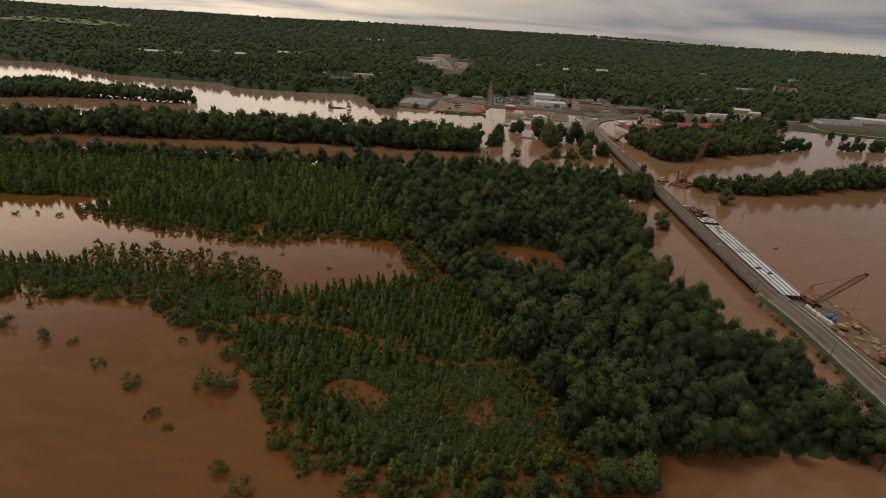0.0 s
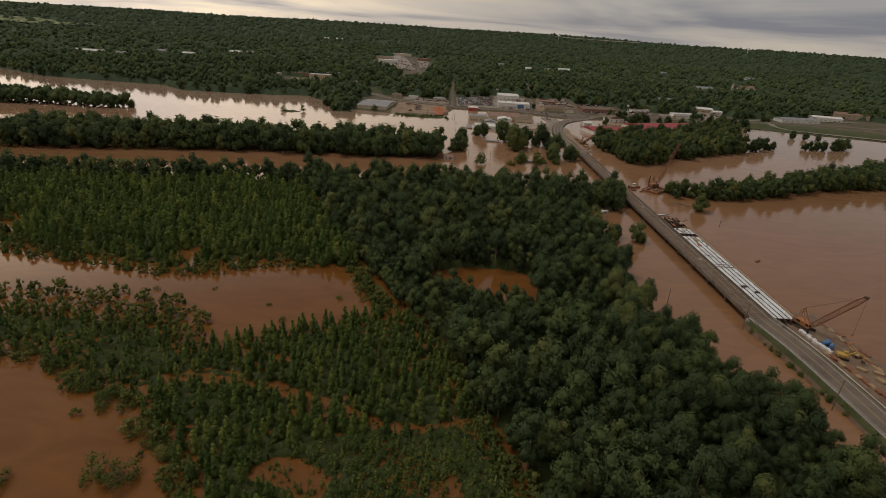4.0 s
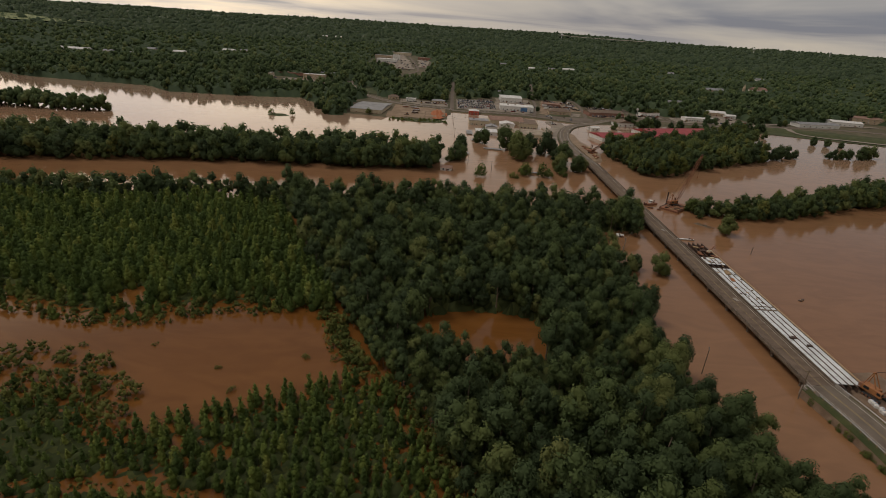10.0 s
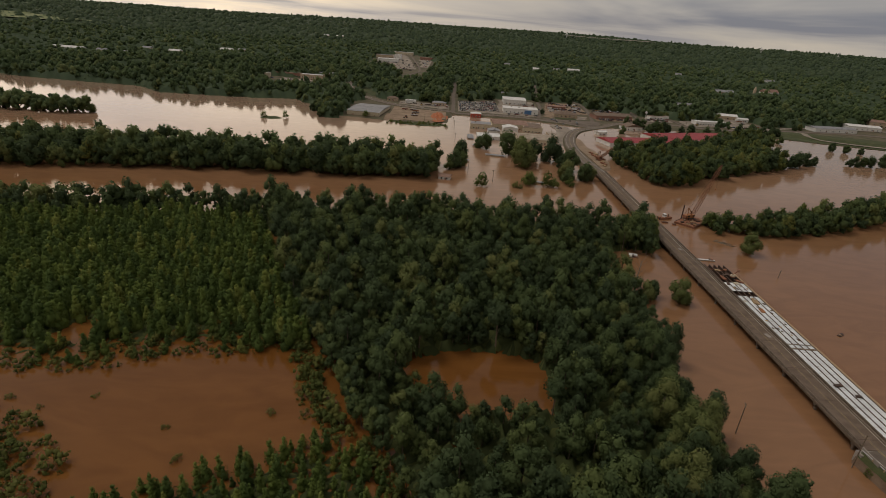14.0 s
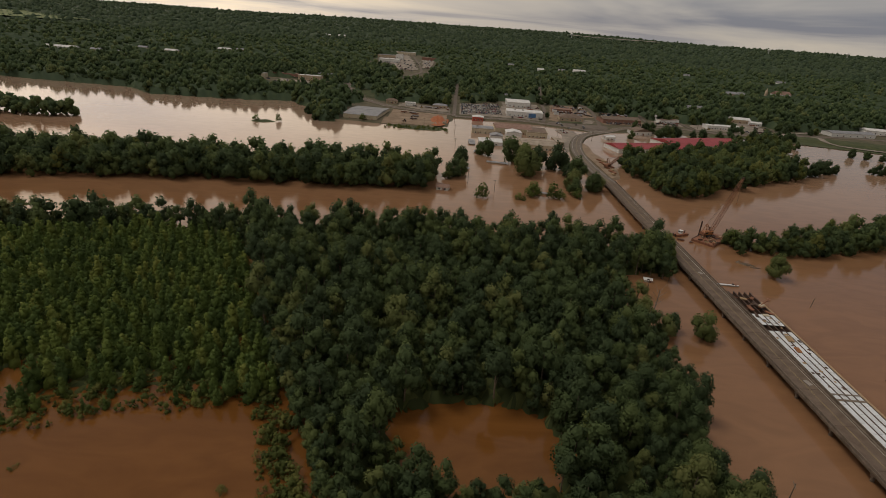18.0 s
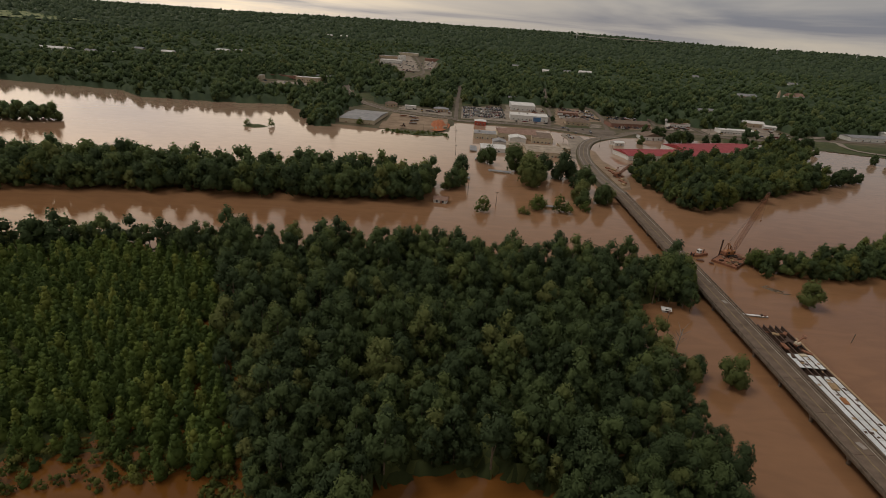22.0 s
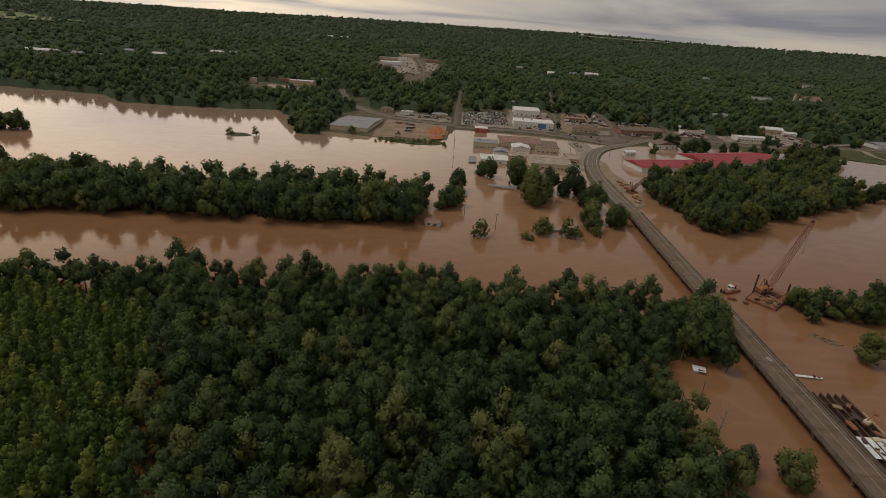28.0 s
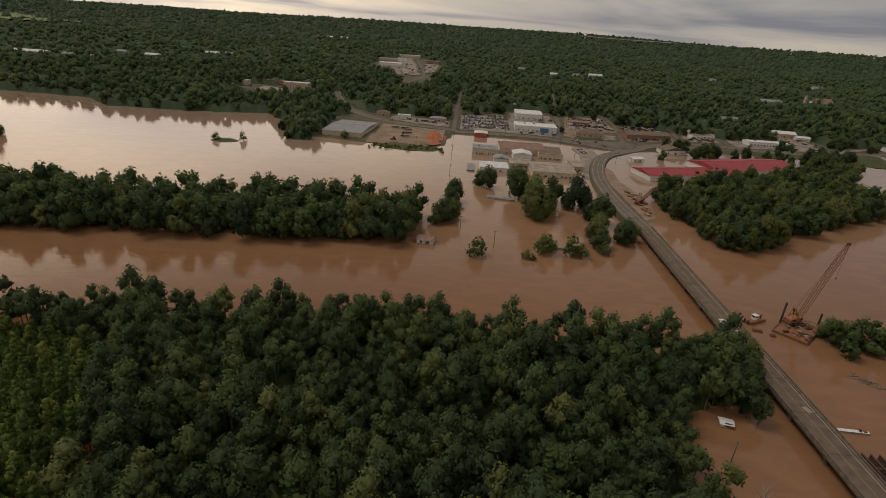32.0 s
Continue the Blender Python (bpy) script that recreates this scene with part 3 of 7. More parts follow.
def scatter(poly, gap, seed, jitter=0.42, rows=False, holes=()):
    """Points about gap apart inside an outline; rows: planted in lines."""
    rng = np.random.default_rng(seed)
    px, py = [p[0] for p in poly], [p[1] for p in poly]
    gx, gy = np.meshgrid(np.arange(min(px), max(px), gap), np.arange(min(py), max(py), gap * 0.92))
    if not rows:
        gx = gx + (np.arange(gx.shape[0]) % 2)[:, None] * gap / 2
    j = jitter * (0.95 if rows else 1.0)
    x, y = (gx + rng.uniform(-j, j, gx.shape) * gap).ravel(), (gy + rng.uniform(-j, j, gy.shape) * gap).ravel()
    ok = inside(poly, x, y)
    for h in holes:
        ok &= ~inside(h, x, y)
    return x[ok], y[ok]


FLOOD = -0.6    # the drowned ground the trees stand on
WOODS = [(32, 100), (51, 106), (93, 112), (113, 111), (114, 126), (109, 140), (111, 153), (105, 160), (94, 164), (94, 182), (87, 193), (84, 214), (85, 240), (91, 260), (89, 276), (88, 300),
         (85, 318), (88, 336), (106, 341), (113, 336), (118, 345), (120, 370), (96, 372), (60, 372), (6, 374), (-55, 370), (-104, 366), (-125, 354), (-78, 338), (-58, 290),
         (-42, 262), (-33, 243), (-22, 225), (-8, 202), (9, 174), (16, 148), (25, 126)]
POND = [(-2, 229), (1, 238), (13, 243), (32, 244.5), (42, 241), (46, 231), (43, 216), (31, 211), (16, 211), (6, 217)]
DITCH = [(-80, 345), (-48, 266), (-34, 243), (-24, 225), (-17, 213), (-9, 200), (8, 173), (15, 148), (24, 126), (36, 106)]
SOUTH_PLANT = [(-320, 150), (-167, 157), (-145, 163), (-117, 163), (-103, 154), (-78, 143), (-64, 130), (-52, 116), (-41, 102), (-26, 93), (-12, 89), (0, 92), (32, 100), (25, 126), (16, 148),
               (8, 172), (-9, 198), (-22, 199), (-48, 184), (-68, 174), (-78, 172), (-90, 186), (-118, 187), (-138, 189), (-195, 184), (-320, 178)]
NORTH_PLANT = [(-420, 262), (-258, 257), (-203, 265), (-206, 238), (-174, 228), (-144, 224), (-116, 217), (-93, 219), (-80, 227), (-40, 236), (-32, 242), (-46, 266), (-62, 300), (-82, 342),
               (-128, 352), (-170, 336), (-230, 334), (-420, 300)]
BANK = [(-420, 300), (-230, 332), (-170, 334), (-125, 352), (-125, 366), (-170, 348), (-235, 346), (-420, 316)]
STRIP = [(-620, 290), (-371, 381), (-339, 399), (-295, 405), (-235, 416), (-165, 430), (-118, 436), (-54, 437), (-24, 446), (-4, 448), (2, 474), (-2, 492), (-46, 494), (-103, 478), (-160, 472), (-239, 480), (-350, 442), (-620, 350)]
FAR_STRIP = [(-800, 430), (-620, 500), (-515, 542), (-472, 566), (-415, 579), (-345, 580), (-333, 590), (-338, 604), (-432, 606), (-530, 630), (-640, 560), (-800, 500)]
SPIT = [(160, 384), (163, 375), (170, 379), (196, 373), (244, 391), (284, 416), (341, 431), (440, 470), (600, 520), (600, 570), (430, 520), (309, 447), (263, 423), (209, 402), (168, 394)]
EAST_WOODS = [(152, 563), (148, 526), (158, 500), (158, 484), (164, 470), (178, 473), (196, 484), (216, 505), (226, 503), (260, 529), (296, 547), (318, 575), (312, 602), (348, 660), (356, 694), (330, 706),
              (318, 650), (296, 640), (266, 622), (206, 590), (168, 582)]

MATURE = [Kind(10 + i, broadleaf_balls, 3.6, 14.0, 2.0, 12, 105.0, 0.19, LEAF_WOODS, core=0.80) for i in range(5)]
MATURE_FAR = [Kind(30 + i, broadleaf_balls, 3.6, 13.8, 2.0, 11, 36.0, 0.28, LEAF_WOODS, core=0.84, limbs=1) for i in range(6)]
STRIP_TREE = [Kind(40 + i, broadleaf_balls, 4.6, 13.6, 0.3, 10, 9.0, 0.56, LEAF_WOODS, core=0.88, limbs=0) for i in range(6)]
YOUNG = [Kind(50 + i, spire_balls, 1.7, 7.4, 0.3, 7, 52.0, 0.17, LEAF_YOUNG, core=0.82, limbs=0, trunk_r=0.10) for i in range(3)]
YOUNG_SOUTH = [Kind(65 + i, spire_balls, 1.7, 7.2, 0.3, 6, 24.0, 0.23, LEAF_YOUNG, core=0.84, limbs=0, trunk_r=0.08) for i in range(5)]
YOUNG_FAR = [Kind(60 + i, spire_balls, 2.25, 7.7, 0.3, 6, 20.0, 0.25, LEAF_YOUNG, core=0.84, limbs=0, trunk_r=0.08) for i in range(5)]
BUSHY = [Kind(70 + i, broadleaf_balls, 2.6, 4.4, 0.2, 7, 50.0, 0.26, LEAF_BUSH, core=0.5, trunk_r=0.10) for i in range(3)]
SCRUB = [Kind(130 + i, broadleaf_balls, 1.7, 3.4, 0.0, 6, 30.0, 0.20, LEAF_SCRUB, core=0.72, limbs=0, trunk_r=0.06) for i in range(4)]
REED = [Kind(140 + i, spire_balls, 0.75, 3.6, 0.0, 4, 60.0, 0.15, LEAF_YOUNG, core=0.6, limbs=0, trunk_r=0.04) for i in range(4)]
OLIVE = [Kind(150 + i, broadleaf_balls, 4.4, 14.2, 0.6, 10, 12.0, 0.48, LEAF_SCRUB, core=0.84, limbs=0) for i in range(4)]
WILLOW = [Kind(120 + i, broadleaf_balls, 4.4, 14.0, 0.6, 9, 26.0, 0.36, LEAF_BUSH, core=0.7, limbs=3) for i in range(3)]
THIN_BUSH = [Kind(74 + i, ragged_balls, 2.8, 4.0, 0.5, 15, 110.0, 0.13, LEAF_BUSH, core=0.45, trunk_r=0.08) for i in range(4)]
TOWN = [Kind(80 + i, broadleaf_balls, 5.6, 13.0, -0.6, 14, 26.0, 0.38, LEAF_WOODS, core=0.86, limbs=3) for i in range(4)]
HILLSIDE = [Kind(110 + i, broadleaf_balls, 6.0, 14.5, 0.3, 6, 2.6, 0.72, LEAF_FAR, core=1.0, limbs=0, trunk_r=0.2) for i in range(6)]
DISTANT = [Kind(90 + i, broadleaf_balls, 6.2, 12.0, 0.4, 4, 0.7, 0.9, LEAF_FAR, core=1.08, limbs=0, trunk_r=0.2) for i in range(6)]
CLUMP = [Kind(100 + i, broadleaf_balls, 7.5, 12.0, 0.0, 1, 0.0, 2.0, LEAF_HORIZON, core=1.9, limbs=0, trunk_r=0.2) for i in range(6)]


def undergrowth(poly, cell, seed, low, high, label, holes=(), floor=-0.45, shelf=7.0):
    """Uneven low growth between the trees, with water showing through its gaps."""
    k = np.random.default_rng(seed)
    px, py = [p[0] for p in poly], [p[1] for p in poly]
    xs, ys = np.arange(min(px), max(px), cell), np.arange(min(py), max(py), cell)
    gx, gy = np.meshgrid(xs, ys)
    gx, gy = gx + k.uniform(-0.3, 0.3, gx.shape) * cell, gy + k.uniform(-0.3, 0.3, gy.shape) * cell
    z = k.uniform(low, high, gx.shape) + 0.5 * np.sin(gx / 9 + seed) * np.sin(gy / 7)
    ok = inside(poly, gx, gy)
    for h in holes:
        ok &= ~inside(h, gx, gy)
    rim = smooth(near_line(poly + poly[:1], gx, gy) / shelf)
    z = np.where(ok, floor + (z - floor) * rim + k.uniform(-0.5, 0.25, gx.shape) * (1 - rim), floor - 0.5)
    v = np.stack([gx, gy, z], -1).reshape(-1, 3)
    nx = len(xs)
    i, j = np.meshgrid(np.arange(len(ys) - 1), np.arange(nx - 1), indexing="ij")
    q = (i * nx + j).ravel()
    q = q[ok.ravel()[q] | ok.ravel()[q + nx + 1]]
    t = np.concatenate([np.stack([q, q + 1, q + nx + 1], -1), np.stack([q, q + nx + 1, q + nx], -1)])
    me = mesh_from("undergrowth", v, t, [LEAF_LOW], tint=k.uniform(0, 1, len(v)))
    return tagged(new("undergrowth", me), label, "undergrowth", kind="stuff")


rng = np.random.default_rng(4)
# old broadleaf wood between the plantations and the bridge
x, y = scatter(WOODS, 4.9, 1, jitter=0.55, holes=[POND])
keep = near_line(DITCH, x, y) > np.where(y < 205, 0.5, 1.2)
x, y = x[keep], y[keep]
size = (0.66 + 0.72 * rng.uniform(0, 1, len(x)) ** 2.2) * np.where((x > -8) & (x < 52) & (y > 186) & (y < 214), 0.74, 1.0)
edge = (x > 62) & (y > 105) & (y < 330)
size *= np.where((near_line(WOODS[:17], x, y) < 7), 0.82, 1.0)
first = np.nonzero(edge)[0][:240]
for i in first:
    plant("tree", MATURE[i % 5], x[i], y[i], FLOOD, size[i], 6.28 * ((i * 0.618) % 1), "dark green broadleaf tree standing in brown flood water", "tree", "trees of the old wood")
rest = np.setdiff1d(np.arange(len(x)), first)
grove("woodland", MATURE_FAR, x[rest], y[rest], np.full(len(rest), FLOOD), size[rest], 5, "dense dark green broadleaf wood standing in flood water", trunks=True)
undergrowth(WOODS, 1.7, 51, -0.6, 5.2, "dark undergrowth on the flooded floor of the wood", [POND], -0.8, 8.0)
# young plantations in rows
CLEAR = [[(-41, 121), (-36, 127), (-28, 127), (-20, 122), (-22, 113), (-30, 117)], [(2, 113), (4, 123), (9, 124), (12, 118), (10, 112)], [(-115, 234), (-112, 246), (-104, 248), (-99, 240), (-101, 232)],
         [(-76, 153), (-59, 153), (-44, 152), (-26, 145), (-10, 138), (0, 138), (16, 144), (16, 146), (0, 141), (-10, 142), (-26, 149), (-44, 156), (-59, 157), (-76, 157)], [(-59, 168), (-54, 168), (-54, 172), (-59, 172)], [(-47, 163), (-44, 163), (-44, 170), (-48, 170)]]
LOW_STAND = [(-44, 128), (-30, 130), (-13, 136), (0, 137), (15, 143), (24, 126), (31, 104), (14, 100), (-6, 100), (-24, 104)]     # a block planted later
SHALLOW = [(-206, 262), (-206, 238), (-174, 228), (-144, 224), (-116, 217), (-93, 219), (-80, 227), (-62, 231)]     # drowned edge of the north plantation


def fade(x, y):
    """Trees stay lower and thinner towards the drowned edge."""
    return smooth((near_line(SHALLOW, x, y) - 3) / 20)


k = np.random.default_rng(8)
x, y = scatter(SOUTH_PLANT, 3.05, 2, rows=True, holes=CLEAR)
low = inside(LOW_STAND, x, y)
keep = (near_line(DITCH, x, y) > 0.7) & (k.uniform(size=len(x)) < 0.94) & ~low
x, y = x[keep], y[keep]
size = rng.uniform(0.52, 0.98, len(x)) * (1 - 0.25 * smooth((-55 - x) / 40))
first = np.nonzero((x > -60) & (x < 14) & (y > 100) & (y < 185))[0][:290]
for i in first:
    plant("young_tree", YOUNG[i % 3], x[i], y[i], FLOOD, size[i], 6.28 * ((i * 0.618) % 1), "young upright green plantation tree standing in flood water", "tree", "young trees of the plantation")
rest = np.setdiff1d(np.arange(len(x)), first)
grove("plantation", YOUNG_SOUTH, x[rest], y[rest], np.full(len(rest), FLOOD), size[rest], 6, "rows of young green trees standing in flood water", "plantation")
x, y = scatter(LOW_STAND, 1.55, 18, jitter=0.5, holes=CLEAR)
keep = inside(SOUTH_PLANT, x, y) & (near_line(DITCH, x, y) > 0.8)
x, y = x[keep], y[keep]
grove("saplings", REED, x, y, np.full(len(x), FLOOD), k.uniform(0.7, 1.35, len(x)), 19, "low dense saplings of a later planting in shallow water", "saplings")
x, y = np.r_[k.uniform(-41, -20, 60), k.uniform(2, 12, 46)], np.r_[k.uniform(114, 127, 60), k.uniform(112, 124, 46)]
grove("saplings", REED, x, y, np.full(len(x), -0.8), k.uniform(0.5, 1.0, len(x)), 83, "thin saplings standing in shallow water", "saplings")
undergrowth(SOUTH_PLANT, 1.3, 52, -0.7, 1.9, "low green growth between the plantation rows", CLEAR, -0.8, 9.0)
undergrowth(NORTH_PLANT, 1.5, 53, -0.7, 2.2, "low green growth between the plantation rows", CLEAR, -1.0, 22.0)
x, y = scatter([(-165, 183), (-120, 186), (-90, 170), (-70, 172), (-76, 188), (-98, 204), (-165, 203)], 3.6, 16, jitter=0.55)
grove("shrubs", SCRUB, x, y, np.full(len(x), FLOOD), rng.uniform(0.4, 1.5, len(x)), 17, "scattered shrubs and young trees out in the flooded clearing", "shrubs")
x, y = scatter(NORTH_PLANT, 3.9, 3, rows=True, holes=CLEAR)
f = fade(x, y)
keep = k.uniform(size=len(x)) < 0.35 + 0.6 * f
x, y, f = x[keep], y[keep], f[keep]
grove("plantation", YOUNG_FAR, x, y, np.full(len(x), FLOOD), rng.uniform(0.85, 1.3, len(x)) * (0.5 + 0.5 * f), 7, "rows of young green trees beside the river", "plantation")
x, y = scatter(NORTH_PLANT, 2.9, 20, jitter=0.5, holes=CLEAR)
keep = k.uniform(size=len(x)) < 0.75 * (1 - fade(x, y))
x, y = x[keep], y[keep]
grove("shrubs", SCRUB, x, y, np.full(len(x), -0.7), k.uniform(0.5, 1.25, len(x)), 21, "olive scrub along the drowned edge of the plantation", "shrubs")
rows2 = curve_points([(-9, 199), (8, 173), (15, 148), (24, 126), (35, 106)], 0.9)
x, y = np.array([q.x for q in rows2]) + k.normal(0, 1.4, len(rows2)), np.array([q.y for q in rows2]) + k.normal(0, 1.2, len(rows2))
grove("shrubs", SCRUB, x, y, np.full(len(x), -0.7), k.uniform(0.7, 1.4, len(x)), 24, "shrubs growing over the ditch beside the wood", "shrubs")
ditch_side = curve_points([(-37, 240), (-29, 225), (-22, 211), (-15, 201)], 0.55)
x, y = np.array([q.x for q in ditch_side]) + k.normal(0, 2.5, len(ditch_side)), np.array([q.y for q in ditch_side]) + k.normal(0, 1.6, len(ditch_side))
grove("shrubs", SCRUB, x, y, np.full(len(x), -0.7), k.uniform(0.5, 1.5, len(x)), 22, "green shrubs between the clearing and the ditch", "shrubs")
east_side = curve_points([(-44, 266), (-31, 243), (-21, 226), (-14.5, 213), (-6.5, 201)], 1.9)
x, y = np.array([q.x for q in east_side]) + k.normal(0, 0.9, len(east_side)), np.array([q.y for q in east_side]) + k.normal(0, 0.7, len(east_side))
grove("woodland", MATURE_FAR, x, y, np.full(len(x), FLOOD), k.uniform(0.42, 0.75, len(x)), 25, "smaller green trees along the ditch at the edge of the wood", trunks=True)
k = np.random.default_rng(81)
edge_line = curve_points([(-320, 148), (-167, 155), (-145, 161), (-117, 161), (-103, 152), (-78, 141), (-64, 128), (-52, 114), (-41, 100), (-26, 91), (-12, 87), (2, 90), (32, 98)], 2.2)
x, y = np.array([q.x for q in edge_line]) + k.normal(0, 1.6, len(edge_line)), np.array([q.y for q in edge_line]) + k.normal(0, 1.6, len(edge_line))
grove("shrubs", THIN_BUSH, x, y, np.full(len(x), -0.8), k.uniform(0.45, 1.0, len(x)), 82, "pale olive shrubs along the drowned edge of the plantation", "shrubs")
x, y = np.array([q.x for q in edge_line] * 2) + k.normal(1, 3.2, 2 * len(edge_line)), np.array([q.y for q in edge_line] * 2) + k.normal(2, 3.2, 2 * len(edge_line))
grove("shrubs", SCRUB, x, y, np.full(len(x), -0.8), k.uniform(0.5, 1.2, len(x)), 85, "olive scrub at the drowned edge of the plantation", "shrubs")
path = curve_points([(-90, 156), (-60, 155), (-44, 154), (-26, 147), (-10, 140), (0, 139.5), (15, 145)], 1.3)
x, y = np.array([q.x for q in path]) + k.normal(0, 1.0, len(path)), np.array([q.y for q in path]) + k.normal(0, 0.9, len(path))
grove("weeds", SCRUB, x, y, np.full(len(x), -0.9), k.uniform(0.25, 0.55, len(x)), 84, "pale weeds along a drowned track through the plantation", "weeds")
# wooded strips along the river arms
for poly, gap, seed, lo, hi, label in ((BANK, 5.6, 11, 0.7, 1.15, "line of tall broadleaf trees on the river bank"), (STRIP, 7.0, 12, 0.85, 1.42, "long wooded strip between two river arms"),
                                       (FAR_STRIP, 6.4, 13, 0.72, 1.1, "wooded strip out in the flooded lake"), (SPIT, 5.8, 14, 0.5, 0.9, "wooded spit of low dense trees in the flood"),
                                       (EAST_WOODS, 7.6, 15, 0.6, 1.3, "dense wood on the flooded bank below the town")):
    x, y = scatter(poly, gap, seed)
    tall = np.where((poly is SPIT) & (x > 240), 1.3, 1.0)
    grove("woodland", HILLSIDE if poly is FAR_STRIP else STRIP_TREE, x, y, np.full(len(x), FLOOD), rng.uniform(lo, hi, len(x)) * tall, seed, label)
for poly, gap, seed, lo, hi in ((EAST_WOODS, 15.0, 91, 0.8, 1.25), (STRIP, 21.0, 92, 0.8, 1.2), (SPIT, 15.0, 93, 0.6, 1.0)):
    x, y = scatter(poly, gap, seed, jitter=0.6)
    grove("woodland", OLIVE, x, y, np.full(len(x), FLOOD), rng.uniform(lo, hi, len(x)), seed, "paler olive trees among the dark flooded wood")
# the woods over the town and the hills
for kinds, lo, hi, count, seed in ((HILLSIDE, 560, 1060, 7400, 21), (DISTANT, 1040, 1700, 9600, 23)):
    a = np.random.default_rng(seed)
    ang, rad = a.uniform(-0.86, 0.86, count), np.sqrt(a.uniform(lo ** 2, hi ** 2, count))
    x, y = 10 + rad * np.sin(ang), 100 + rad * np.cos(ang)
    ok = wooded(x, y)
    x, y = x[ok], y[ok]
    grove("far_woods", kinds, x, y, np.maximum(ground_z(x, y), -0.4) - 0.3, 0.6 + 0.6 * a.uniform(0, 1, len(x)) ** 1.4, seed + 1, "endless green woods over the low hills behind the town", "woods")


def scrub(x, y, r):
    k = np.random.default_rng(36)
    return ground_z(x, y) + np.where(wooded(x, y), 5.8 + k.uniform(-4.0, 4.0, np.shape(x)), -3.0)


v, t = fan(np.radians(np.arange(-52, 52, 0.4)), np.arange(560, 1700, 7.0), scrub)
tagged(new("undergrowth", mesh_from("undergrowth", v, t, [LEAF_HORIZON], tint=np.random.default_rng(37).uniform(0, 1, len(v)))), "green scrub between the trees of the hillside woods", "undergrowth", kind="stuff")


def canopy(x, y, r):
    k = np.random.default_rng(33)
    z = ground_z(x, y) + 6 + k.uniform(-4, 4, np.shape(x)) * smooth((4600 - r) / 600)
    return np.where(r < 1560, ground_z(x, y) - 2, z)


v, t = fan(np.radians(np.arange(-52, 52, 0.3)), np.concatenate([[1550], np.geomspace(1570, 4790, 120)]), canopy)
tn = np.random.default_rng(34).uniform(0, 1, len(v))
tagged(new("far_woods", mesh_from("far_woods", v, t, [LEAF_HORIZON], tint=tn)), "distant wooded hills reaching the horizon", "woods", kind="stuff")
for lo, hi, count, big, seed in ((1600, 2700, 8000, 1.15, 41), (2600, 4700, 7500, 1.25, 42)):
    a = np.random.default_rng(seed)
    ang, rad = a.uniform(-0.80, 0.80, count), np.sqrt(a.uniform(lo ** 2, hi ** 2, count))
    x, y = 10 + rad * np.sin(ang), 100 + rad * np.cos(ang)
    grove("far_woods", CLUMP, x, y, ground_z(x, y) - 5.5, a.uniform(0.7, 1.2, len(x)) * big, seed, "crowns of the distant woods towards the horizon", "woods")


# ---------------------------------------------------------------- roads and banks
def ribbon(line, profile, mat, name, top=None, step=6.0):
    """A strip along a line: profile lists (offset to the right, height over top); top(x, y, run) is the height of the line."""
    pts = curve_points(line, step)
    v, f, run, k = [], [], 0.0, len(profile)
    for i, p in enumerate(pts):
        d = (pts[min(i + 1, len(pts) - 1)] - pts[max(i - 1, 0)]).normalized()
        run += (p - pts[i - 1]).length if i else 0.0
        z = top(p.x, p.y, run)
        for off, dz in profile:
            v.append((p.x + d.y * off, p.y - d.x * off, z + dz if dz > -90 else FLOOD - 0.3))
    for i in range(len(pts) - 1):
        f += [(i * k + j, i * k + j + 1, (i + 1) * k + j + 1, (i + 1) * k + j) for j in range(k - 1)]
    me = bpy.data.meshes.new(name)
    me.from_pydata(v, [], f)
    me.materials.append(mat)
    me.update()
    return me


def structure(name, me, label, category):
    return tagged(new(name, me), label, category, kind="structure")


def south_top(x, y, run):
    return 3.5 - 1.4 * float(smooth((200 - y) / 65))


def north_top(x, y, run):
    return max(gz(x, y) + 0.4, 3.5 - 0.0125 * run)


def land_top(x, y, run):
    return max(gz(x, y), 0.05) + 0.4


def bank(w, out):
    return [(-w - out, -99), (-w, -0.12), (w, -0.12), (w + out, -99)]


structure("embankment", ribbon(ROAD_SOUTH, [(-6.3, -1.25), (-5.4, -0.12), (5.4, -0.12), (6.3, -1.25)], GRASS, "embankment", south_top), "grassy road embankment rising out of the flood", "embankment")
for s in (-1, 1):
    structure("embankment", ribbon(ROAD_SOUTH, [(s * 7.1, -99), (s * 6.45, -1.2)], MUD, "embankment", south_top), "wet muddy foot of the road embankment", "embankment")
structure("road", ribbon(ROAD_SOUTH, [(-4.9, -0.06), (-4.8, 0.0), (4.8, 0.0), (4.9, -0.06)], ASPHALT, "road", south_top), "grey asphalt approach road with worn lane lines", "road")
structure("embankment", ribbon(ROAD_NORTH[:8], bank(5.6, 1.3), EARTH, "embankment", north_top, ), "low earth embankment between the bridge and the town", "embankment")
structure("road", ribbon(ROAD_NORTH, [(-5.2, -0.06), (-5.1, 0.0), (5.1, 0.0), (5.2, -0.06)], ASPHALT, "road", north_top), "curving grey asphalt road into the town", "road")
for line, w in ((HIGHWAY, 5.4), (ROAD_NORTH[7:], 5.3)):
    structure("embankment", ribbon(line, [(-w - 4.5, -2.6), (-w, -0.12), (w, -0.12), (w + 4.5, -2.6)], EARTH, "embankment", land_top), "low earth verge along the highway", "embankment")
structure("road", ribbon(HIGHWAY, [(-5.3, -0.1), (-5.2, 0.1), (5.2, 0.1), (5.3, -0.1)], ASPHALT, "road", land_top), "wide grey highway along the waterfront", "road")
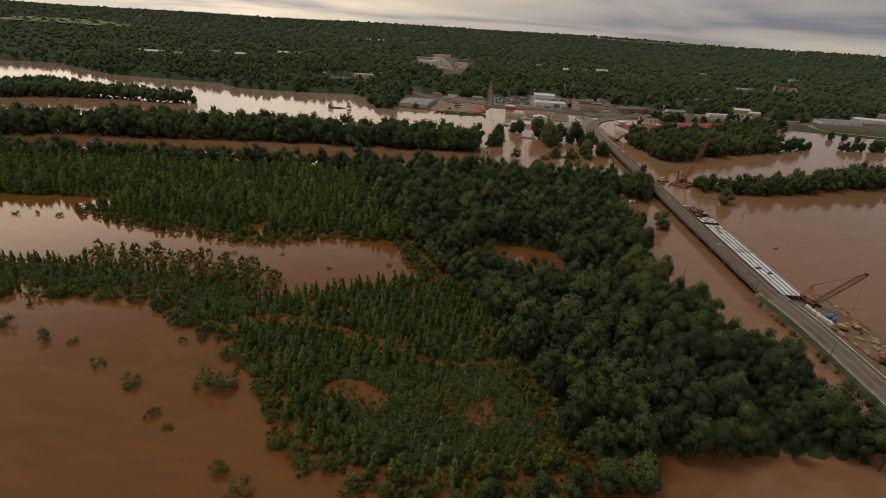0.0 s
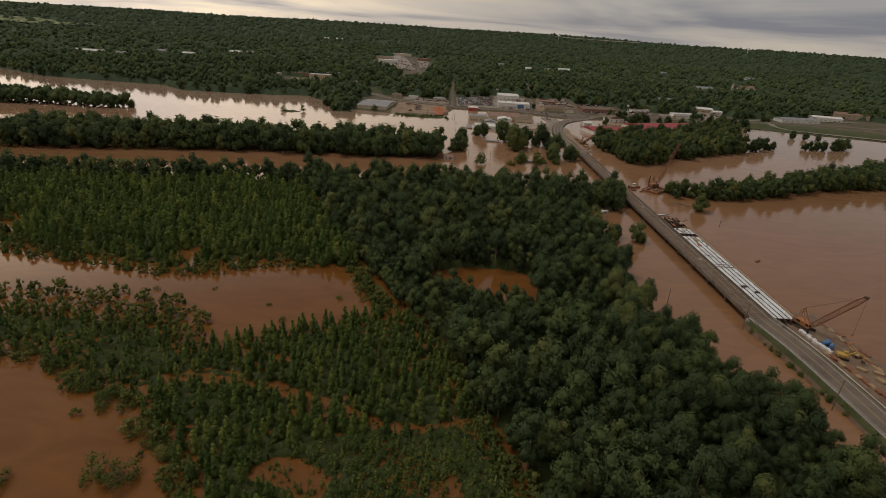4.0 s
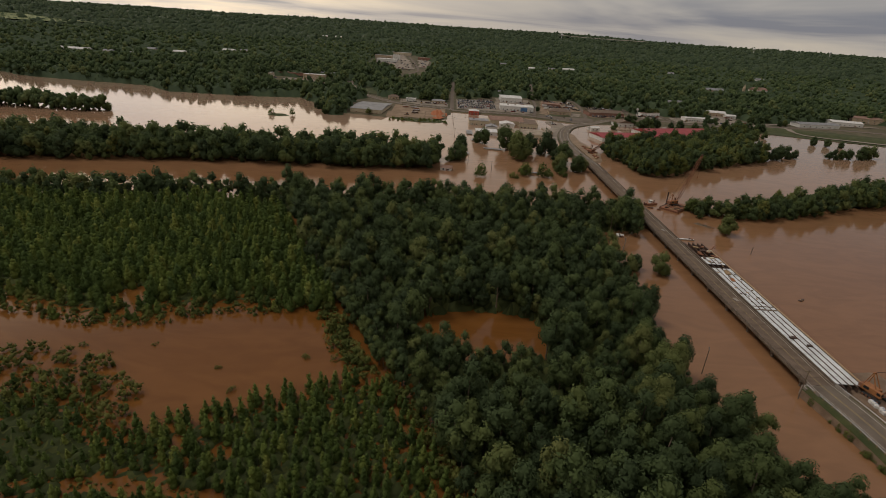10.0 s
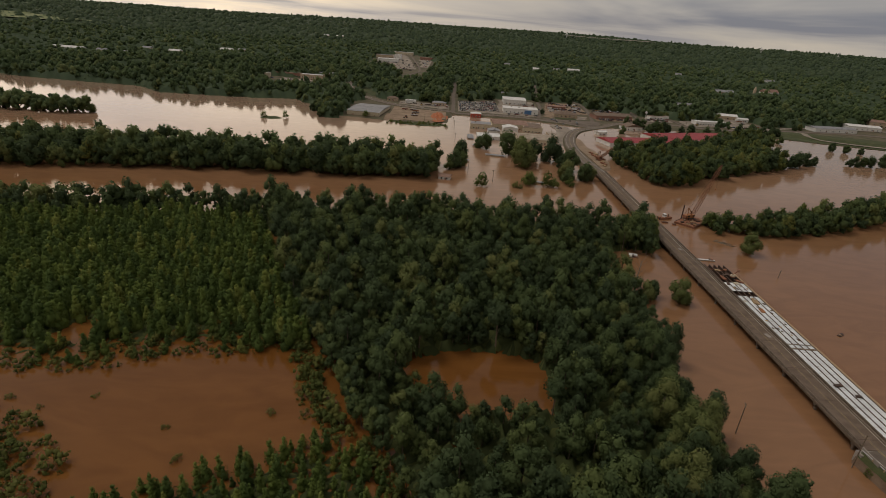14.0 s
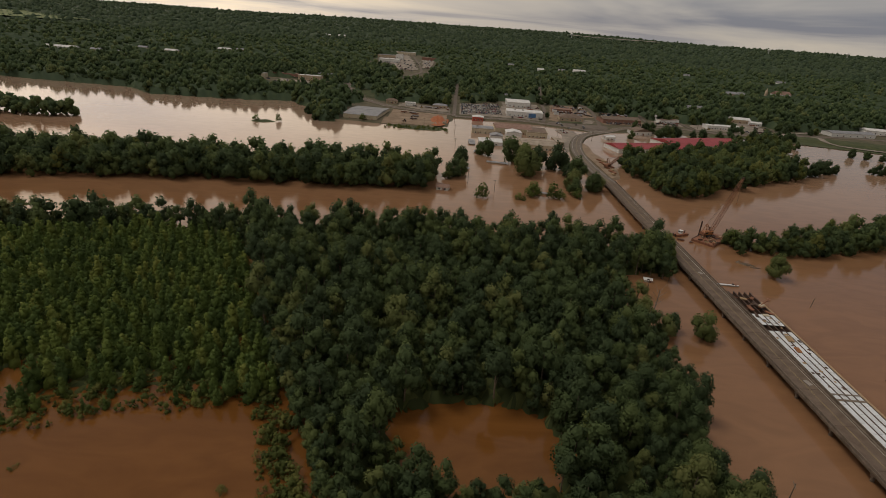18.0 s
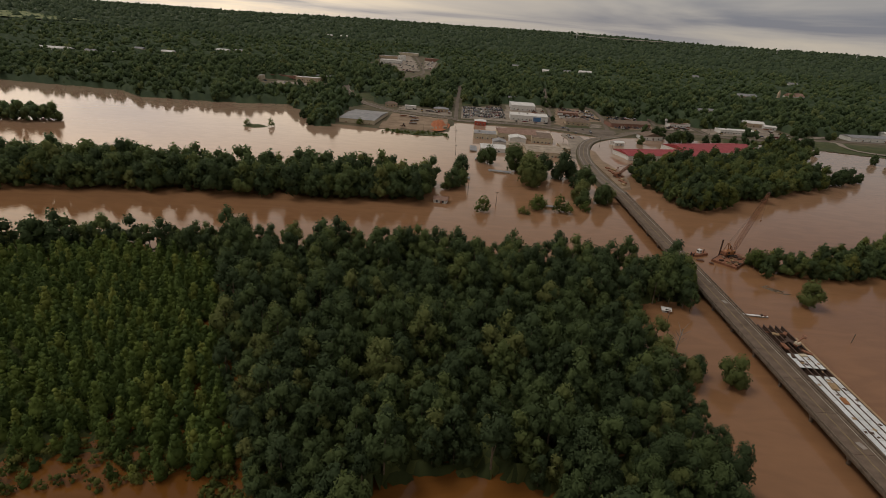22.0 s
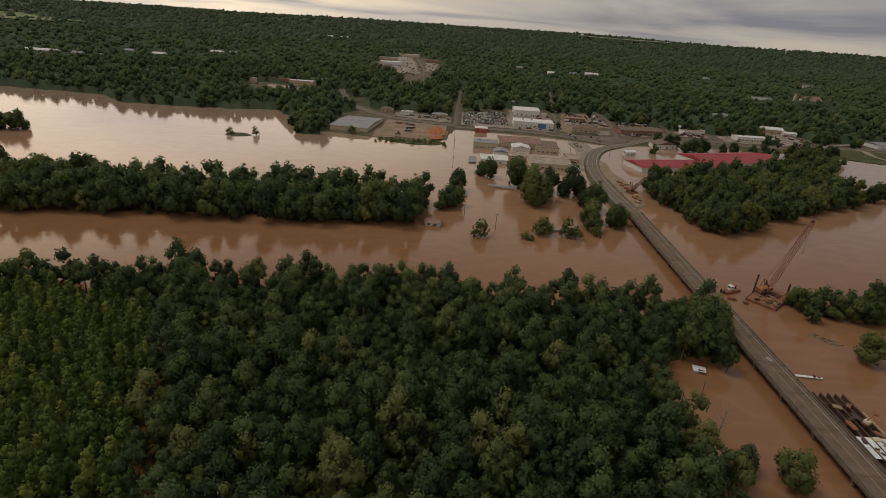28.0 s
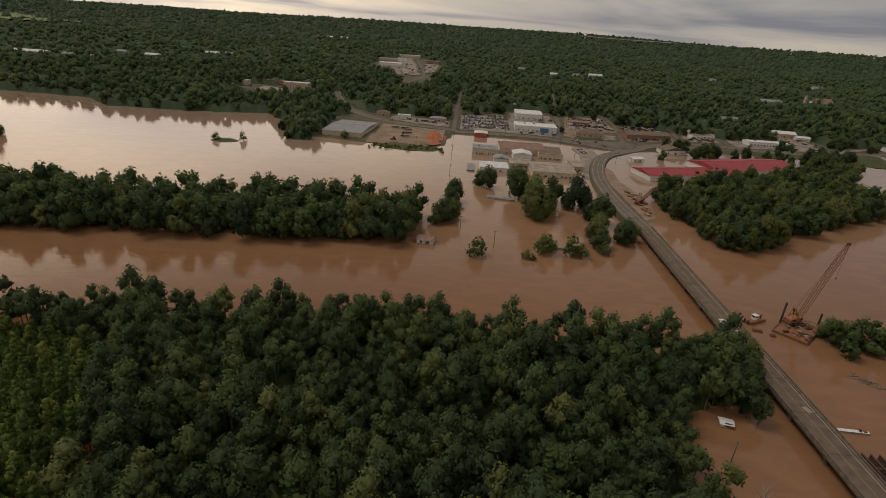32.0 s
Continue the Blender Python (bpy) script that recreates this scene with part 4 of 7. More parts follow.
for line in STREETS:
    structure("road", ribbon(line, [(-2.3, -0.1), (-2.2, 0.05), (2.2, 0.05), (2.3, -0.1)], ASPHALT, "road", land_top), "narrow grey street climbing from the waterfront", "road")
for off, mat, label in ((-3.6, PAINT_W, "worn white edge line"), (3.6, PAINT_W, "worn white edge line"), (-0.2, PAINT_Y, "worn yellow centre line"), (0.2, PAINT_Y, "worn yellow centre line")):
    w = 0.11
    structure("trim", ribbon(ROAD_SOUTH, [(off - w, 0.02), (off + w, 0.02)], mat, "trim", south_top), label, "road line")
    structure("trim", ribbon(ROAD_NORTH[:10], [(off - w, 0.02), (off + w, 0.02)], mat, "trim", north_top), label, "road line")
for off, mat in ((-4.7, PAINT_W), (4.7, PAINT_W), (0.0, PAINT_Y)):
    structure("trim", ribbon(HIGHWAY, [(off - 0.15, 0.13), (off + 0.15, 0.13)], mat, "trim", land_top), "worn highway line", "road line")


def patch(name, poly, mat, label, category, lift=0.3, step=6.0, floor=-9.0):
    """A flat-lying surface that follows the land."""
    px, py = [p[0] for p in poly], [p[1] for p in poly]
    xs, ys = np.arange(min(px), max(px) + step, step), np.arange(min(py), max(py) + step, step)
    gx, gy = np.meshgrid(xs, ys)
    z = np.maximum(ground_z(gx, gy) + lift, floor)
    v = np.stack([gx, gy, z], -1).reshape(-1, 3)
    nx, f = len(xs), []
    for i in range(len(ys) - 1):
        for j in range(nx - 1):
            if inside(poly, np.array(xs[j] + step / 2), np.array(ys[i] + step / 2)):
                k = i * nx + j
                f += [(k, k + 1, k + nx + 1), (k, k + nx + 1, k + nx)]
    return structure(name, mesh_from(name, v, f, [mat]), label, category)


patch("bare_ground", [(-64, 664), (-10, 668), (3, 690), (3, 732), (-28, 736), (-60, 745)], BARE, "bare tan earth yard beside the warehouse", "ground", step=3.0)
patch("pavement", [(-58, 768), (-30, 755), (4, 751), (4, 778), (-56, 790)], LOT, "pale forecourts along the highway", "pavement", step=3.0)
patch("pavement", [(16, 747), (70, 746), (68, 843), (16, 828)], LOT, "worn car lot by the waterfront", "pavement", step=3.0)
patch("pavement", [(70, 746), (110, 742), (122, 830), (122, 862), (72, 862)], LOT, "worn lot round the white shops", "pavement", step=3.0)
patch("pavement", [(122, 752), (132, 746), (136, 775), (186, 790), (184, 870), (140, 866)], BARE, "bare earth lots in the town", "pavement", step=3.0)
patch("pavement", [(160, 744), (172, 748), (178, 772), (164, 770)], LOT, "pale drive beside a tan house", "pavement", step=3.0)
patch("lawn", [(134, 738), (160, 744), (160, 752), (134, 748)], GRASS, "strip of grass before a tan house", "lawn", lift=0.4, step=2.0)
patch("pavement", [(128, 700), (180, 708), (186, 740), (118, 738)], ASPHALT, "wide grey road junction", "pavement", lift=0.25, step=3.0)
patch("pavement", [(186, 750), (238, 760), (240, 800), (232, 825), (194, 815)], BARE, "worn lot round a long brown building", "pavement", step=3.0)
patch("pavement", [(254, 770), (290, 776), (288, 802), (256, 800)], LOT, "worn lot by the drive-in", "pavement", step=3.0)
patch("pavement", [(300, 760), (400, 766), (404, 850), (372, 842), (366, 808), (302, 796)], LOT, "worn lot round the motel", "pavement", step=3.0)
patch("pavement", [(-160, 1420), (-108, 1180), (-68, 1195), (-95, 1400), (-125, 1560), (-165, 1480)], LOT, "pale parking lots on the hill", "pavement", lift=1.0)
patch("pavement", [(-60, 1230), (-44, 1260), (-48, 1420), (-76, 1430)], LOT, "pale parking lot across the hill street", "pavement", lift=1.0)
patch("pavement", [(-255, 905), (-190, 900), (-188, 935), (-255, 940)], LOT, "pale yard round the school buildings", "pavement", lift=0.6)


def plot(name, poly, z, mat, label, category):
    """Flat low ground with sloping sides down under the water."""
    cx, cy = sum(p[0] for p in poly) / len(poly), sum(p[1] for p in poly) / len(poly)
    k = len(poly)
    v = [(x, y, z) for x, y in poly] + [(cx + (x - cx) * 1.06, cy + (y - cy) * 1.06, FLOOD) for x, y in poly]
    me = bpy.data.meshes.new(name)
    me.from_pydata(v, [], [tuple(range(k))] + [(i, k + i, k + (i + 1) % k, (i + 1) % k) for i in range(k)])
    me.materials.append(mat)
    me.update()
    return structure(name, me, label, category)


plot("pavement", [(112, 594), (118, 598), (126, 628), (136, 660), (141, 684), (140, 700), (125, 712), (121, 700), (124, 677), (118, 634)], 0.35, LOT, "pale looping lot half under the flood beside the road", "pavement")
plot("mud_bank", [(131, 508), (139, 514), (143, 532), (143, 552), (141, 572), (137, 590), (139, 622), (134, 640), (130, 618), (128, 580), (130, 540)], 1.3, BARE, "pale sand bank piled beside the causeway", "bank")
patch("lawn", [(16, 834), (40, 842), (62, 862), (60, 905), (18, 905)], GRASS, "green lawn by a hillside house", "lawn", lift=0.5)
patch("lawn", [(-130, 860), (-100, 815), (-70, 800), (-90, 880), (-125, 920)], GRASS, "green verge inside the road bend", "lawn", lift=0.5)
patch("lawn", [(255, 852), (290, 852), (290, 900), (255, 900)], GRASS, "bright green meadow in the town", "lawn", lift=0.5)
patch("levee", [(300, 722), (356, 736), (430, 712), (700, 640), (700, 690), (520, 745), (440, 764), (420, 762), (360, 744), (305, 738)], GRASS, "long grassy levee beside the flood", "levee", lift=1.0, floor=0.4, step=3.0)
for line in ([(440, 770), (446, 760), (440, 745), (448, 730), (470, 716), (520, 700), (600, 672), (700, 645)], [(395, 762), (430, 786), (470, 802), (520, 812), (600, 812)]):
    structure("road", ribbon(line, [(-3.6, -0.1), (-3.5, 0.05), (3.5, 0.05), (3.6, -0.1)], LOT, "road", lambda x, y, r: max(gz(x, y), 0.05) + (1.15 if y < 763 else 0.5)), "pale road on the grassy levee", "road")
patch("field", [(-1420, 1480), (-1050, 1560), (-1020, 1680), (-1300, 1800), (-1460, 1700)], FIELD, "pale green field between distant woods", "field", lift=11.0, step=30)
patch("field", [(700, 3700), (1300, 3780), (1300, 3900), (700, 3850)], LOT, "pale open land near the horizon", "field", lift=24.0, step=40)
plot("mud_bank", [(-56, 658), (-44, 650), (-24, 645), (-4, 649), (4, 660), (-6, 667), (-24, 664), (-40, 664)], 0.3, GRASS, "thin weedy bank at the water's edge", "bank")
k = np.random.default_rng(71)
x, y = k.uniform(-58, 5, 70), 655 + k.normal(0, 4.6, 70)
grove("weeds", BUSHY, x, y, np.full(70, -0.7), k.uniform(0.25, 0.75, 70), 72, "ragged weeds along the drowned bank", "weeds")
v, t = fan(np.radians(np.arange(0, 361, 15)), np.array([0.2, 3, 6, 9, 12, 15.0]), lambda x, y, r: 3.4 - 3.4 * smooth(r / 15) + 1.1 * np.sin(1.1 * x + 0.6 * y) * smooth((14 - r) / 6) + 1.2, 0.0, 0.0)
v = v * np.array([0.78, 2.3, 1.0]) + np.array([-7, 702, 0])
tagged(new("clay_heap", mesh_from("clay_heap", v, t, [REDCLAY])), "heap of bright red clay by the water", "earth heap", kind="structure")
v, t = fan(np.radians(np.arange(0, 361, 24)), np.array([0.2, 4, 8, 11, 14.0]), lambda x, y, r: 1.3 - 2.2 * smooth(r / 14) + 0.25 * np.sin(x * 0.9), 0.0, 0.0)
v[:, 0] *= 1.45
v = v @ np.array([[0.98, 0.1, 0], [-0.1, 0.98, 0], [0, 0, 1]]).T + np.array([-174.5, 633, 0])
tagged(new("islet", mesh_from("islet", v * 1.0, t, [GRASS], smooth=True)), "tiny grassy islet in the flooded lake", "islet", kind="structure")
x, y = 122.6 + k.normal(0, 0.9, 60) + 0.09 * (205 - np.linspace(204, 152, 60)), np.linspace(204, 152, 60)
grove("weeds", BUSHY, x, y, np.full(60, -0.5), k.uniform(0.25, 0.6, 60), 73, "ragged weeds along the road embankment", "weeds")
# work pad of the bridge builders
structure("work_pad", ribbon([(152, 90), (151, 140), (149, 180), (148, 205), (146.5, 217)], [(-13, -99), (-9, 0.0), (6, 0.0), (9, -0.6), (11, -99)], MUD, "work_pad", lambda x, y, r: 1.5), "trampled mud work pad beside the road", "work pad")

# ---------------------------------------------------------------- old road bridge
Y0, Y1, XC, ZD = 206.0, 490.0, 126.9, 3.5
bridge = thing("road_bridge", "old two-lane concrete road bridge just above the brown flood", "bridge", pose(127.3, Y0, 0, 0, 0, 0.65) @ Matrix.Translation((-XC, -Y0, 0)))
part("deck", Shape().box(XC, (Y0 + Y1) / 2, ZD - 0.15, 8.0, Y1 - Y0, 0.3), DECK, bridge)
for s in (-1, 1):
    part("kerb", Shape().box(XC + s * 4.05, (Y0 + Y1) / 2, ZD - 0.05, 0.8, Y1 - Y0, 0.55, chamfer=0.04), STAINED, bridge)
    part("top_rail", Shape().box(XC + s * 4.3, (Y0 + Y1) / 2, ZD + 0.95, 0.24, Y1 - Y0, 0.18, chamfer=0.03), STAINED, bridge)
    part("middle_rail", Shape().box(XC + s * 4.3, (Y0 + Y1) / 2, ZD + 0.58, 0.16, Y1 - Y0, 0.14), STAINED, bridge)
    part("edge_line", Shape().box(XC + s * 3.3, (Y0 + Y1) / 2, ZD + 0.008, 0.16, Y1 - Y0, 0.012), PAINT_W, bridge)
for s in (-0.16, 0.16):
    part("centre_line", Shape().box(XC + s, (Y0 + Y1) / 2, ZD + 0.008, 0.11, Y1 - Y0, 0.012), PAINT_Y, bridge)
for s in (-3.2, -1.6, 0.0, 1.6, 3.2):
    part("girder", Shape().box(XC + s, (Y0 + Y1) / 2, ZD - 0.72, 0.45, Y1 - Y0, 0.84).box(XC + s, (Y0 + Y1) / 2, ZD - 1.16, 0.7, Y1 - Y0, 0.08), STAINED, bridge)
post = Shape().box(0, 0, 0.35, 0.24, 0.3, 1.0, chamfer=0.03).mesh("post", STAINED)
for i in range(int((Y1 - Y0) / 2.4)):
    for s in (-1, 1):
        part("post", post, STAINED, bridge, at=Matrix.Translation((XC + s * 4.3, Y0 + 1.2 + 2.4 * i, ZD + 0.1)))
for s in (-1, 1):
    part("fascia", Shape().box(XC + s * 4.1, (Y0 + Y1) / 2, ZD - 0.6, 0.3, Y1 - Y0, 0.58, chamfer=0.04), STAINED, bridge)
pier = Shape().box(0, 0, 1.72, 7.4, 1.1, 0.8, chamfer=0.05)
for s in (-3.0, 0, 3.0):
    pier.tube((s, 0, -0.9), (s, 0, 1.5), 0.5, sides=10)
pier = pier.mesh("pier", STAINED)
joint = Shape().box(0, 0, 0, 7.2, 0.22, 0.012).mesh("joint", STEEL_DARK)
for i in range(18):
    part("pier", pier, STAINED, bridge, at=Matrix.Translation((XC, Y0 + 4 + 16.2 * i, 0.1)))
    part("joint", joint, STEEL_DARK, bridge, at=Matrix.Translation((XC, Y0 + 4 + 16.2 * i, ZD + 0.009)))
repair = Shape().box(0, 0, 0, 1.6, 2.6, 0.012, 14).mesh("repair_patch", CONCRETE)
for y in (341, 383, 262):
    part("repair_patch", repair, CONCRETE, bridge, "pale concrete repair patch", at=Matrix.Translation((XC + 1.7, y, ZD + 0.014)))
for s in (-1, 1):
    wing = Shape().box(XC + s * 4.6, Y0 - 3, ZD + 0.3, 0.3, 6, 1.5, chamfer=0.05)
    part("end_wall", wing, CONCRETE, bridge)

for y in (Y0 - 1.0, Y1 + 1.0):
    part("abutment", Shape().box(XC, y, ZD - 2.2, 12.0, 2.2, 4.0), CONCRETE, bridge)

# steel guardrails along the approach
for side in (-1, 1):
    rail = thing("guardrail", "galvanised steel guardrail on posts beside the approach road", "guardrail")
    part("beam", ribbon(ROAD_SOUTH[2:], [(side * 5.15 - 0.05, 0.45), (side * 5.15 + 0.02, 0.6), (side * 5.15 - 0.05, 0.75)], FORM, "beam", south_top), FORM, rail)
    stake = Shape().box(0, 0, 0.3, 0.15, 0.18, 0.9).mesh("stake", TIMBER)
    pts = curve_points(ROAD_SOUTH[2:], 3.0)
    for p, q in zip(pts, pts[1:]):
        d = (q - p).normalized()
        part("stake", stake, TIMBER, rail, at=Matrix.Translation((p.x + d.y * side * 5.3, p.y - d.x * side * 5.3, south_top(p.x, p.y, 0) - 0.1)))

# ---------------------------------------------------------------- new bridge under construction
newb = thing("unfinished_bridge", "new bridge span under construction with bare galvanised deck forms", "bridge")
GX = [132.6 + 2.28 * i for i in range(5)]
for x in GX:
    g = Shape().box(x, 265.5, 2.45, 0.08, 119, 1.5).box(x, 265.5, 3.22, 0.5, 119, 0.08).box(x, 265.5, 1.7, 0.5, 119, 0.08)
    part("girder", g, STEEL_DARK, newb, "weathered dark steel girder")
for a, b2 in zip(GX, GX[1:]):
    pieces = [207.5 + 4.1 * i for i in range(24)]
    ridge, wide = [], b2 - a - 0.56
    for r in range(8):
        e0, e1 = a + 0.28 + wide * r / 8, a + 0.28 + wide * (r + 1) / 8
        ridge += [(e0, 0.0), (e0 + wide / 32, 0.05), (e1 - wide / 32, 0.05), (e1, 0.0)]
    kk = len(ridge)
    sheet = Shape().add([(px, e, pz) for e in (-2.02, 2.02) for px, pz in ridge], [(i, i + 1, kk + i + 1, kk + i) for i in range(kk - 1)])
    sheet = sheet.mesh("deck_form", FORM)
    for y in pieces:
        if not 292 < y < 297:
            part("deck_form", sheet, FORM, newb, at=Matrix.Translation((0, y + 2.05, 3.27)))
for y in np.arange(210, 324, 9.2):
    part("cross_frame", Shape().box(137.1, y, 2.5, 9.3, 0.2, 0.25).beam((132.6, y, 3.1), (141.7, y, 1.9), 0.12, 0.12), RUST, newb)
for y in (208.5, 254.5, 299, 323):
    cap = Shape().box(137.1, y, 1.0, 11.0, 1.6, 1.2, chamfer=0.06)
    for s in (-4, 0, 4):
        cap.tube((137.1 + s, y, -1.0), (137.1 + s, y, 0.5), 0.6, sides=10)
    part("pier", cap, CONCRETE, newb)
part("splice_line", Shape().box(137.1, 254.5, 3.38, 9.4, 0.9, 0.1).box(137.1, 257.3, 3.38, 9.4, 0.5, 0.1), STAINED, newb, "dark timber strip across the deck forms")
part("edge_walkway", Shape().box(142.4, 262, 3.2, 0.9, 110, 0.08), TIMBER, newb, "timber walkway along the outer girder")
wire = Shape()
for i in range(28):
    wire.tube((142.8, 208 + 4 * i, 3.2), (142.8, 208 + 4 * i, 4.2), 0.04, sides=4)
wire.tube((142.8, 208, 4.2), (142.8, 316, 4.2), 0.03, sides=4)
part("safety_rail", wire, RUST, newb, "thin safety rail")
# loose goods on the new deck
crate_rng = random.Random(5)


def bundle(name, label, category, x, y, z, sx, sy, sz, mat, turn=0.0, planks=4):
    """Stacked boards or beams with gaps, on two bearers."""
    ob = thing(name, label, category, pose(x, y, z, 0, 0, turn))
    for i in (-1, 1):
        part("bearer", Shape().box(0, i * sy * 0.3, 0.05, sx, 0.12, 0.1), TIMBER, ob)
    for i in range(planks):
        part("board", Shape().box(sx * ((i + 0.5) / planks - 0.5), 0, 0.1 + sz / 2, sx / planks * 0.86, sy * (0.94 + 0.06 * (i % 2)), sz, chamfer=0.02), mat, ob)
    return ob


bundle("lumber_stack", "stack of yellowish timber boards on the deck forms", "lumber", 137.5, 288, 3.3, 3.6, 2.2, 0.5, TIMBER, 80, 5)
bundle("lumber_stack", "stack of orange formwork boards on the deck forms", "lumber", 136.4, 281, 3.3, 3.0, 1.6, 0.4, ORANGE, 85, 4)
for x, y, sx, sy, turn in ((135.2, 234, 2.6, 1.2, 12), (138.3, 229, 1.8, 1.0, -10)):
    bundle("steel_stack", "dark bundle of steel bars on the deck forms", "steel bars", x, y, 3.3, sx, sy, 0.45, STEEL_DARK, turn, 4)
for i in range(26):
    x, y = 133.4 + crate_rng.random() * 7.6, 258 + crate_rng.random() * 45
    bundle("form_board", "small dark board lying on the deck forms", "board", x, y, 3.3, 0.9, 0.5 + crate_rng.random(), 0.12, STEEL_DARK if i % 3 else TIMBER, crate_rng.random() * 90, 2)
# far bay: bare beams, timber and a lift
for i, (x, y, sx, sy, mat) in enumerate(((134.5, 310, 1.6, 4, RUST), (138.5, 314, 1.8, 3.4, STEEL_DARK), (140.5, 307, 1.4, 3.4, RUST), (135.5, 318, 1.6, 2.4, TIMBER), (138.0, 305, 1.4, 2.4, CREAM), (136.4, 313, 1.0, 3.0, STEEL_DARK), (139.5, 319, 1.2, 2.6, RUST), (134.0, 304, 1.1, 2.2, STEEL_DARK))):
    bundle("lumber_stack", "rusty beams and timber piled on bare girders", "lumber", x, y, 3.3, sx, sy, 0.35, mat, 23 * i, 5)


def machine_lift(x, y, z, turn, paint, label):
    ob = thing("boom_lift", label, "boom lift", pose(x, y, z, 0, 0, turn))
    part("chassis", Shape().box(0, 0, 0.75, 2.2, 1.8, 0.6, chamfer=0.1), paint, ob)
    part("turret", Shape().box(-0.2, 0, 1.45, 1.7, 1.5, 0.8, chamfer=0.15), CREAM, ob)
    part("boom", Shape().beam((-0.8, 0, 1.7), (3.2, 0.2, 2.8), 0.3, 0.35), paint, ob)
    part("basket", Shape().box(3.6, 0.2, 2.5, 0.9, 1.6, 0.1).box(3.6, 0.2, 3.5, 0.9, 1.6, 0.06).beam((3.2, -0.5, 2.5), (3.2, -0.5, 3.5), 0.06, 0.06).beam((4, 0.9, 2.5), (4, 0.9, 3.5), 0.06, 0.06), paint, ob)
    for a in (-0.8, 0.8):
        for b3 in (-0.95, 0.95):
            part("wheel", Shape().tube((a, b3 - 0.15, 0.45), (a, b3 + 0.15, 0.45), 0.45, sides=12), DARK, ob)
    return ob


machine_lift(139.2, 311, 3.27, 30, RUST, "rust-red boom lift parked on the bare girders")

# ---------------------------------------------------------------- cranes
def lattice(p, q, w0, w1, bays, mat):
    """A four-chord lattice boom from p to q."""
    p, q = Vector(p), Vector(q)
    d = (q - p).normalized()
    side = d.cross(Vector((0, 0, 1))).normalized()
    top = side.cross(d).normalized()
    s = Shape()

    def corner(f, a, b3):
        w = w0 + (w1 - w0) * max(0.0, (f - 0.85) / 0.15) if f > 0.85 else w0 * min(1.0, 0.35 + f * 6)
        return p + (q - p) * f + side * (a * w / 2) + top * (b3 * w / 2)

    quad = ((-1, -1), (1, -1), (1, 1), (-1, 1))
    for i in range(bays):
        f0, f1 = i / bays, (i + 1) / bays
        for j, (a, b3) in enumerate(quad):
            s.beam(corner(f0, a, b3), corner(f1, a, b3), 0.13, 0.13)
            a2, b4 = quad[(j + 1) % 4]
            if i % 2:
                a, b3, a2, b4 = a2, b4, a, b3
            s.beam(corner(f0, a, b3), corner(f1, a2, b4), 0.08, 0.08)
            s.beam(corner(f1, *quad[j]), corner(f1, *quad[(j + 1) % 4]), 0.07, 0.07)
    return s


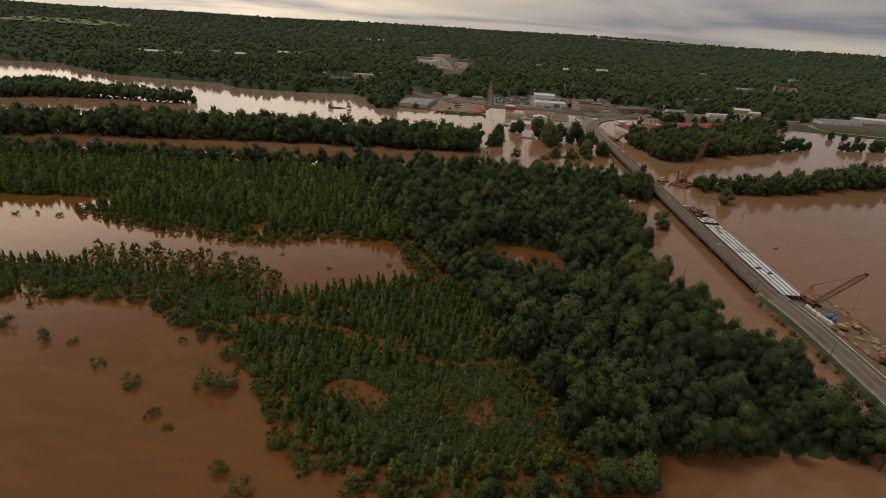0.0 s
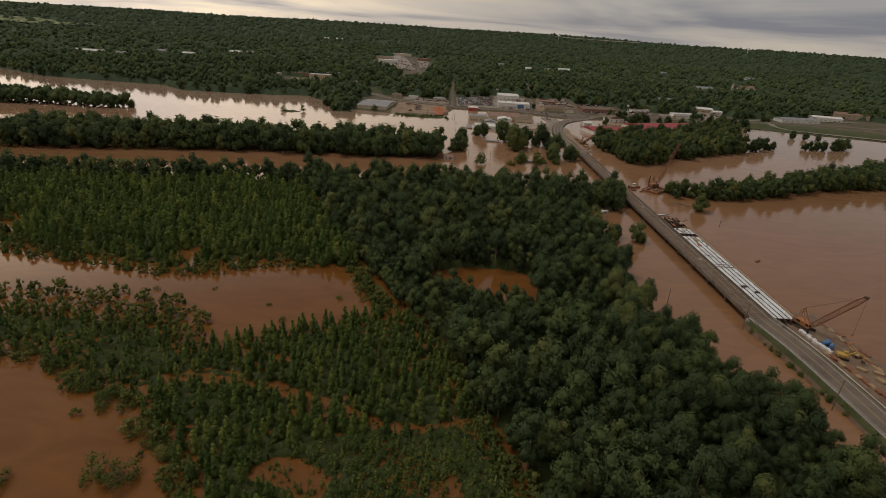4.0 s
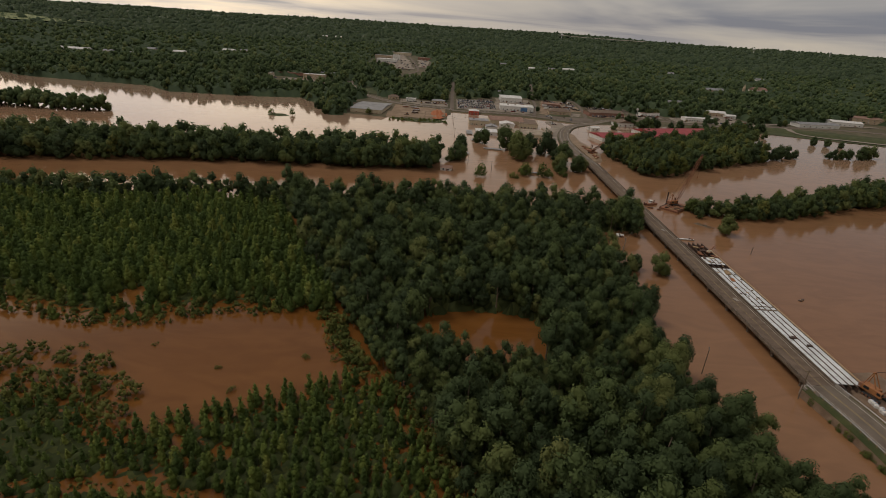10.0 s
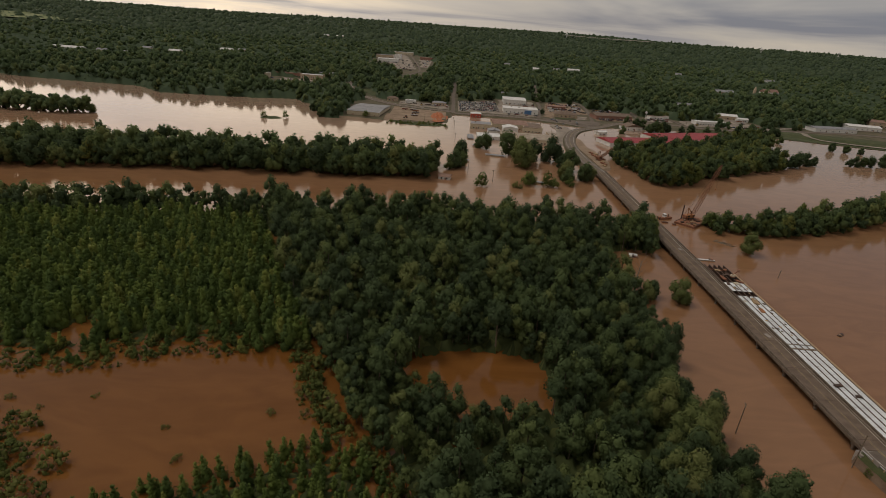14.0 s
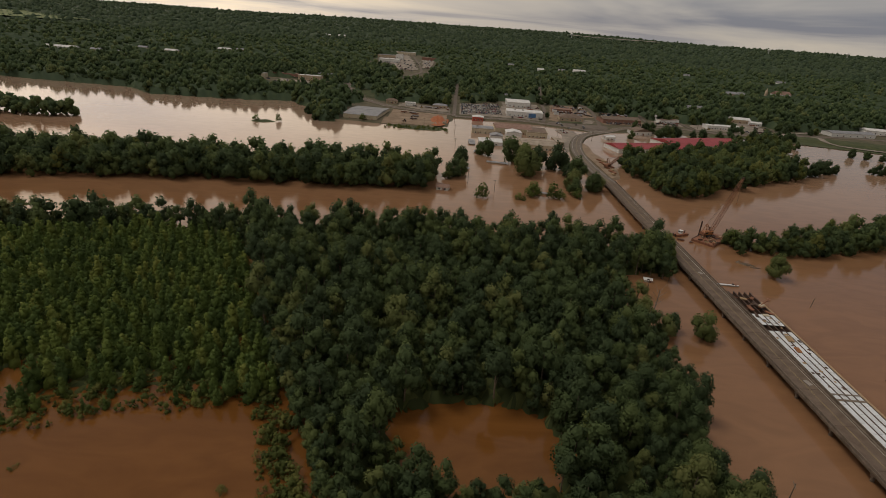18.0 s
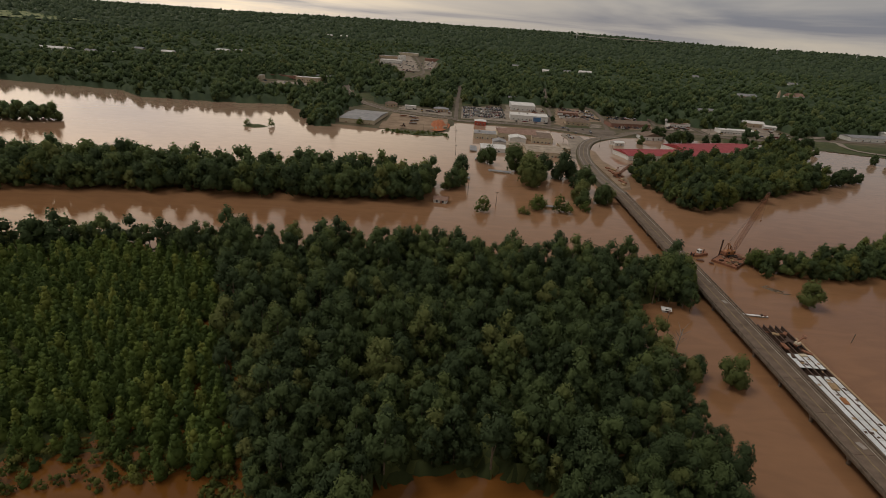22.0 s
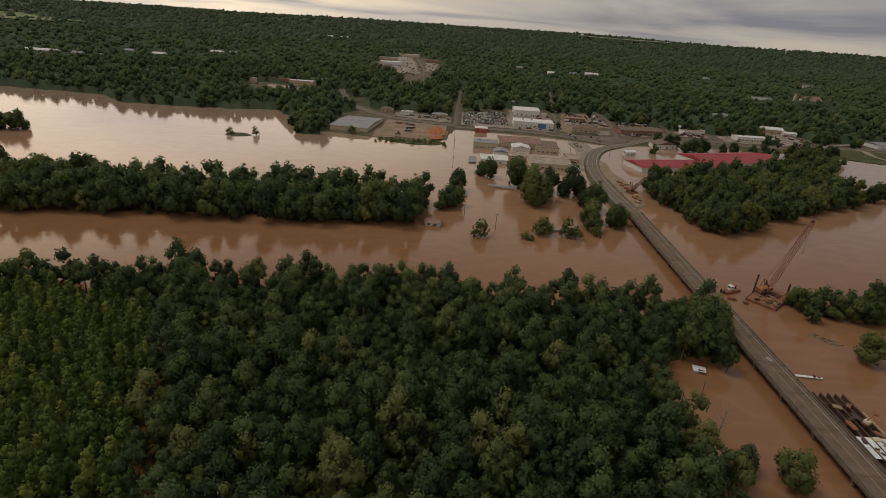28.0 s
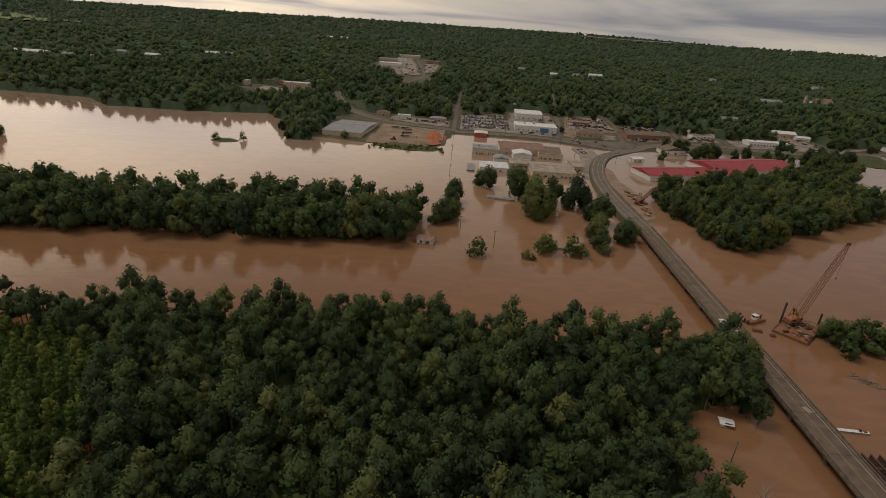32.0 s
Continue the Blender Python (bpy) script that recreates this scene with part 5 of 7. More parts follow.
def crawler_crane(x, y, z, turn, tip, paint, label, mast=7.0):
    """A lattice-boom crawler crane whose boom head stands at tip, in the crane's own frame."""
    ob = thing("crawler_crane", label, "crane", pose(x, y, z, 0, 0, turn))
    for s in (-1, 1):
        track = part("track", Shape().box(0, s * 1.9, 0.55, 5.6, 0.9, 0.8, chamfer=0.2), DARK, ob)
        for k in range(5):
            part("roller", Shape().tube((-2.2 + 1.1 * k, s * 2.36, 0.45), (-2.2 + 1.1 * k, s * 2.44, 0.45), 0.35, sides=10), RUST, track)
    part("carbody", Shape().box(0, 0, 0.8, 2.6, 3.2, 0.6, chamfer=0.08), STEEL_DARK, ob)
    part("slew_ring", Shape().tube((0, 0, 1.1), (0, 0, 1.3), 1.2, sides=16), STEEL_DARK, ob)
    house = part("machinery_house", Shape().box(-1.7, 0, 2.25, 4.6, 2.8, 1.9, chamfer=0.25), paint, ob)
    part("vent", Shape().box(-2.4, -1.42, 2.4, 1.6, 0.06, 0.9), DARK, house)
    part("vent", Shape().box(-2.4, 1.42, 2.4, 1.6, 0.06, 0.9), DARK, house)
    cab = part("cab", Shape().box(1.3, -1.0, 2.3, 1.7, 1.1, 1.9, chamfer=0.2), paint, ob)
    part("window", Shape().box(2.17, -1.0, 2.5, 0.04, 0.9, 0.9), GLASS, cab)
    part("window", Shape().box(1.4, -1.57, 2.5, 1.1, 0.04, 0.8), GLASS, cab)
    part("counterweight", Shape().box(-4.3, 0, 2.1, 0.9, 3.0, 1.7, chamfer=0.12), RUST, ob)
    part("mast", Shape().beam((0.6, -1.1, 2.0), (-2.6, -0.5, 1.6 + mast), 0.25, 0.25).beam((0.6, 1.1, 2.0), (-2.6, 0.5, 1.6 + mast), 0.25, 0.25)
         .beam((-3.8, -1.1, 2.6), (-2.6, -0.5, 1.6 + mast), 0.2, 0.2).beam((-3.8, 1.1, 2.6), (-2.6, 0.5, 1.6 + mast), 0.2, 0.2).beam((-2.6, -0.7, 1.6 + mast), (-2.6, 0.7, 1.6 + mast), 0.3, 0.3), paint, ob)
    foot, tip = Vector((1.6, 0, 1.7)), Vector(tip)
    part("boom", lattice(foot, tip, 1.7, 0.8, 26, RUST), RUST, ob, "weathered lattice boom")
    part("boom_head", Shape().box(tip.x, tip.y, tip.z, 1.2, 0.9, 0.9, chamfer=0.1), STEEL_DARK, ob)
    head = Vector((-2.6, 0, 1.6 + mast))
    part("pendant", Shape().tube(head + Vector((0, 0.4, 0)), tip, 0.045, sides=4).tube(head - Vector((0, 0.4, 0)), tip, 0.045, sides=4), STEEL_DARK, ob, "thin steel pendant rope")
    low = max(2.5, tip.z - 14)
    part("hoist_rope", Shape().tube(tip + Vector((0.5, 0, -0.4)), (tip.x + 0.5, tip.y, low), 0.04, sides=4), STEEL_DARK, ob)
    part("hook_block", Shape().box(tip.x + 0.5, tip.y, low - 0.4, 0.5, 0.35, 0.9, chamfer=0.1).tube((tip.x + 0.5, tip.y, low - 1.3), (tip.x + 0.5, tip.y, low - 0.8), 0.12, sides=6), ORANGE, ob)
    return ob


crawler_crane(143.5, 204.0, 1.5, -71, (15.5, 0, 21.6), ORANGE, "weathered orange lattice-boom crawler crane on the mud pad", 6.0)
crawler_crane(147.5, 161.0, 1.5, -28, (17.0, 0, 5.0), RUST, "rust-red crawler crane with a lowered boom on the mud pad", 6.0)


def excavator(x, y, z, turn):
    ob = thing("excavator", "yellow tracked excavator on the mud pad", "excavator", pose(x, y, z, 0, 0, turn))
    for s in (-1, 1):
        part("track", Shape().box(0, s * 1.1, 0.4, 3.4, 0.55, 0.75, chamfer=0.18), DARK, ob)
    body = part("body", Shape().box(-0.4, 0, 1.5, 3.0, 2.4, 1.1, chamfer=0.2), YELLOW, ob)
    part("cab", Shape().box(0.7, 0.65, 2.1, 1.3, 1.0, 1.5, chamfer=0.15), YELLOW, body)
    part("window", Shape().box(1.37, 0.65, 2.3, 0.04, 0.8, 0.8), GLASS, body)
    part("boom", Shape().beam((0.9, -0.3, 1.6), (3.4, -0.3, 3.9), 0.4, 0.55).beam((3.4, -0.3, 3.9), (5.2, -0.3, 3.2), 0.35, 0.45), YELLOW, ob)
    part("stick", Shape().beam((5.2, -0.3, 3.3), (5.9, -0.3, 1.2), 0.3, 0.35), YELLOW, ob)
    part("bucket", Shape().box(5.8, -0.3, 0.9, 0.9, 1.0, 0.7, chamfer=0.2), STEEL_DARK, ob)
    return ob


excavator(144.5, 184.5, 1.5, -25)
machine_lift(150.5, 186, 1.5, 100, ORANGE, "orange boom lift on the mud pad")
site_rng = random.Random(11)
for i in range(14):      # big bags along the road
    x, y = 140.0 + 0.12 * i + site_rng.random(), 201 - 1.05 * i + site_rng.random() * 0.5
    bag = thing("bulk_bag", "slumped white bulk bag of material on the mud pad", "bulk bag", pose(x, y, 1.5, 0, 0, site_rng.random() * 90), "bulk bags beside the road")
    part("sack", Shape().box(0, 0, 0.55, 1.25, 1.2, 1.1, chamfer=0.28), WHITE, bag)
    part("strap", Shape().beam((-0.5, -0.5, 1.05), (0, 0, 1.35), 0.06, 0.06).beam((0.5, 0.5, 1.05), (0, 0, 1.35), 0.06, 0.06), BLUE, bag)
for x, y, turn in ((143.6, 192.5, 10), (144.6, 190.6, 40), (145.4, 193.4, 70)):
    tk = thing("fuel_tank", "blue fuel tank on skids on the mud pad", "tank", pose(x, y, 1.5, 0, 0, turn))
    part("drum", Shape().tube((-1.2, 0, 1.0), (1.2, 0, 1.0), 0.7, sides=14), BLUE, tk)
    part("skid", Shape().box(0, -0.5, 0.15, 2.4, 0.15, 0.3).box(0, 0.5, 0.15, 2.4, 0.15, 0.3), STEEL_DARK, tk)
for i in range(12):
    x, y = 141.5 + 0.28 * i + site_rng.random() * 0.8, 186 - 2.0 * i
    bundle("steel_stack", "rusty beams stacked along the road edge", "steel beams", x - 1.2, y, 1.5, 1.4, 3.2, 0.5 + 0.3 * site_rng.random(), RUST if i % 3 else TIMBER, -12 + 20 * site_rng.random(), 4)
for i in range(14):
    bundle("lumber_stack", "loose timber and formwork along the water side of the pad", "lumber", 152.5 + site_rng.random() * 3, 207 - 3.1 * i, 1.4, 1.0 + site_rng.random(), 3 + 2 * site_rng.random(), 0.35, TIMBER if i % 2 else RUST, -35 + 50 * site_rng.random(), 4)
for x, y in ((146.5, 178), (148.5, 172), (151, 176), (149, 168)):
    bundle("lumber_stack", "stack of pale boards on the mud pad", "lumber", x, y, 1.5, 1.6, 3.0, 0.6, TIMBER, site_rng.random() * 60, 4)
for x, y in ((150.0, 154.5), (151.3, 153.2), (150.8, 156.6)):
    barrel = thing("red_container", "red steel container on the mud pad", "container", pose(x, y, 1.5, 0, 0, 30))
    part("body", Shape().box(0, 0, 0.8, 1.2, 2.4, 1.6, chamfer=0.06), RED, barrel)
    part("lid", Shape().box(0, 0, 1.63, 1.25, 2.45, 0.06), RUST, barrel)

crawler_crane(137.0, 541.0, 1.3, 52, (25.0, 0, 6.0), RUST, "rusty crawler crane with its boom lowered on the sand bank", 6.0)
for i in range(11):
    bundle("steel_stack", "rusty beams on the sand bank beside the causeway", "steel beams", 135.0 + site_rng.random() * 5, 518 + 4.6 * i, 1.3, 2.2, 4.0, 0.9, RUST if i % 3 else TIMBER, site_rng.random() * 60, 4)

# crane barge in the river
barge_at = pose(155.6, 394.2, 0, 0, 0, 45)
barge = thing("crane_barge", "rust-red deck barge moored beside the bridge", "barge", barge_at)
part("hull", Shape().prism([(-10, -6), (10, -6), (10, 6), (-10, 6)], -0.55, 1.0), RUST, barge)
part("deck", Shape().box(0, 0, 1.05, 20.0, 12.0, 0.1), RUST, barge)
for i in range(4):
    part("hull_seam", Shape().box(-7.5 + 5.0 * i, -6.02, 0.45, 0.15, 0.06, 1.0), STEEL_DARK, barge)
for s in (-1, 1):
    part("edge_beam", Shape().box(0, s * 5.8, 1.2, 19.6, 0.3, 0.25, chamfer=0.03), STEEL_DARK, barge)
for x, y, top2 in ((0.5, 6.4, 9.0), (9.6, -4.2, 6.0), (9.4, 4.6, 4.2)):
    part("spud", Shape().tube((x, y, -0.6), (x, y, top2), 0.38, sides=10), STEEL_DARK, barge, "dark vertical mooring spud")
crawler_crane(155.5, 397.5, 1.1, 25, (15.2, 0, 32.2), ORANGE, "orange and rusty lattice-boom crane working from the barge", 5.5)
for i in range(16):
    q = barge_at @ Vector((-9 + site_rng.random() * 18, -5.2 + site_rng.random() * 6.2, 1.1))
    bundle("lumber_stack", "planks and mats lying about the barge deck", "lumber", q.x, q.y, 1.1, 0.8 + site_rng.random(), 2.4, 0.3, (TIMBER, RUST, STEEL_DARK)[i % 3], site_rng.random() * 180, 4)
for i in range(9):
    q = barge_at @ Vector((-9 + site_rng.random() * 18, -5.0 + site_rng.random() * 10, 1.1))
    bundle("steel_stack", "rusty steel on the barge deck", "steel", q.x, q.y, 1.1, 1.0, 2.2, 0.7, (RUST, STEEL_DARK, MUD)[i % 3], site_rng.random() * 180, 3)
tank_at = barge_at @ Vector((6.5, 3.8, 1.1))
winch = thing("deck_winch", "dark winch and fuel tank on the barge deck", "winch", pose(tank_at.x, tank_at.y, 1.1, 0, 0, 40))
part("frame", Shape().box(0, 0, 0.4, 2.4, 1.6, 0.5, chamfer=0.06), STEEL_DARK, winch)
part("drum", Shape().tube((-0.8, 0, 1.2), (0.8, 0, 1.2), 0.7, sides=14), RUST, winch)
part("tank", Shape().box(1.9, 0, 0.9, 1.0, 1.6, 1.5, chamfer=0.15), DARK, winch)


def pushboat(x, y, turn):
    ob = thing("pushboat", "small white and rust workboat beside the barge", "boat", pose(x, y, 0, 0, 0, turn))
    part("hull", Shape().prism([(-4.5, -1.9), (3.2, -1.9), (4.6, -1.2), (4.6, 1.2), (3.2, 1.9), (-4.5, 1.9)], -0.5, 1.1), RUST, ob)
    part("deck", Shape().prism([(-4.4, -1.8), (3.2, -1.8), (4.5, -1.1), (4.5, 1.1), (3.2, 1.8), (-4.4, 1.8)], 1.1, 1.16), RUST, ob)
    house = part("wheelhouse", Shape().box(0.2, 0, 2.0, 1.8, 1.7, 1.8, chamfer=0.12), WHITE, ob)
    for s in (-1, 1):
        part("window", Shape().box(0.2, s * 0.87, 2.4, 1.3, 0.04, 0.6), GLASS, house)
    part("window", Shape().box(1.12, 0, 2.4, 0.04, 1.3, 0.6), GLASS, house)
    part("roof", Shape().box(0.2, 0, 2.95, 2.1, 2.0, 0.12), WHITE, house)
    part("funnel", Shape().tube((-2.4, 0.6, 1.1), (-2.4, 0.6, 3.0), 0.25, sides=10), STEEL_DARK, ob)
    for s in (-0.8, 0.8):
        part("push_knee", Shape().box(4.75, s, 0.9, 0.3, 0.4, 1.8), DARK, ob)
    return ob


pushboat(140.9, 398.4, 208)
for x, y, sx, sy in ((138.4, 390.6, 3.4, 1.4), (142.8, 387.8, 2.0, 1.4)):
    raft = thing("small_float", "small rusty float beside the barge", "float", pose(x, y, 0, 0, 0, -10))
    part("pontoon", Shape().box(0, 0, 0.1, sx, sy, 1.0, chamfer=0.05), RUST, raft)
    part("top_plate", Shape().box(0, 0, 0.63, sx, sy, 0.05), STEEL_DARK, raft)
# white floating dock beside the bridge
dock = thing("floating_dock", "narrow white floating walkway beside the bridge", "dock", pose(138.8, 337.0, 0, 0, 0, -2))
part("pontoon", Shape().box(0, 0, 0.0, 9.6, 1.1, 1.0), CONCRETE, dock)
for i in range(6):
    part("plank", Shape().box(-4.0 + 1.6 * i, 0, 0.54, 1.5, 1.15, 0.07), WHITE, dock)
part("winch", Shape().tube((2.2, -0.3, 0.95), (2.2, 0.3, 0.95), 0.38, sides=10), STEEL_DARK, dock)
part("gear_box", Shape().box(3.6, 0, 0.8, 0.9, 0.7, 0.5, chamfer=0.08), RUST, dock)
# drift timber raft by the spit
for i in range(16):
    a, b2 = site_rng.random(), site_rng.random()
    log = thing("drift_log", "dark drift log caught in the flood", "log", pose(157.5 + 6.5 * a, 365.5 - 7 * a + 3 * b2 - 1.5, -0.05, 0, 0, -50 + 90 * b2), "drift logs by the spit")
    part("stem", Shape().tube((-2.2, 0, -0.1), (2.2, 0.15, 0.2), 0.28, 0.14, 7), BARK, log)
    part("branch_stub", Shape().tube((0.4, 0, 0.1), (0.9, 0.7, 0.55), 0.09, 0.04, 5), BARK, log)
boat = thing("skiff", "small dark open skiff out on the brown water", "boat", pose(163, 272, 0, 0, 0, 35))
part("hull", Shape().prism([(-1.8, -0.6), (1.0, -0.6), (2.0, 0), (1.0, 0.6), (-1.8, 0.6)], -0.55, 0.35), STEEL_DARK, boat)
part("thwart", Shape().box(-0.4, 0, 0.38, 0.3, 1.1, 0.06), TIMBER, boat)

# ---------------------------------------------------------------- poles
def utility_pole(x, y, z, height, turn=0.0, lean=0.0, arms=1):
    ob = thing("utility_pole", "weathered wooden utility pole with a cross-arm standing in the flood", "utility pole", pose(x, y, z, lean, 0, turn))
    part("pole", Shape().tube((0, 0, 0), (0, 0, height), 0.17, 0.11, 8), BARK, ob)
    for k in range(arms):
        arm = part("cross_arm", Shape().box(0, 0.14, height - 0.6 - 0.9 * k, 2.3, 0.12, 0.14), BARK, ob)
        for s in (-1, -0.4, 0.4, 1):
            part("insulator", Shape().tube((s, 0.14, height - 0.5 - 0.9 * k), (s, 0.14, height - 0.25 - 0.9 * k), 0.06, sides=6), CONCRETE, arm)
    return ob


utility_pole(93.5, 213.0, FLOOD, 11.0, 70)
utility_pole(96.0, 319.0, FLOOD, 9.0, 60)
utility_pole(119.3, 203.0, FLOOD, 11.5, 10)
utility_pole(123.5, 158.0, FLOOD, 11.5, 10)
utility_pole(167.0, 322.0, FLOOD, 4.6, 40, 4)
for x, y in ((40, 452), (13, 575), (12, 640), (11, 700), (23, 470), (112, 640), (150, 655), (158, 640), (108, 690), (-20, 665), (-52, 742), (-8, 752), (28, 748), (62, 748), (98, 744), (150, 742), (196, 744), (224, 760), (262, 768), (300, 762), (345, 764), (14, 790), (128, 800), (186, 790)):
    utility_pole(x, y, min(gz(x, y), FLOOD), 9.5, 15)

# ---------------------------------------------------------------- buildings
def window_row(parent, face_y, z, width, count, h=1.2, w=1.1):
    for i in range(count):
        x = width * ((i + 0.5) / count - 0.5)
        win = part("window", Shape().box(x, face_y, z, w + 0.24, 0.08, h + 0.24), WHITE, parent)
        part("pane", Shape().box(x, face_y - 0.06, z, w, 0.05, h), GLASS, win)


def building(name, label, category, x, y, w, d, h, turn, wall, roof, style="flat", windows=4, floors=1, doors=1, z=None, ridge=2.0):
    """A house or shed: walls, roof, windows and doors on the face that looks to the river (-y)."""
    base = gz(x, y) - 0.1 if z is None else z
    ob = thing(name, label, category, pose(x, y, base, 0, 0, turn))
    part("wall", Shape().box(0, 0, h / 2, w, d, h), wall, ob)
    if style == "flat":
        r = Shape().box(0, 0, h + 0.12, w + 0.3, d + 0.3, 0.25)
        rf = part("roof", r, roof, ob)
        for s in (-1, 1):
            part("parapet", Shape().box(s * w / 2, 0, h + 0.4, 0.25, d, 0.4), wall, rf)
        part("parapet", Shape().box(0, -d / 2, h + 0.4, w, 0.25, 0.4), wall, rf)
        for k in range(max(1, int(w * d / 450))):
            part("roof_unit", Shape().box(-w * 0.25 + k * w * 0.22, d * 0.12, h + 0.75, 1.8, 1.5, 1.0, chamfer=0.08), CONCRETE, rf)
    else:
        o = 0.5
        if style == "gable":          # ridge along the width
            pts = [(-w / 2 - o, -d / 2 - o, h), (w / 2 + o, -d / 2 - o, h), (w / 2 + o, d / 2 + o, h), (-w / 2 - o, d / 2 + o, h), (-w / 2 - o, 0, h + ridge), (w / 2 + o, 0, h + ridge)]
            faces = [(3, 2, 1, 0), (0, 1, 5, 4), (2, 3, 4, 5), (1, 2, 5), (3, 0, 4)]
        elif style == "front":        # gable end to the river
            pts = [(-w / 2 - o, -d / 2 - o, h), (w / 2 + o, -d / 2 - o, h), (w / 2 + o, d / 2 + o, h), (-w / 2 - o, d / 2 + o, h), (0, -d / 2 - o, h + ridge), (0, d / 2 + o, h + ridge)]
            faces = [(3, 2, 1, 0), (0, 4, 5, 3), (1, 2, 5, 4), (0, 1, 4), (2, 3, 5)]
        else:                         # hip
            k = min(w, d) / 2
            pts = [(-w / 2 - o, -d / 2 - o, h), (w / 2 + o, -d / 2 - o, h), (w / 2 + o, d / 2 + o, h), (-w / 2 - o, d / 2 + o, h), (-w / 2 + k, 0, h + ridge), (w / 2 - k, 0, h + ridge)]
            faces = [(3, 2, 1, 0), (0, 1, 5, 4), (2, 3, 4, 5), (1, 2, 5), (3, 0, 4)]
        rf = part("roof", Shape().add(pts, faces), roof, ob)
        part("ridge_cap", Shape().tube(pts[4], pts[5], 0.12, sides=6), roof, rf)
    for k in range(floors):
        if windows:
            window_row(ob, -d / 2 - 0.03, 1.6 + 3.0 * k, w * 0.92, windows)
    for k in range(doors):
        dx = w * ((k + 0.5) / doors - 0.5) + 0.9
        dr = part("door", Shape().box(dx, -d / 2 - 0.04, 1.05, 1.2, 0.1, 2.1), BRICK if wall is not BRICK else WHITE, ob)
        part("door_handle", Shape().box(dx + 0.4, -d / 2 - 0.12, 1.0, 0.08, 0.06, 0.2), STEEL_DARK, dr)
    return ob


F = -0.6
building("warehouse", "large low cream warehouse with a grey metal roof at the water", "warehouse", -85, 704, 36, 56, 5.2, -6, CREAM, ROOF_GREY, "gable", 0, 1, 3, z=0.2, ridge=1.6)
building("shop", "white metal commercial building with a pale roof", "shop", 93, 845, 30, 32, 6.5, 0, WHITE, ROOF_WHITE, "gable", 5, 1, 2, ridge=1.2)
store = building("store", "long white store with a pale flat roof and a blue entrance", "store", 94, 773, 43, 24, 5.5, -2, WHITE, ROOF_WHITE, "flat", 8, 1, 1)
part("entrance", Shape().box(9, -12.4, 2.4, 8.5, 1.2, 4.8, chamfer=0.1), BLUE, store, "bright blue entrance front")
building("shop", "flooded cream shop with a flat grey roof", "shop", 40, 660, 22, 18, 5.2, 0, CREAM, ROOF_GREY, "flat", 4, 1, 2, z=F)
building("shop", "flooded long building with a rusty brown roof", "shop", 71, 675, 37, 28, 5.8, 3, CREAM, ROOF_RUST, "gable", 5, 1, 2, z=F, ridge=2.6)
building("garage", "flooded white garage with a pale roof", "garage", 70, 649, 15, 14, 5.4, 2, WHITE, ROOF_WHITE, "front", 2, 1, 1, z=F, ridge=1.6)
building("shop", "flooded cream shop with a dark flat roof", "shop", 95, 665, 20, 30, 5.4, -3, CREAM, ROOF_BROWN, "flat", 5, 1, 2, z=F)
building("shed", "flooded low white shed with a pale roof", "shed", 45, 607, 21, 18, 3.8, 2, WHITE, ROOF_WHITE, "gable", 2, 1, 1, z=F, ridge=1.5)
building("shed", "flooded white shed standing beside another", "shed", 52, 630, 12, 12, 4.4, 0, WHITE, ROOF_GREY, "front", 2, 1, 1, z=F, ridge=1.8)
building("shed", "flooded tan lean-to with a stained roof", "shed", 66, 624, 16, 16, 4.0, 0, CREAM, ROOF_TAN, "gable", 3, 1, 1, z=F, ridge=1.0)
building("warehouse", "flooded low warehouse with a stained tan roof", "warehouse", 89, 608, 32, 30, 4.8, 2, CREAM, ROOF_TAN, "gable", 5, 1, 2, z=F, ridge=1.6)
building("shed", "flooded tan shed beside the warehouse", "shed", 111, 630, 8, 22, 4.2, 2, TAN, ROOF_TAN, "gable", 2, 1, 1, z=F, ridge=1.0)
building("restaurant", "small red and white restaurant at the flood's edge", "restaurant", 37, 728, 12, 11, 4.4, 0, RED, ROOF_WHITE, "hip", 3, 1, 1, z=0.0, ridge=1.6)
building("house", "low tan house with a brown hipped roof", "house", 149, 765, 28, 18, 3.8, -3, TAN, ROOF_BROWN, "hip", 5, 1, 1, ridge=3.2)
building("shop", "low red-brown shop in the town", "shop", 147, 818, 24, 10, 4.2, 0, BRICK, ROOF_RUST, "gable", 5, 1, 1, ridge=1.2)
building("shop", "long brown building with parked equipment round it", "shop", 209, 774, 48, 20, 4.8, 10, BRICK, ROOF_BROWN, "gable", 8, 1, 2, ridge=2.4)
building("house", "pale house under trees above the town", "house", 171, 902, 18, 11, 4.0, 0, WHITE, ROOF_GREY, "gable", 4, 1, 1, ridge=2.0)
building("station", "white gabled station building with a dark roof at the flood's edge", "station", 217, 716, 22, 14, 4.0, 14, WHITE, ROOF_BROWN, "front", 3, 1, 1, z=0.0, ridge=3.2)
building("shed", "white shed standing in the flooded lot", "shed", 171, 671, 11, 8, 3.6, 20, WHITE, ROOF_WHITE, "gable", 2, 1, 1, z=F, ridge=1.0)
building("market_hall", "long low hall with a red metal roof at the river", "hall", 200, 630, 84, 26, 4.6, 17, WHITE, ROOF_RED, "gable", 8, 1, 3, z=F, ridge=2.6)
building("market_hall", "large hall with a red metal roof beside the levee", "hall", 260, 666, 86, 38, 5.4, 21, WHITE, ROOF_RED, "gable", 8, 1, 3, z=F, ridge=3.6)
building("motel", "long white motel with a pale flat roof", "motel", 338, 782, 42, 14, 4.2, 2, WHITE, ROOF_WHITE, "flat", 12, 1, 4)
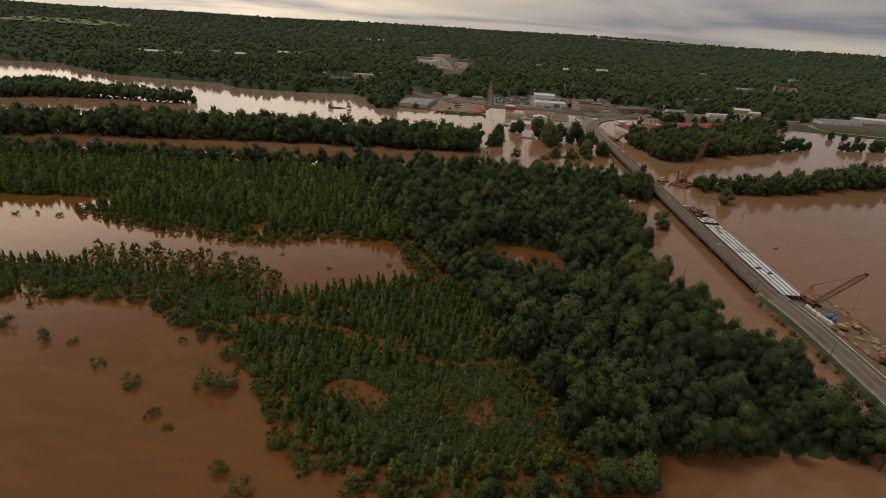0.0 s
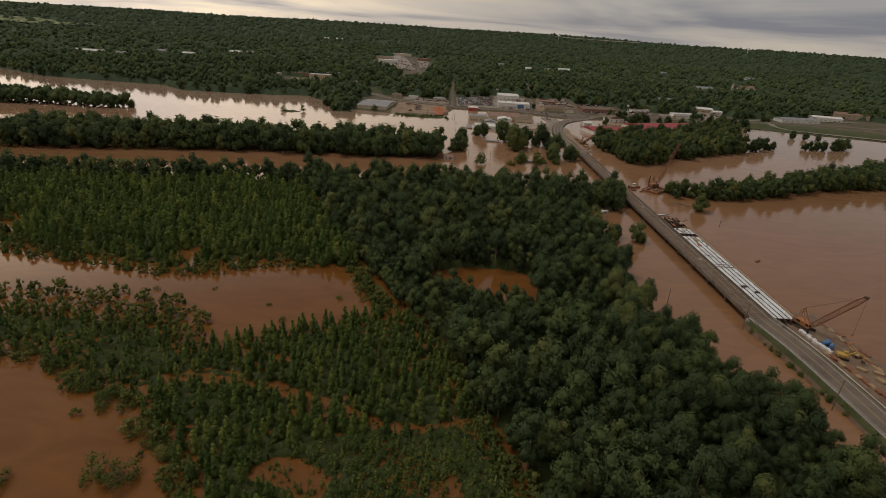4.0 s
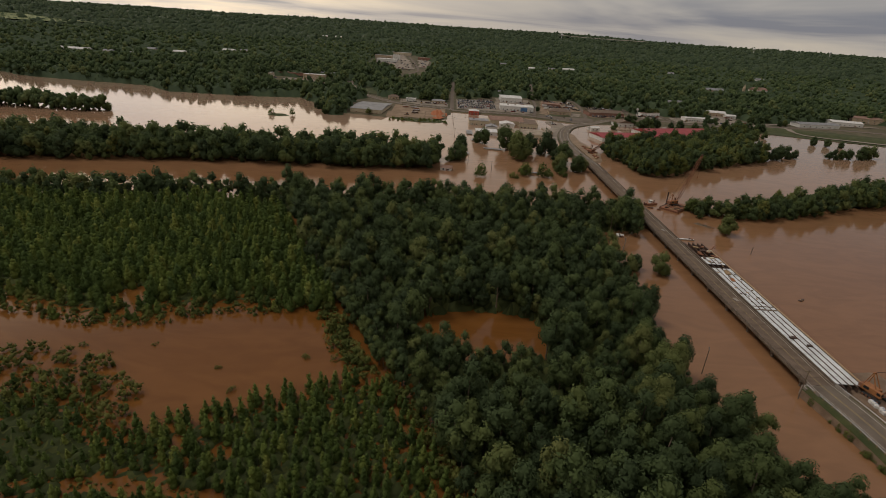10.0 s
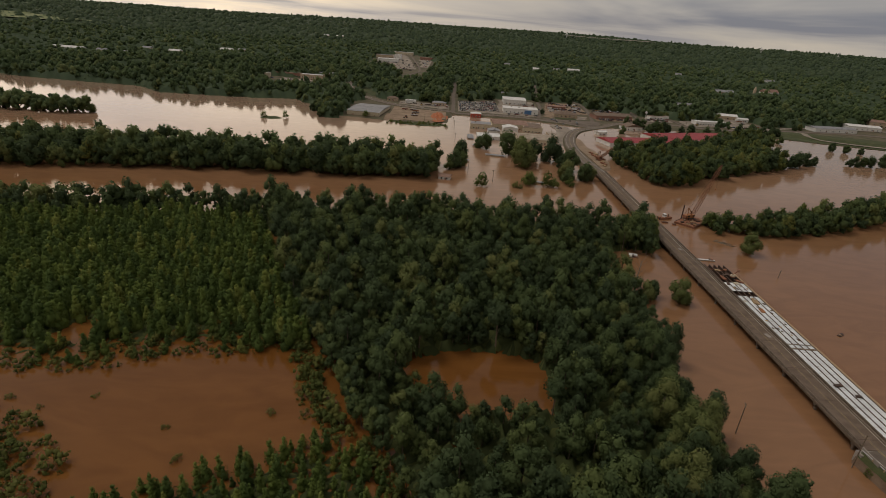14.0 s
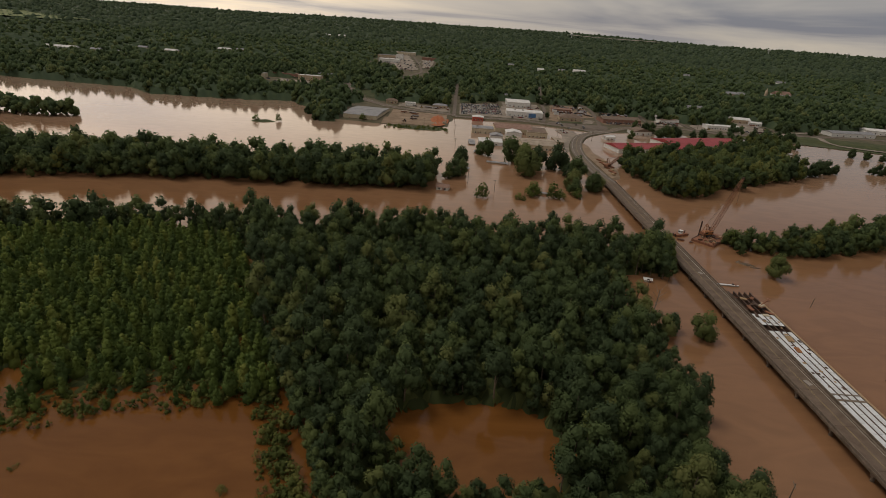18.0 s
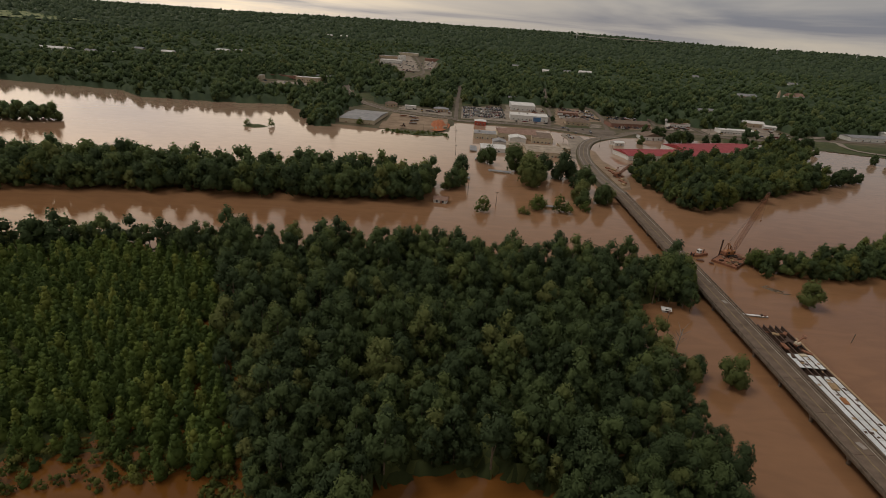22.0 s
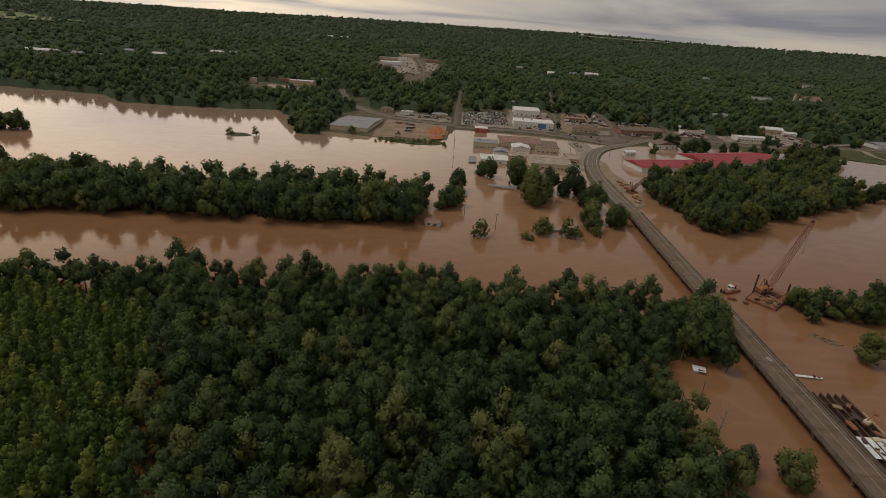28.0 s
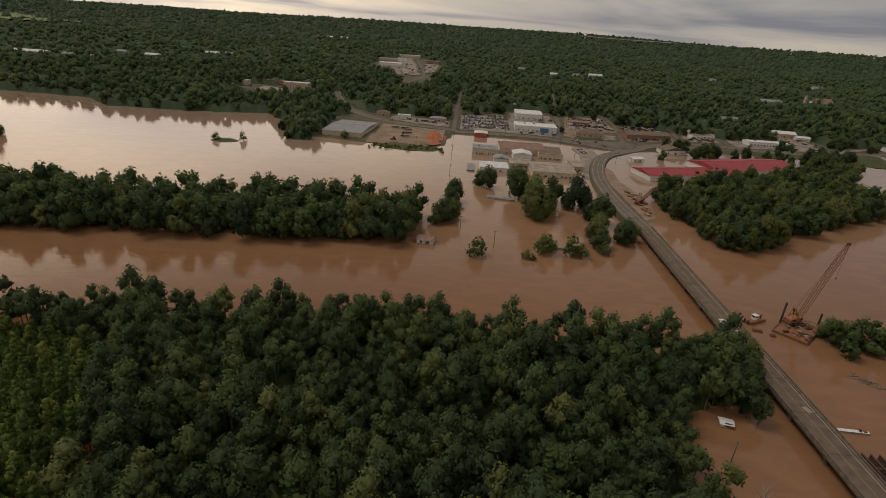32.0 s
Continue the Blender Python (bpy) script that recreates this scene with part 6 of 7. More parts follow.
building("drive_in", "low red and white drive-in restaurant", "restaurant", 277, 798, 28, 9, 3.8, 18, WHITE, ROOF_RUST, "flat", 6, 1, 1)
building("barn", "metal barn with a long pale roof", "barn", 388, 845, 26, 16, 4.6, -8, TAN, ROOF_WHITE, "gable", 3, 1, 1, ridge=2.2)
building("shed", "small white shed near the barn", "shed", 402, 828, 14, 9, 3.8, -8, WHITE, ROOF_WHITE, "gable", 2, 1, 1, ridge=1.4)
building("warehouse", "long low white warehouse behind the levee with a grey roof", "warehouse", 503, 797, 60, 18, 4.6, 8, WHITE, ROOF_GREY, "gable", 6, 1, 2, ridge=1.8)
building("warehouse", "low pale warehouse behind the levee", "warehouse", 560, 822, 40, 18, 5.0, -10, WHITE, ROOF_WHITE, "gable", 6, 1, 2, ridge=1.8)
building("warehouse", "tan and rusty warehouse behind the levee", "warehouse", 612, 850, 50, 24, 7.0, -12, TAN, ROOF_RUST, "gable", 6, 2, 2, ridge=2.2)
building("shed", "pale shed among trees behind the levee", "shed", 590, 880, 26, 12, 4.4, -8, CREAM, ROOF_WHITE, "gable", 3, 1, 1, ridge=1.4)
for x, y, w, d, h, turn, wall, roof, label in ((640, 880, 44, 18, 6, 10, CREAM, ROOF_TAN, "cream shop block with a stained roof behind the levee"), (660, 845, 30, 16, 5, -4, BRICK, ROOF_RUST, "brick shop with a rusty roof behind the levee"),
                                                (690, 905, 50, 20, 8, 6, TAN, ROOF_BROWN, "tan mill building with a dark roof"), (700, 860, 36, 18, 5, 0, WHITE, ROOF_WHITE, "white shop with a pale roof behind the levee"), (630, 930, 30, 14, 6, 0, TAN, ROOF_GREY, "tan house block with a grey roof"),
                                                (725, 930, 40, 18, 7, 8, BRICK, ROOF_TAN, "brick hall with a stained roof"), (600, 905, 22, 12, 5, 0, CREAM, ROOF_RUST, "cream house with a rust-brown roof")):
    building("shop", label, "shop", x, y, w, d, h, turn, wall, roof, "gable", 6, 1, 1, ridge=1.6)
building("hall", "large hall with a grey roof among the trees", "hall", 503, 1106, 34, 24, 7.5, 5, TAN, ROOF_GREY, "gable", 6, 1, 1, ridge=3.0)
church = building("church", "pale brick church with a short steeple among trees", "church", 598, 1126, 30, 16, 9.0, 12, WHITE, ROOF_RUST, "gable", 5, 1, 1, ridge=5.0)
part("steeple", Shape().box(-31, 0, 6.5, 3.6, 3.6, 13, chamfer=0.3).tube((-31, 0, 13), (-31, 0, 18), 2.0, 0.2, 8), TAN, church)
building("school", "tan two-storey school block on the wooded bank", "school", -210, 942, 34, 14, 8.0, -2, TAN, ROOF_WHITE, "flat", 9, 2, 1)
building("school", "low school wing with a brown roof", "school", -252, 968, 44, 18, 5.5, -4, BRICK, ROOF_RUST, "flat", 9, 1, 1)
building("school", "cream school hall on the wooded bank", "school", -288, 942, 22, 14, 6.0, -6, CREAM, ROOF_WHITE, "flat", 4, 1, 1)
building("school", "grey-roofed school hall behind the yard", "school", -205, 985, 36, 16, 6.5, 0, TAN, ROOF_GREY, "gable", 5, 1, 1, ridge=2.0)
building("shop", "white shop on the hill with a pale roof", "shop", -140, 1330, 44, 26, 6.5, 0, WHITE, ROOF_WHITE, "flat", 8, 1, 1)
building("shop", "tall white front of a shop on the hill", "shop", -125, 1400, 16, 14, 11.0, 0, WHITE, ROOF_WHITE, "flat", 3, 2, 1)
building("shop", "tan shop on the hill beside a parking lot", "shop", -160, 1430, 40, 22, 6.0, 4, TAN, ROOF_GREY, "flat", 8, 1, 1)
building("shop", "brick shop on the hill beside the street", "shop", -58, 1440, 34, 20, 6.0, -4, BRICK, ROOF_RUST, "flat", 6, 1, 1)
building("shop", "long pale shop at the top of the hill street", "shop", -130, 1540, 60, 20, 6.5, 0, CREAM, ROOF_WHITE, "flat", 9, 1, 1)
building("house", "small brown-roofed house by the highway", "house", -68, 787, 14, 9, 3.4, 4, TAN, ROOF_BROWN, "hip", 3, 1, 1, ridge=2.4)
building("kiosk", "pale filling station by the highway", "filling station", -44, 776, 13, 8, 4.0, 2, WHITE, ROOF_WHITE, "flat", 3, 1, 1)
building("canopy_shop", "dark-roofed shop by the highway", "shop", -8, 777, 17, 9, 3.6, -2, TAN, ROOF_GREY, "hip", 4, 1, 1, ridge=1.8)
building("house", "pale yellow two-storey house on a green slope", "house", 27, 944, 12, 10, 6.0, -8, CREAM, ROOF_WHITE, "front", 3, 2, 1, ridge=3.2)
building("house", "white house with a blue porch among trees", "house", 50, 912, 13, 8, 5.0, 0, WHITE, ROOF_WHITE, "flat", 4, 2, 1)
building("house", "grey-roofed cream house among trees", "house", 86, 906, 12, 9, 4.4, 8, CREAM, ROOF_GREY, "gable", 3, 1, 1, ridge=2.6)
building("flooded_house", "flooded white cottage up to its eaves at the wooded strip", "house", 6.5, 452.5, 8.0, 6.0, 2.6, -8, WHITE, ROOF_RUST, "gable", 2, 1, 1, z=F, ridge=1.5)
building("hut", "small white hut flooded to its walls beside the wood", "hut", 102.3, 335.5, 3.0, 2.4, 1.7, -12, WHITE, ROOF_WHITE, "gable", 1, 1, 1, z=F, ridge=0.5)
for x, y, w, d, label, wall in ((-646, 1030, 52, 12, "long pale shed far off among trees", WHITE), (-592, 1035, 16, 9, "pale house far off among trees", CREAM), (-548, 1030, 18, 10, "white house among distant trees", WHITE),
                                (-505, 1112, 22, 10, "tan house among distant trees", TAN), (-562, 1122, 16, 9, "cream house among distant trees", CREAM), (-452, 1215, 24, 10, "white house on the wooded slope", WHITE),
                                (-425, 1230, 18, 10, "tan house on the wooded slope", TAN), (-400, 1925, 60, 24, "red-brown building far up the wooded hill", BRICK), (-372, 1936, 40, 18, "tan building far up the wooded hill", TAN),
                                (190, 1312, 20, 9, "white house on the wooded hill", WHITE), (235, 1330, 14, 8, "pale house on the wooded hill", CREAM), (276, 1345, 26, 10, "white long house on the wooded hill", WHITE),
                                (128, 1382, 16, 9, "pale cottage on the wooded hill", CREAM), (530, 1395, 16, 9, "white cottage among distant trees", WHITE), (340, 900, 12, 8, "white house by the town trees", WHITE), (362, 905, 11, 8, "cream house by the town trees", CREAM),
                                (715, 1340, 18, 9, "pale house far up the slope", WHITE), (440, 905, 14, 9, "white house half hidden by trees", WHITE), (468, 900, 12, 8, "pale cottage half hidden by trees", CREAM)):
    building("house", label, "house", x, y, w, d, 7.5, 0, wall, ROOF_GREY if w < 20 else ROOF_WHITE, "gable", 4, 1, 1, z=gz(x, y) + (1.5 if y > 1000 else 0.0), ridge=2.5)

# sunken and floating bits in the flooded lots
for x, y, w, d, turn in ((28, 604, 6, 20, 0), (47, 532, 17, 5.0, -10), (21, 508, 7, 5.0, -8), (73, 457, 8, 2.6, -6), (33, 566, 8, 6, -6)):
    ob = thing("boat_shed_roof", "grey metal roof of a drowned shed just above the water", "shed roof", pose(x, y, F, 0, 0, turn))
    part("wall", Shape().box(0, 0, 0.8, w * 0.92, d * 0.9, 1.6), TAN, ob)
    part("roof", Shape().add([(-w / 2, -d / 2, 1.6), (w / 2, -d / 2, 1.6), (w / 2, d / 2, 1.6), (-w / 2, d / 2, 1.6), (-w / 2, 0, 2.1), (w / 2, 0, 2.1)], [(3, 2, 1, 0), (0, 1, 5, 4), (2, 3, 4, 5), (1, 2, 5), (3, 0, 4)]), ROOF_GREY, ob)

# tall roadside sign, water towers
sg = thing("pole_sign", "tall roadside pole sign with a round white head", "sign", pose(250, 767, gz(250, 767)))
part("pole", Shape().tube((0, 0, 0), (0, 0, 11), 0.35, sides=10), WHITE, sg)
part("head", Shape().tube((0, -0.4, 11.8), (0, 0.4, 11.8), 1.5, sides=18), WHITE, sg)
for x, y, top2 in ((1775, 3379, 26), (690, 3620, 30), (2290, 3480, 26)):
    wt = thing("water_tower", "white water tower above the distant woods", "water tower", pose(x, y, gz(x, y)))
    part("stem", Shape().tube((0, 0, 0), (0, 0, top2 - 4), 3.2, 2.2, 12), WHITE, wt)
    tank = bmesh.new()
    bmesh.ops.create_uvsphere(tank, u_segments=20, v_segments=12, radius=9.0, matrix=Matrix.Translation((0, 0, top2)) @ Matrix.Diagonal((1, 1, 0.8, 1)))
    me = bpy.data.meshes.new("tank")
    tank.to_mesh(me)
    tank.free()
    me.materials.append(WHITE)
    part("tank", me, WHITE, wt)

# ---------------------------------------------------------------- cars
def make_car(x, y, z, turn, label, pickup=False):
    ob = thing("pickup" if pickup else "car", label, "pickup truck" if pickup else "car", pose(x, y, z, 0, 0, turn))
    s = Shape()
    prof = [(-2.3, 0.35), (2.3, 0.35), (2.35, 0.8), (1.2, 0.95), (-2.3, 0.95)]
    s.add([(a, -0.88, b3) for a, b3 in prof] + [(a, 0.88, b3) for a, b3 in prof], [tuple(range(5)), tuple(reversed(range(5, 10)))] + [((i + 1) % 5, i, 5 + i, 5 + (i + 1) % 5) for i in range(5)])
    s.box(-0.15 if pickup else -0.45, 0, 1.51, 1.1 if pickup else 1.6, 1.42, 0.05)
    part("body", s, CARPAINT, ob)
    c = [(1.1, 0.95), (0.4, 1.48), (-0.7 if pickup else -1.3, 1.5), (-0.9 if pickup else -2.0, 0.95)]
    part("cabin", Shape().add([(a, -0.76, b3) for a, b3 in c] + [(a, 0.76, b3) for a, b3 in c], [(0, 1, 2, 3), (7, 6, 5, 4)] + [((i + 1) % 4, i, 4 + i, 4 + (i + 1) % 4) for i in range(4)]), GLASS, ob)
    for a in (-1.4, 1.4):
        for b3 in (-0.8, 0.8):
            part("wheel", Shape().tube((a, b3 - 0.12, 0.33), (a, b3 + 0.12, 0.33), 0.33, sides=10), DARK, ob)
    return ob


white_car = make_car(123.4, 388.0, 3.51, 88, "white pickup driving on the bridge", True)
for ch in white_car.children:
    if ch.name.startswith(("body", "roof")):
        ch.data.materials[0] = WHITE
car_a = make_car(24.4, 752, gz(24.4, 752) + 0.4, 80, "parked car in the waterfront car lot")
car_a["group"] = "cars in the car lot"
lot_rng = random.Random(3)
for row in range(10):
    for k in range(17):
        x, y = 18.5 + 2.95 * k, 752 + 8.8 * row + (3.0 if row % 2 else 0.0)
        if lot_rng.random() < 0.9 and not (row == 0 and k == 2) and inside([(16, 750), (68, 758), (68, 840), (16, 826)], np.array(x), np.array(y)):
            copy_thing(car_a, pose(x + 0.9 * lot_rng.random(), y + lot_rng.uniform(-1.2, 1.2), gz(x, y) + 0.4, 0, 0, 80 + 180 * lot_rng.randint(0, 1) + lot_rng.uniform(-14, 14)))
for poly, count, h in (([(132, 785), (182, 795), (182, 864), (142, 860)], 58, 0.4), ([(94, 782), (118, 780), (122, 800), (96, 800)], 8, 0.4), ([(192, 800), (236, 806), (230, 832), (196, 830)], 30, 0.4), ([(74, 748), (112, 745), (114, 752), (76, 755)], 8, 0.4), ([(124, 688), (137, 680), (138, 700), (128, 706)], 5, 0.5), ([(-150, 1290), (-95, 1130), (-65, 1150), (-70, 1370), (-120, 1380)], 60, 1.1), ([(188, 752), (236, 760), (236, 768), (190, 761)], 16, 0.4),
                       ([(318, 762), (398, 768), (398, 775), (360, 772)], 9, 0.4), ([(258, 776), (288, 780), (288, 790), (258, 788)], 7, 0.4), ([(-58, 1240), (-46, 1265), (-50, 1410), (-72, 1420)], 20, 1.1), ([(-60, 772), (0, 762), (0, 768), (-58, 780)], 4, 0.4), ([(130, 706), (165, 716), (160, 735), (124, 735)], 7, 0.4), ([(-270, 898), (-182, 896), (-182, 925), (-270, 930)], 10, 0.7)):
    made = 0
    while made < count:
        x, y = lot_rng.uniform(min(p[0] for p in poly), max(p[0] for p in poly)), lot_rng.uniform(min(p[1] for p in poly), max(p[1] for p in poly))
        if inside(poly, np.array(x), np.array(y)):
            c = copy_thing(car_a, pose(x, y, max(gz(x, y), 0) + h, 0, 0, lot_rng.choice((0, 85, 180, 265)) + lot_rng.uniform(-8, 8)))
            c["label"], c["group"] = "parked car on a pale town lot", "cars parked about the town"
            made += 1

# trailers, crates and machines about the lots
def make_trailer(x, y, z, turn, mat, label, long=6.0, high=2.4):
    ob = thing("trailer", label, "trailer", pose(x, y, z, 0, 0, turn))
    part("body", Shape().box(0, 0, 0.7 + high / 2, long, 2.3, high, chamfer=0.08), mat, ob)
    part("roof", Shape().box(0, 0, 0.75 + high, long + 0.1, 2.4, 0.08), ROOF_GREY, ob)
    part("drawbar", Shape().beam((long / 2, 0, 0.6), (long / 2 + 1.2, 0, 0.5), 0.12, 0.12), STEEL_DARK, ob)
    for s in (-1, 1):
        part("wheel", Shape().tube((-0.6, s * 1.0 - 0.12, 0.38), (-0.6, s * 1.0 + 0.12, 0.38), 0.38, sides=10), DARK, ob)
    return ob


def make_loader(x, y, z, turn, mat, label):
    ob = thing("loader", label, "tractor", pose(x, y, z, 0, 0, turn))
    part("body", Shape().box(-0.4, 0, 1.2, 3.0, 1.4, 0.9, chamfer=0.12), mat, ob)
    part("cab", Shape().box(-0.3, 0, 2.2, 1.3, 1.3, 1.2, chamfer=0.1), GLASS, ob)
    part("bucket", Shape().prism([(1.9, -1.1), (2.7, -1.1), (2.7, 1.1), (1.9, 1.1)], 0.3, 1.0), STEEL_DARK, ob)
    for a, r in ((-1.3, 0.75), (1.0, 0.55)):
        for s in (-1, 1):
            part("wheel", Shape().tube((a, s * 0.95 - 0.2, r), (a, s * 0.95 + 0.2, r), r, sides=12), DARK, ob)
    return ob


yard_rng = random.Random(12)
samples = [make_trailer(136.5, 792, gz(136.5, 792) + 0.3, 10, WHITE, "white box trailer parked on a bare lot"), make_trailer(150, 838, gz(150, 838) + 0.3, 95, STEEL_DARK, "dark flatbed trailer loaded with goods", 7.5, 1.0),
           make_trailer(197, 764, gz(197, 764) + 0.3, 12, RUST, "rusty low trailer beside a brown building", 7.0, 1.2), make_loader(168, 800, gz(168, 800) + 0.3, 40, RUST, "rust-red tractor parked on a bare lot"),
           make_loader(176, 842, gz(176, 842) + 0.3, 120, YELLOW, "yellow loader parked on a bare lot")]
for ob in samples:
    ob["group"] = "yard machines about the town"
for poly, count in (([(134, 784), (182, 794), (182, 864), (142, 860)], 34), ([(188, 762), (238, 766), (232, 828), (196, 820)], 24), ([(74, 782), (120, 788), (121, 858), (74, 856)], 10), ([(256, 772), (288, 778), (288, 800), (258, 798)], 6), ([(-54, 768), (2, 756), (2, 774), (-54, 786)], 6),
                    ([(-52, 672), (-16, 676), (-18, 728), (-50, 736)], 7), ([(304, 764), (398, 770), (398, 840), (368, 806)], 8)):
    made = 0
    while made < count:
        x, y = yard_rng.uniform(min(p[0] for p in poly), max(p[0] for p in poly)), yard_rng.uniform(min(p[1] for p in poly), max(p[1] for p in poly))
        if inside(poly, np.array(x), np.array(y)):
            copy_thing(samples[yard_rng.choice((0, 1, 1, 2, 2, 3, 4))], pose(x, y, gz(x, y) + 0.35, 0, 0, yard_rng.choice((5, 95, 185, 275)) + yard_rng.uniform(-10, 10)))
            made += 1

# ---------------------------------------------------------------- trees and bushes that stand alone
LONE = [(39, 556, TOWN, 1.15), (34, 560, TOWN, 0.8), (59, 538, TOWN, 1.6), (68, 532, TOWN, 1.35), (78, 530, TOWN, 1.3), (65.5, 501, TOWN, 1.75), (72, 512, TOWN, 1.3), (91, 524, TOWN, 1.65), (99, 528, TOWN, 0.9),
        (103, 498, TOWN, 1.35), (98, 504, TOWN, 0.9), (95, 476, TOWN, 1.05), (94, 462, TOWN, 0.9), (95, 455, BUSHY, 1.5), (108, 471, TOWN, 1.1), (113, 476, TOWN, 0.8), (32, 441, BUSHY, 2.1), (55, 442, BUSHY, 1.1), (58, 441, BUSHY, 0.8), (64.8, 449, BUSHY, 2.3), (66, 455, BUSHY, 1.8),
        (78.5, 451, BUSHY, 2.2), (82, 449, BUSHY, 1.6), (18, 519, TOWN, 1.1), (17, 513, TOWN, 0.8), (13, 483, TOWN, 1.1), (18, 488, TOWN, 0.9), (9, 478, TOWN, 0.7),
        (107.6, 289.5, TOWN, 0.88), 
        (240, 704, TOWN, 1.1), (250, 710, TOWN, 1.05), (246, 700, TOWN, 0.95), (258, 712, TOWN, 0.8), (232, 700, TOWN, 0.8), (392, 735, TOWN, 0.9), (400, 738, TOWN, 0.8), (386, 728, TOWN, 0.85), (366, 735, TOWN, 1.0), (372, 742, TOWN, 0.9), (122, 770, TOWN, 0.5), (64, 858, TOWN, 0.8), (57, 866, TOWN, 0.9),
        
        (167.5, 349.5, TOWN, 0.92), (-333, 594, TOWN, 1.2), (-114, 660, TOWN, 0.75), (-130, 668, TOWN, 0.9), (-146, 690, TOWN, 0.7), (-122, 676, TOWN, 0.7), (-136, 700, TOWN, 0.75), (-84, 672, BUSHY, 1.5), (-181, 632, BUSHY, 1.4), (-160, 636, BUSHY, 1.6),
        (198, 684, TOWN, 0.7), (352, 688, TOWN, 1.0), (340, 672, TOWN, 0.95), (376, 690, TOWN, 0.7), (420, 668, TOWN, 0.75), (432, 662, TOWN, 0.7), (446, 660, TOWN, 0.6),
        (60, 690, TOWN, 0.4), (111, 118, TOWN, 1.0), (104, 348, TOWN, 0.8), (113, 352, TOWN, 1.1), (108, 362, TOWN, 1.1), (117, 364, TOWN, 1.0), (38, 96, TOWN, 0.75), (46, 98, TOWN, 0.8), (30, 94, TOWN, 0.6), (22, 92, TOWN, 0.5), (10, 90, TOWN, 0.45),
        (92, 288, TOWN, 0.75), (97, 293, TOWN, 0.6), (166, 386, TOWN, 0.75), (163, 390, TOWN, 0.7),
        (323, 570, TOWN, 1.1), (316, 566, TOWN, 0.95), (337, 580, TOWN, 1.0), (347, 584, TOWN, 0.7), (388, 594, TOWN, 0.6), (394, 594, TOWN, 0.8), (403, 597, TOWN, 0.75), (409, 597, TOWN, 0.85), (425, 600, TOWN, 1.0), (434, 606, TOWN, 1.0), (444, 611, TOWN, 1.05)]
x, y = scatter([(-150, 712), (-130, 654), (-108, 662), (-111, 712), (-136, 728)], 7.0, 62)
k = np.random.default_rng(77)
tx, ty, ts = [], [], []
for bx, by, bw, bd, count in ((16, 836, 50, 30, 9), (124, 862, 62, 26, 10), (190, 828, 46, 16, 7), (256, 800, 40, 20, 10), (306, 798, 54, 24, 12), (372, 850, 40, 14, 6), (-52, 790, 58, 12, 8), (206, 722, 30, 10, 3), (270, 706, 70, 14, 6), (-172, 1165, 50, 60, 6), (408, 780, 60, 30, 9), (560, 840, 170, 100, 40)):
    tx += [bx + bw * k.uniform() for _ in range(count)]
    ty += [by + bd * k.uniform() for _ in range(count)]
    ts += [k.uniform(0.45, 0.95) for _ in range(count)]
tx, ty = np.array(tx), np.array(ty)
grove("town_trees", TOWN, tx, ty, ground_z(tx, ty), np.array(ts), 78, "green trees between the lots of the town", "trees", trunks=True)
LONE += [(200 + 90 * k.uniform(), 600 + 26 * k.uniform(), TOWN, k.uniform(0.5, 0.9)) for _ in range(10)]
LONE += [(px, py, TOWN, (1.0 if px > 0 else 0.55) + 0.3 * ((7 * k) % 5) / 5) for k, (px, py) in enumerate(zip(x, y))]
LONE += [(116, 352, WILLOW, 0.95), (119, 360, WILLOW, 1.0), (112, 345, WILLOW, 0.8), (120, 368, WILLOW, 0.9), (158, 498, WILLOW, 0.8), (163, 478, WILLOW, 0.75), (150, 536, WILLOW, 0.85), (163, 386, WILLOW, 0.7), (176, 476, WILLOW, 0.9), (222, 508, WILLOW, 0.9), (262, 533, WILLOW, 0.85), (200, 490, WILLOW, 0.8)]
for i, (x, y, kinds, sc) in enumerate(LONE):
    bushy = kinds is BUSHY
    zb = gz(x, y) if not (-190 < x < -155 and 625 < y < 645) else -0.2
    plant("bush" if bushy else "tree", kinds[i % 3], x, y, zb, sc, 1.7 * i, "round green bush standing in the flood" if bushy else ("full green tree standing alone at the flood" if y < 705 else "full green tree in the town above the flood"), "bush" if bushy else "tree", "bushes in the flood" if bushy else "lone trees in the flood")

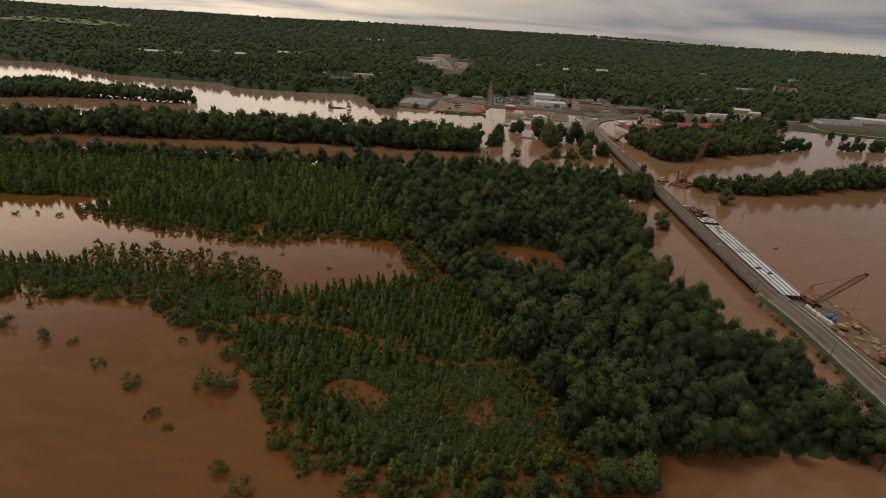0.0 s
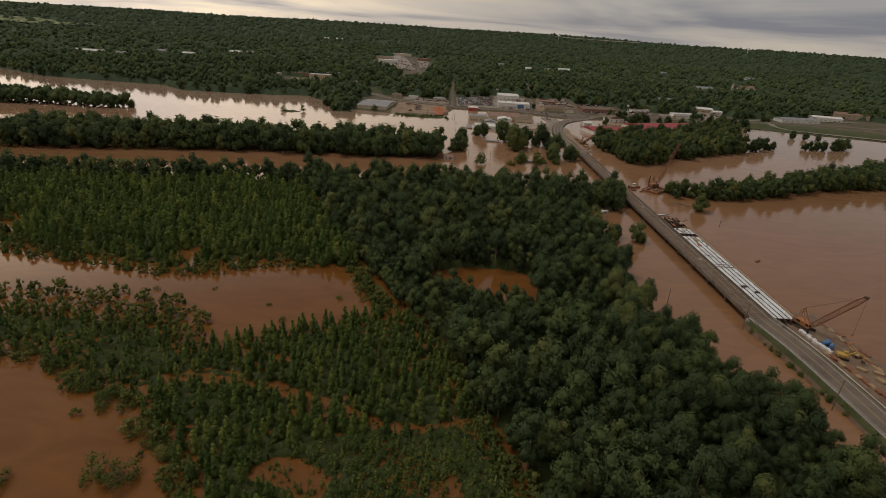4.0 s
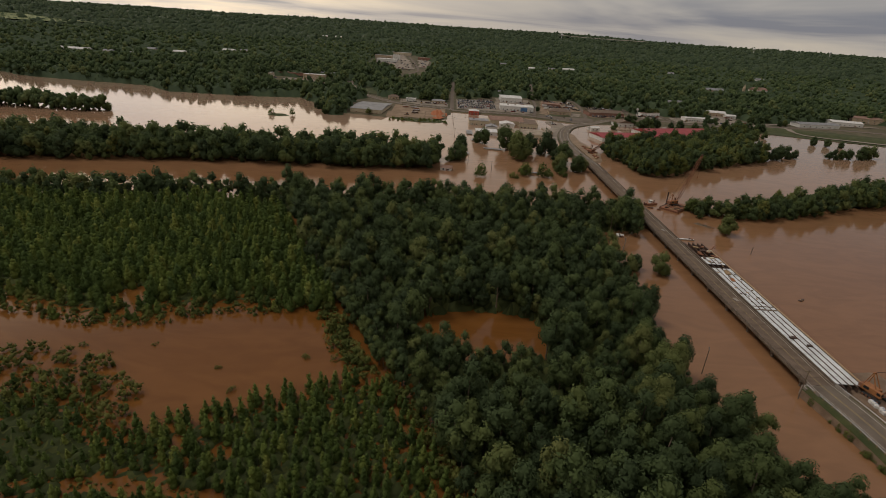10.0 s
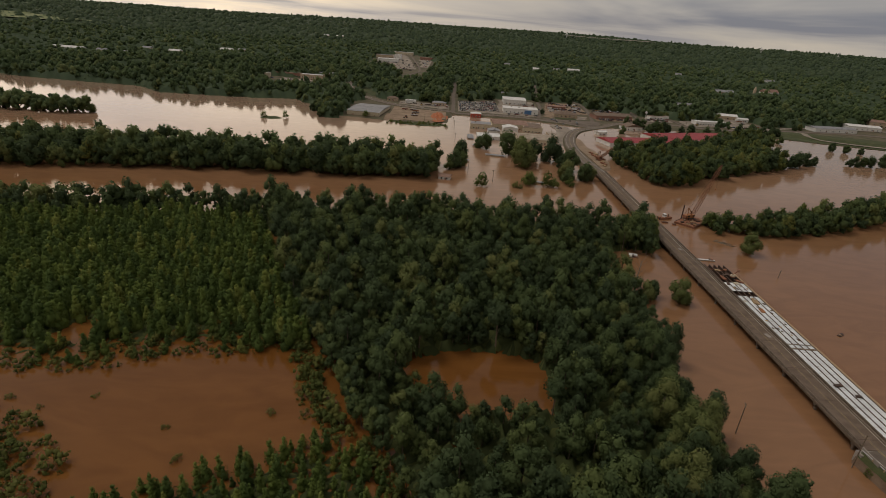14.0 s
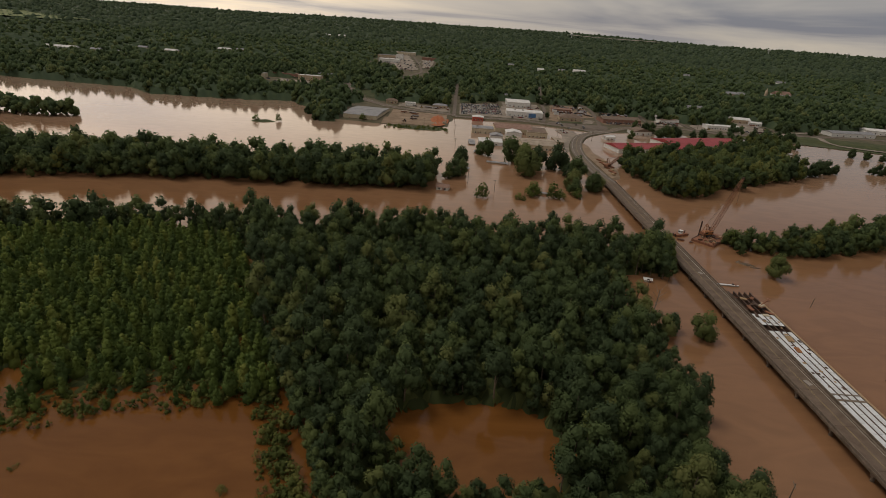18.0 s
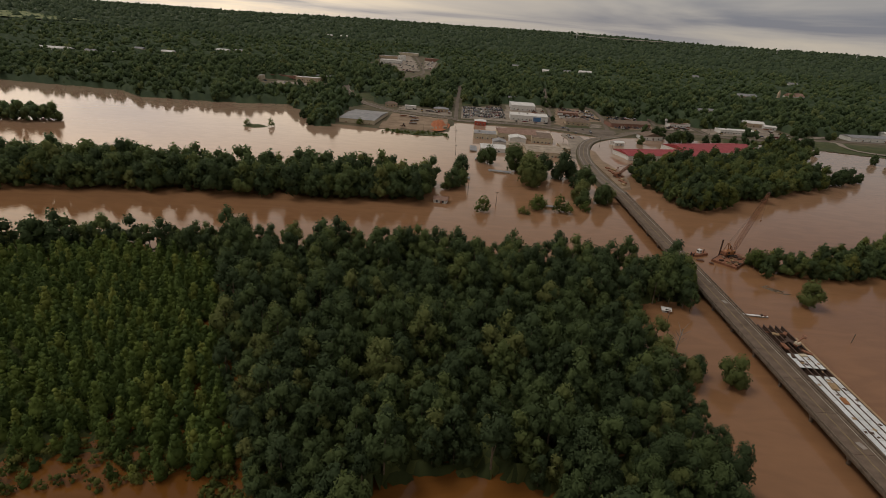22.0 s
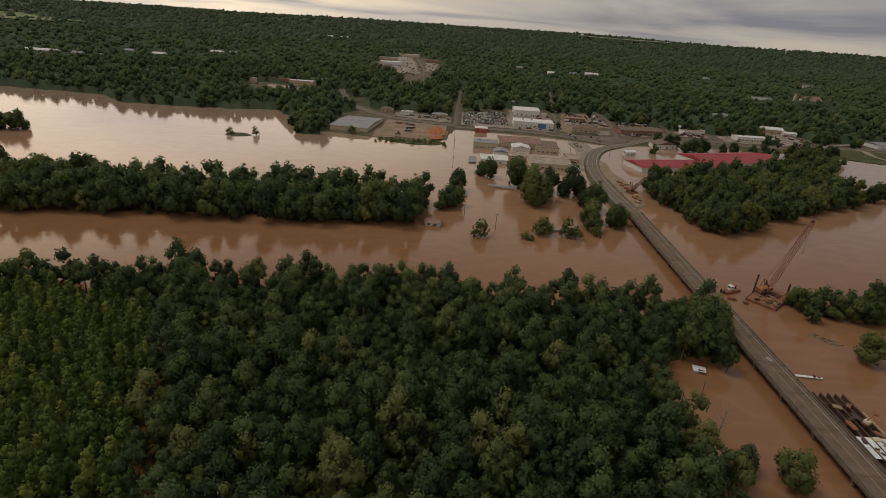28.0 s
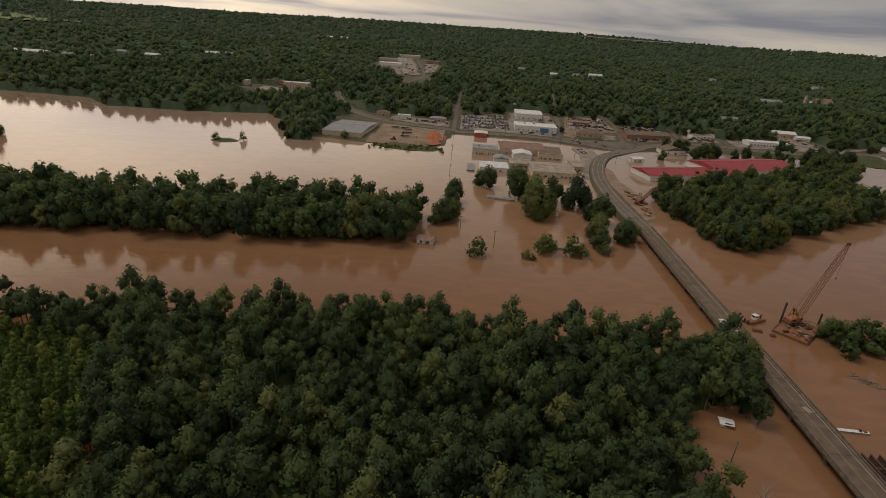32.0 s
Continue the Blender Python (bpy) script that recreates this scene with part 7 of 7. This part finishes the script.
for i, (x, y, sc) in enumerate(((2, 86, 0.4), (8, 88, 0.5), (13, 85, 0.45), (18, 88, 0.55), (23, 86, 0.5), (27, 89, 0.6), (-6, 84, 0.35), (-14, 86, 0.4), (33, 84, 0.55), (-22, 88, 0.35))):
    plant("tree", WILLOW[i % 3], x, y, FLOOD, sc, 1.3 * i, "pale olive young tree standing in the flood", "tree", "young trees at the flooded edge")
for i, (x, y) in enumerate(((-10, 82), (-2, 82), (4, 81), (11, 82), (40, 84), (-18, 83))):
    snag = thing("dead_bush", "bare grey stems of a drowned bush", "bush", pose(x, y, FLOOD), "bare bushes at the flooded edge")
    for k in range(7):
        a = 0.9 * k + i
        part("stem", Shape().tube((0, 0, 0), (1.3 * math.cos(a), 1.3 * math.sin(a), 3.4 + 0.9 * math.sin(2 * a)), 0.07, 0.02, 4), BARK, snag)
dead = thing("dead_tree", "bare grey dead tree rising out of the wood", "tree", pose(92, 300, FLOOD))
part("trunk", Shape().tube((0, 0, 0), (0.6, 0.2, 13.5), 0.3, 0.08, 7), CONCRETE, dead)
for k in range(9):
    a, h = 2.4 * k, 7.5 + 0.7 * k
    part("limb", Shape().tube((0.04 * h, 0.015 * h, h), (0.04 * h + 2.6 * math.cos(a), 0.015 * h + 2.6 * math.sin(a), h + 3.0), 0.09, 0.02, 5), CONCRETE, dead)
SHRUBS = [(-151, 137, 1.1), (-133, 132, 0.9), (-123, 132, 0.6), (-108, 122, 0.8), (-93, 115, 1.0), (-80, 104, 0.7), (-74, 100, 0.5), (-72, 118, 1.5), (-67, 117, 1.4), (-44, 98, 0.9), (-54, 88, 0.9), (-47, 83, 1.1), (-228, 230, 0.6), (-219, 233, 0.5), (-207, 233, 0.6),
          (-31, 226, 0.6), (-30, 218, 0.7), (-52, 190, 0.5), (-60, 200, 0.4), (-95, 204, 0.4), (-84, 210, 0.4), (-105, 207, 0.45), (-35, 208, 0.5), (-26, 208, 0.6), (-130, 160, 1.2), (-112, 158, 1.1), (-96, 150, 1.0), (-150, 160, 1.0)]
for i, (x, y, sc) in enumerate(SHRUBS):
    sh = plant("bush", THIN_BUSH[i % 4], x, y, FLOOD - 0.2, sc * 1.1, 2.1 * i, "thin olive bush drowned to its crown in brown water", "bush", "drowned bushes of the plantation")
    stick = Shape()
    for k in range(6):
        a = 1.05 * k + i
        stick.tube((0, 0, 0.2), (1.9 * math.cos(a), 1.9 * math.sin(a), 4.2 + 0.5 * math.sin(3 * a)), 0.05, 0.015, 4)
    part("bare_stems", stick, BARK, sh, "bare thin stems")
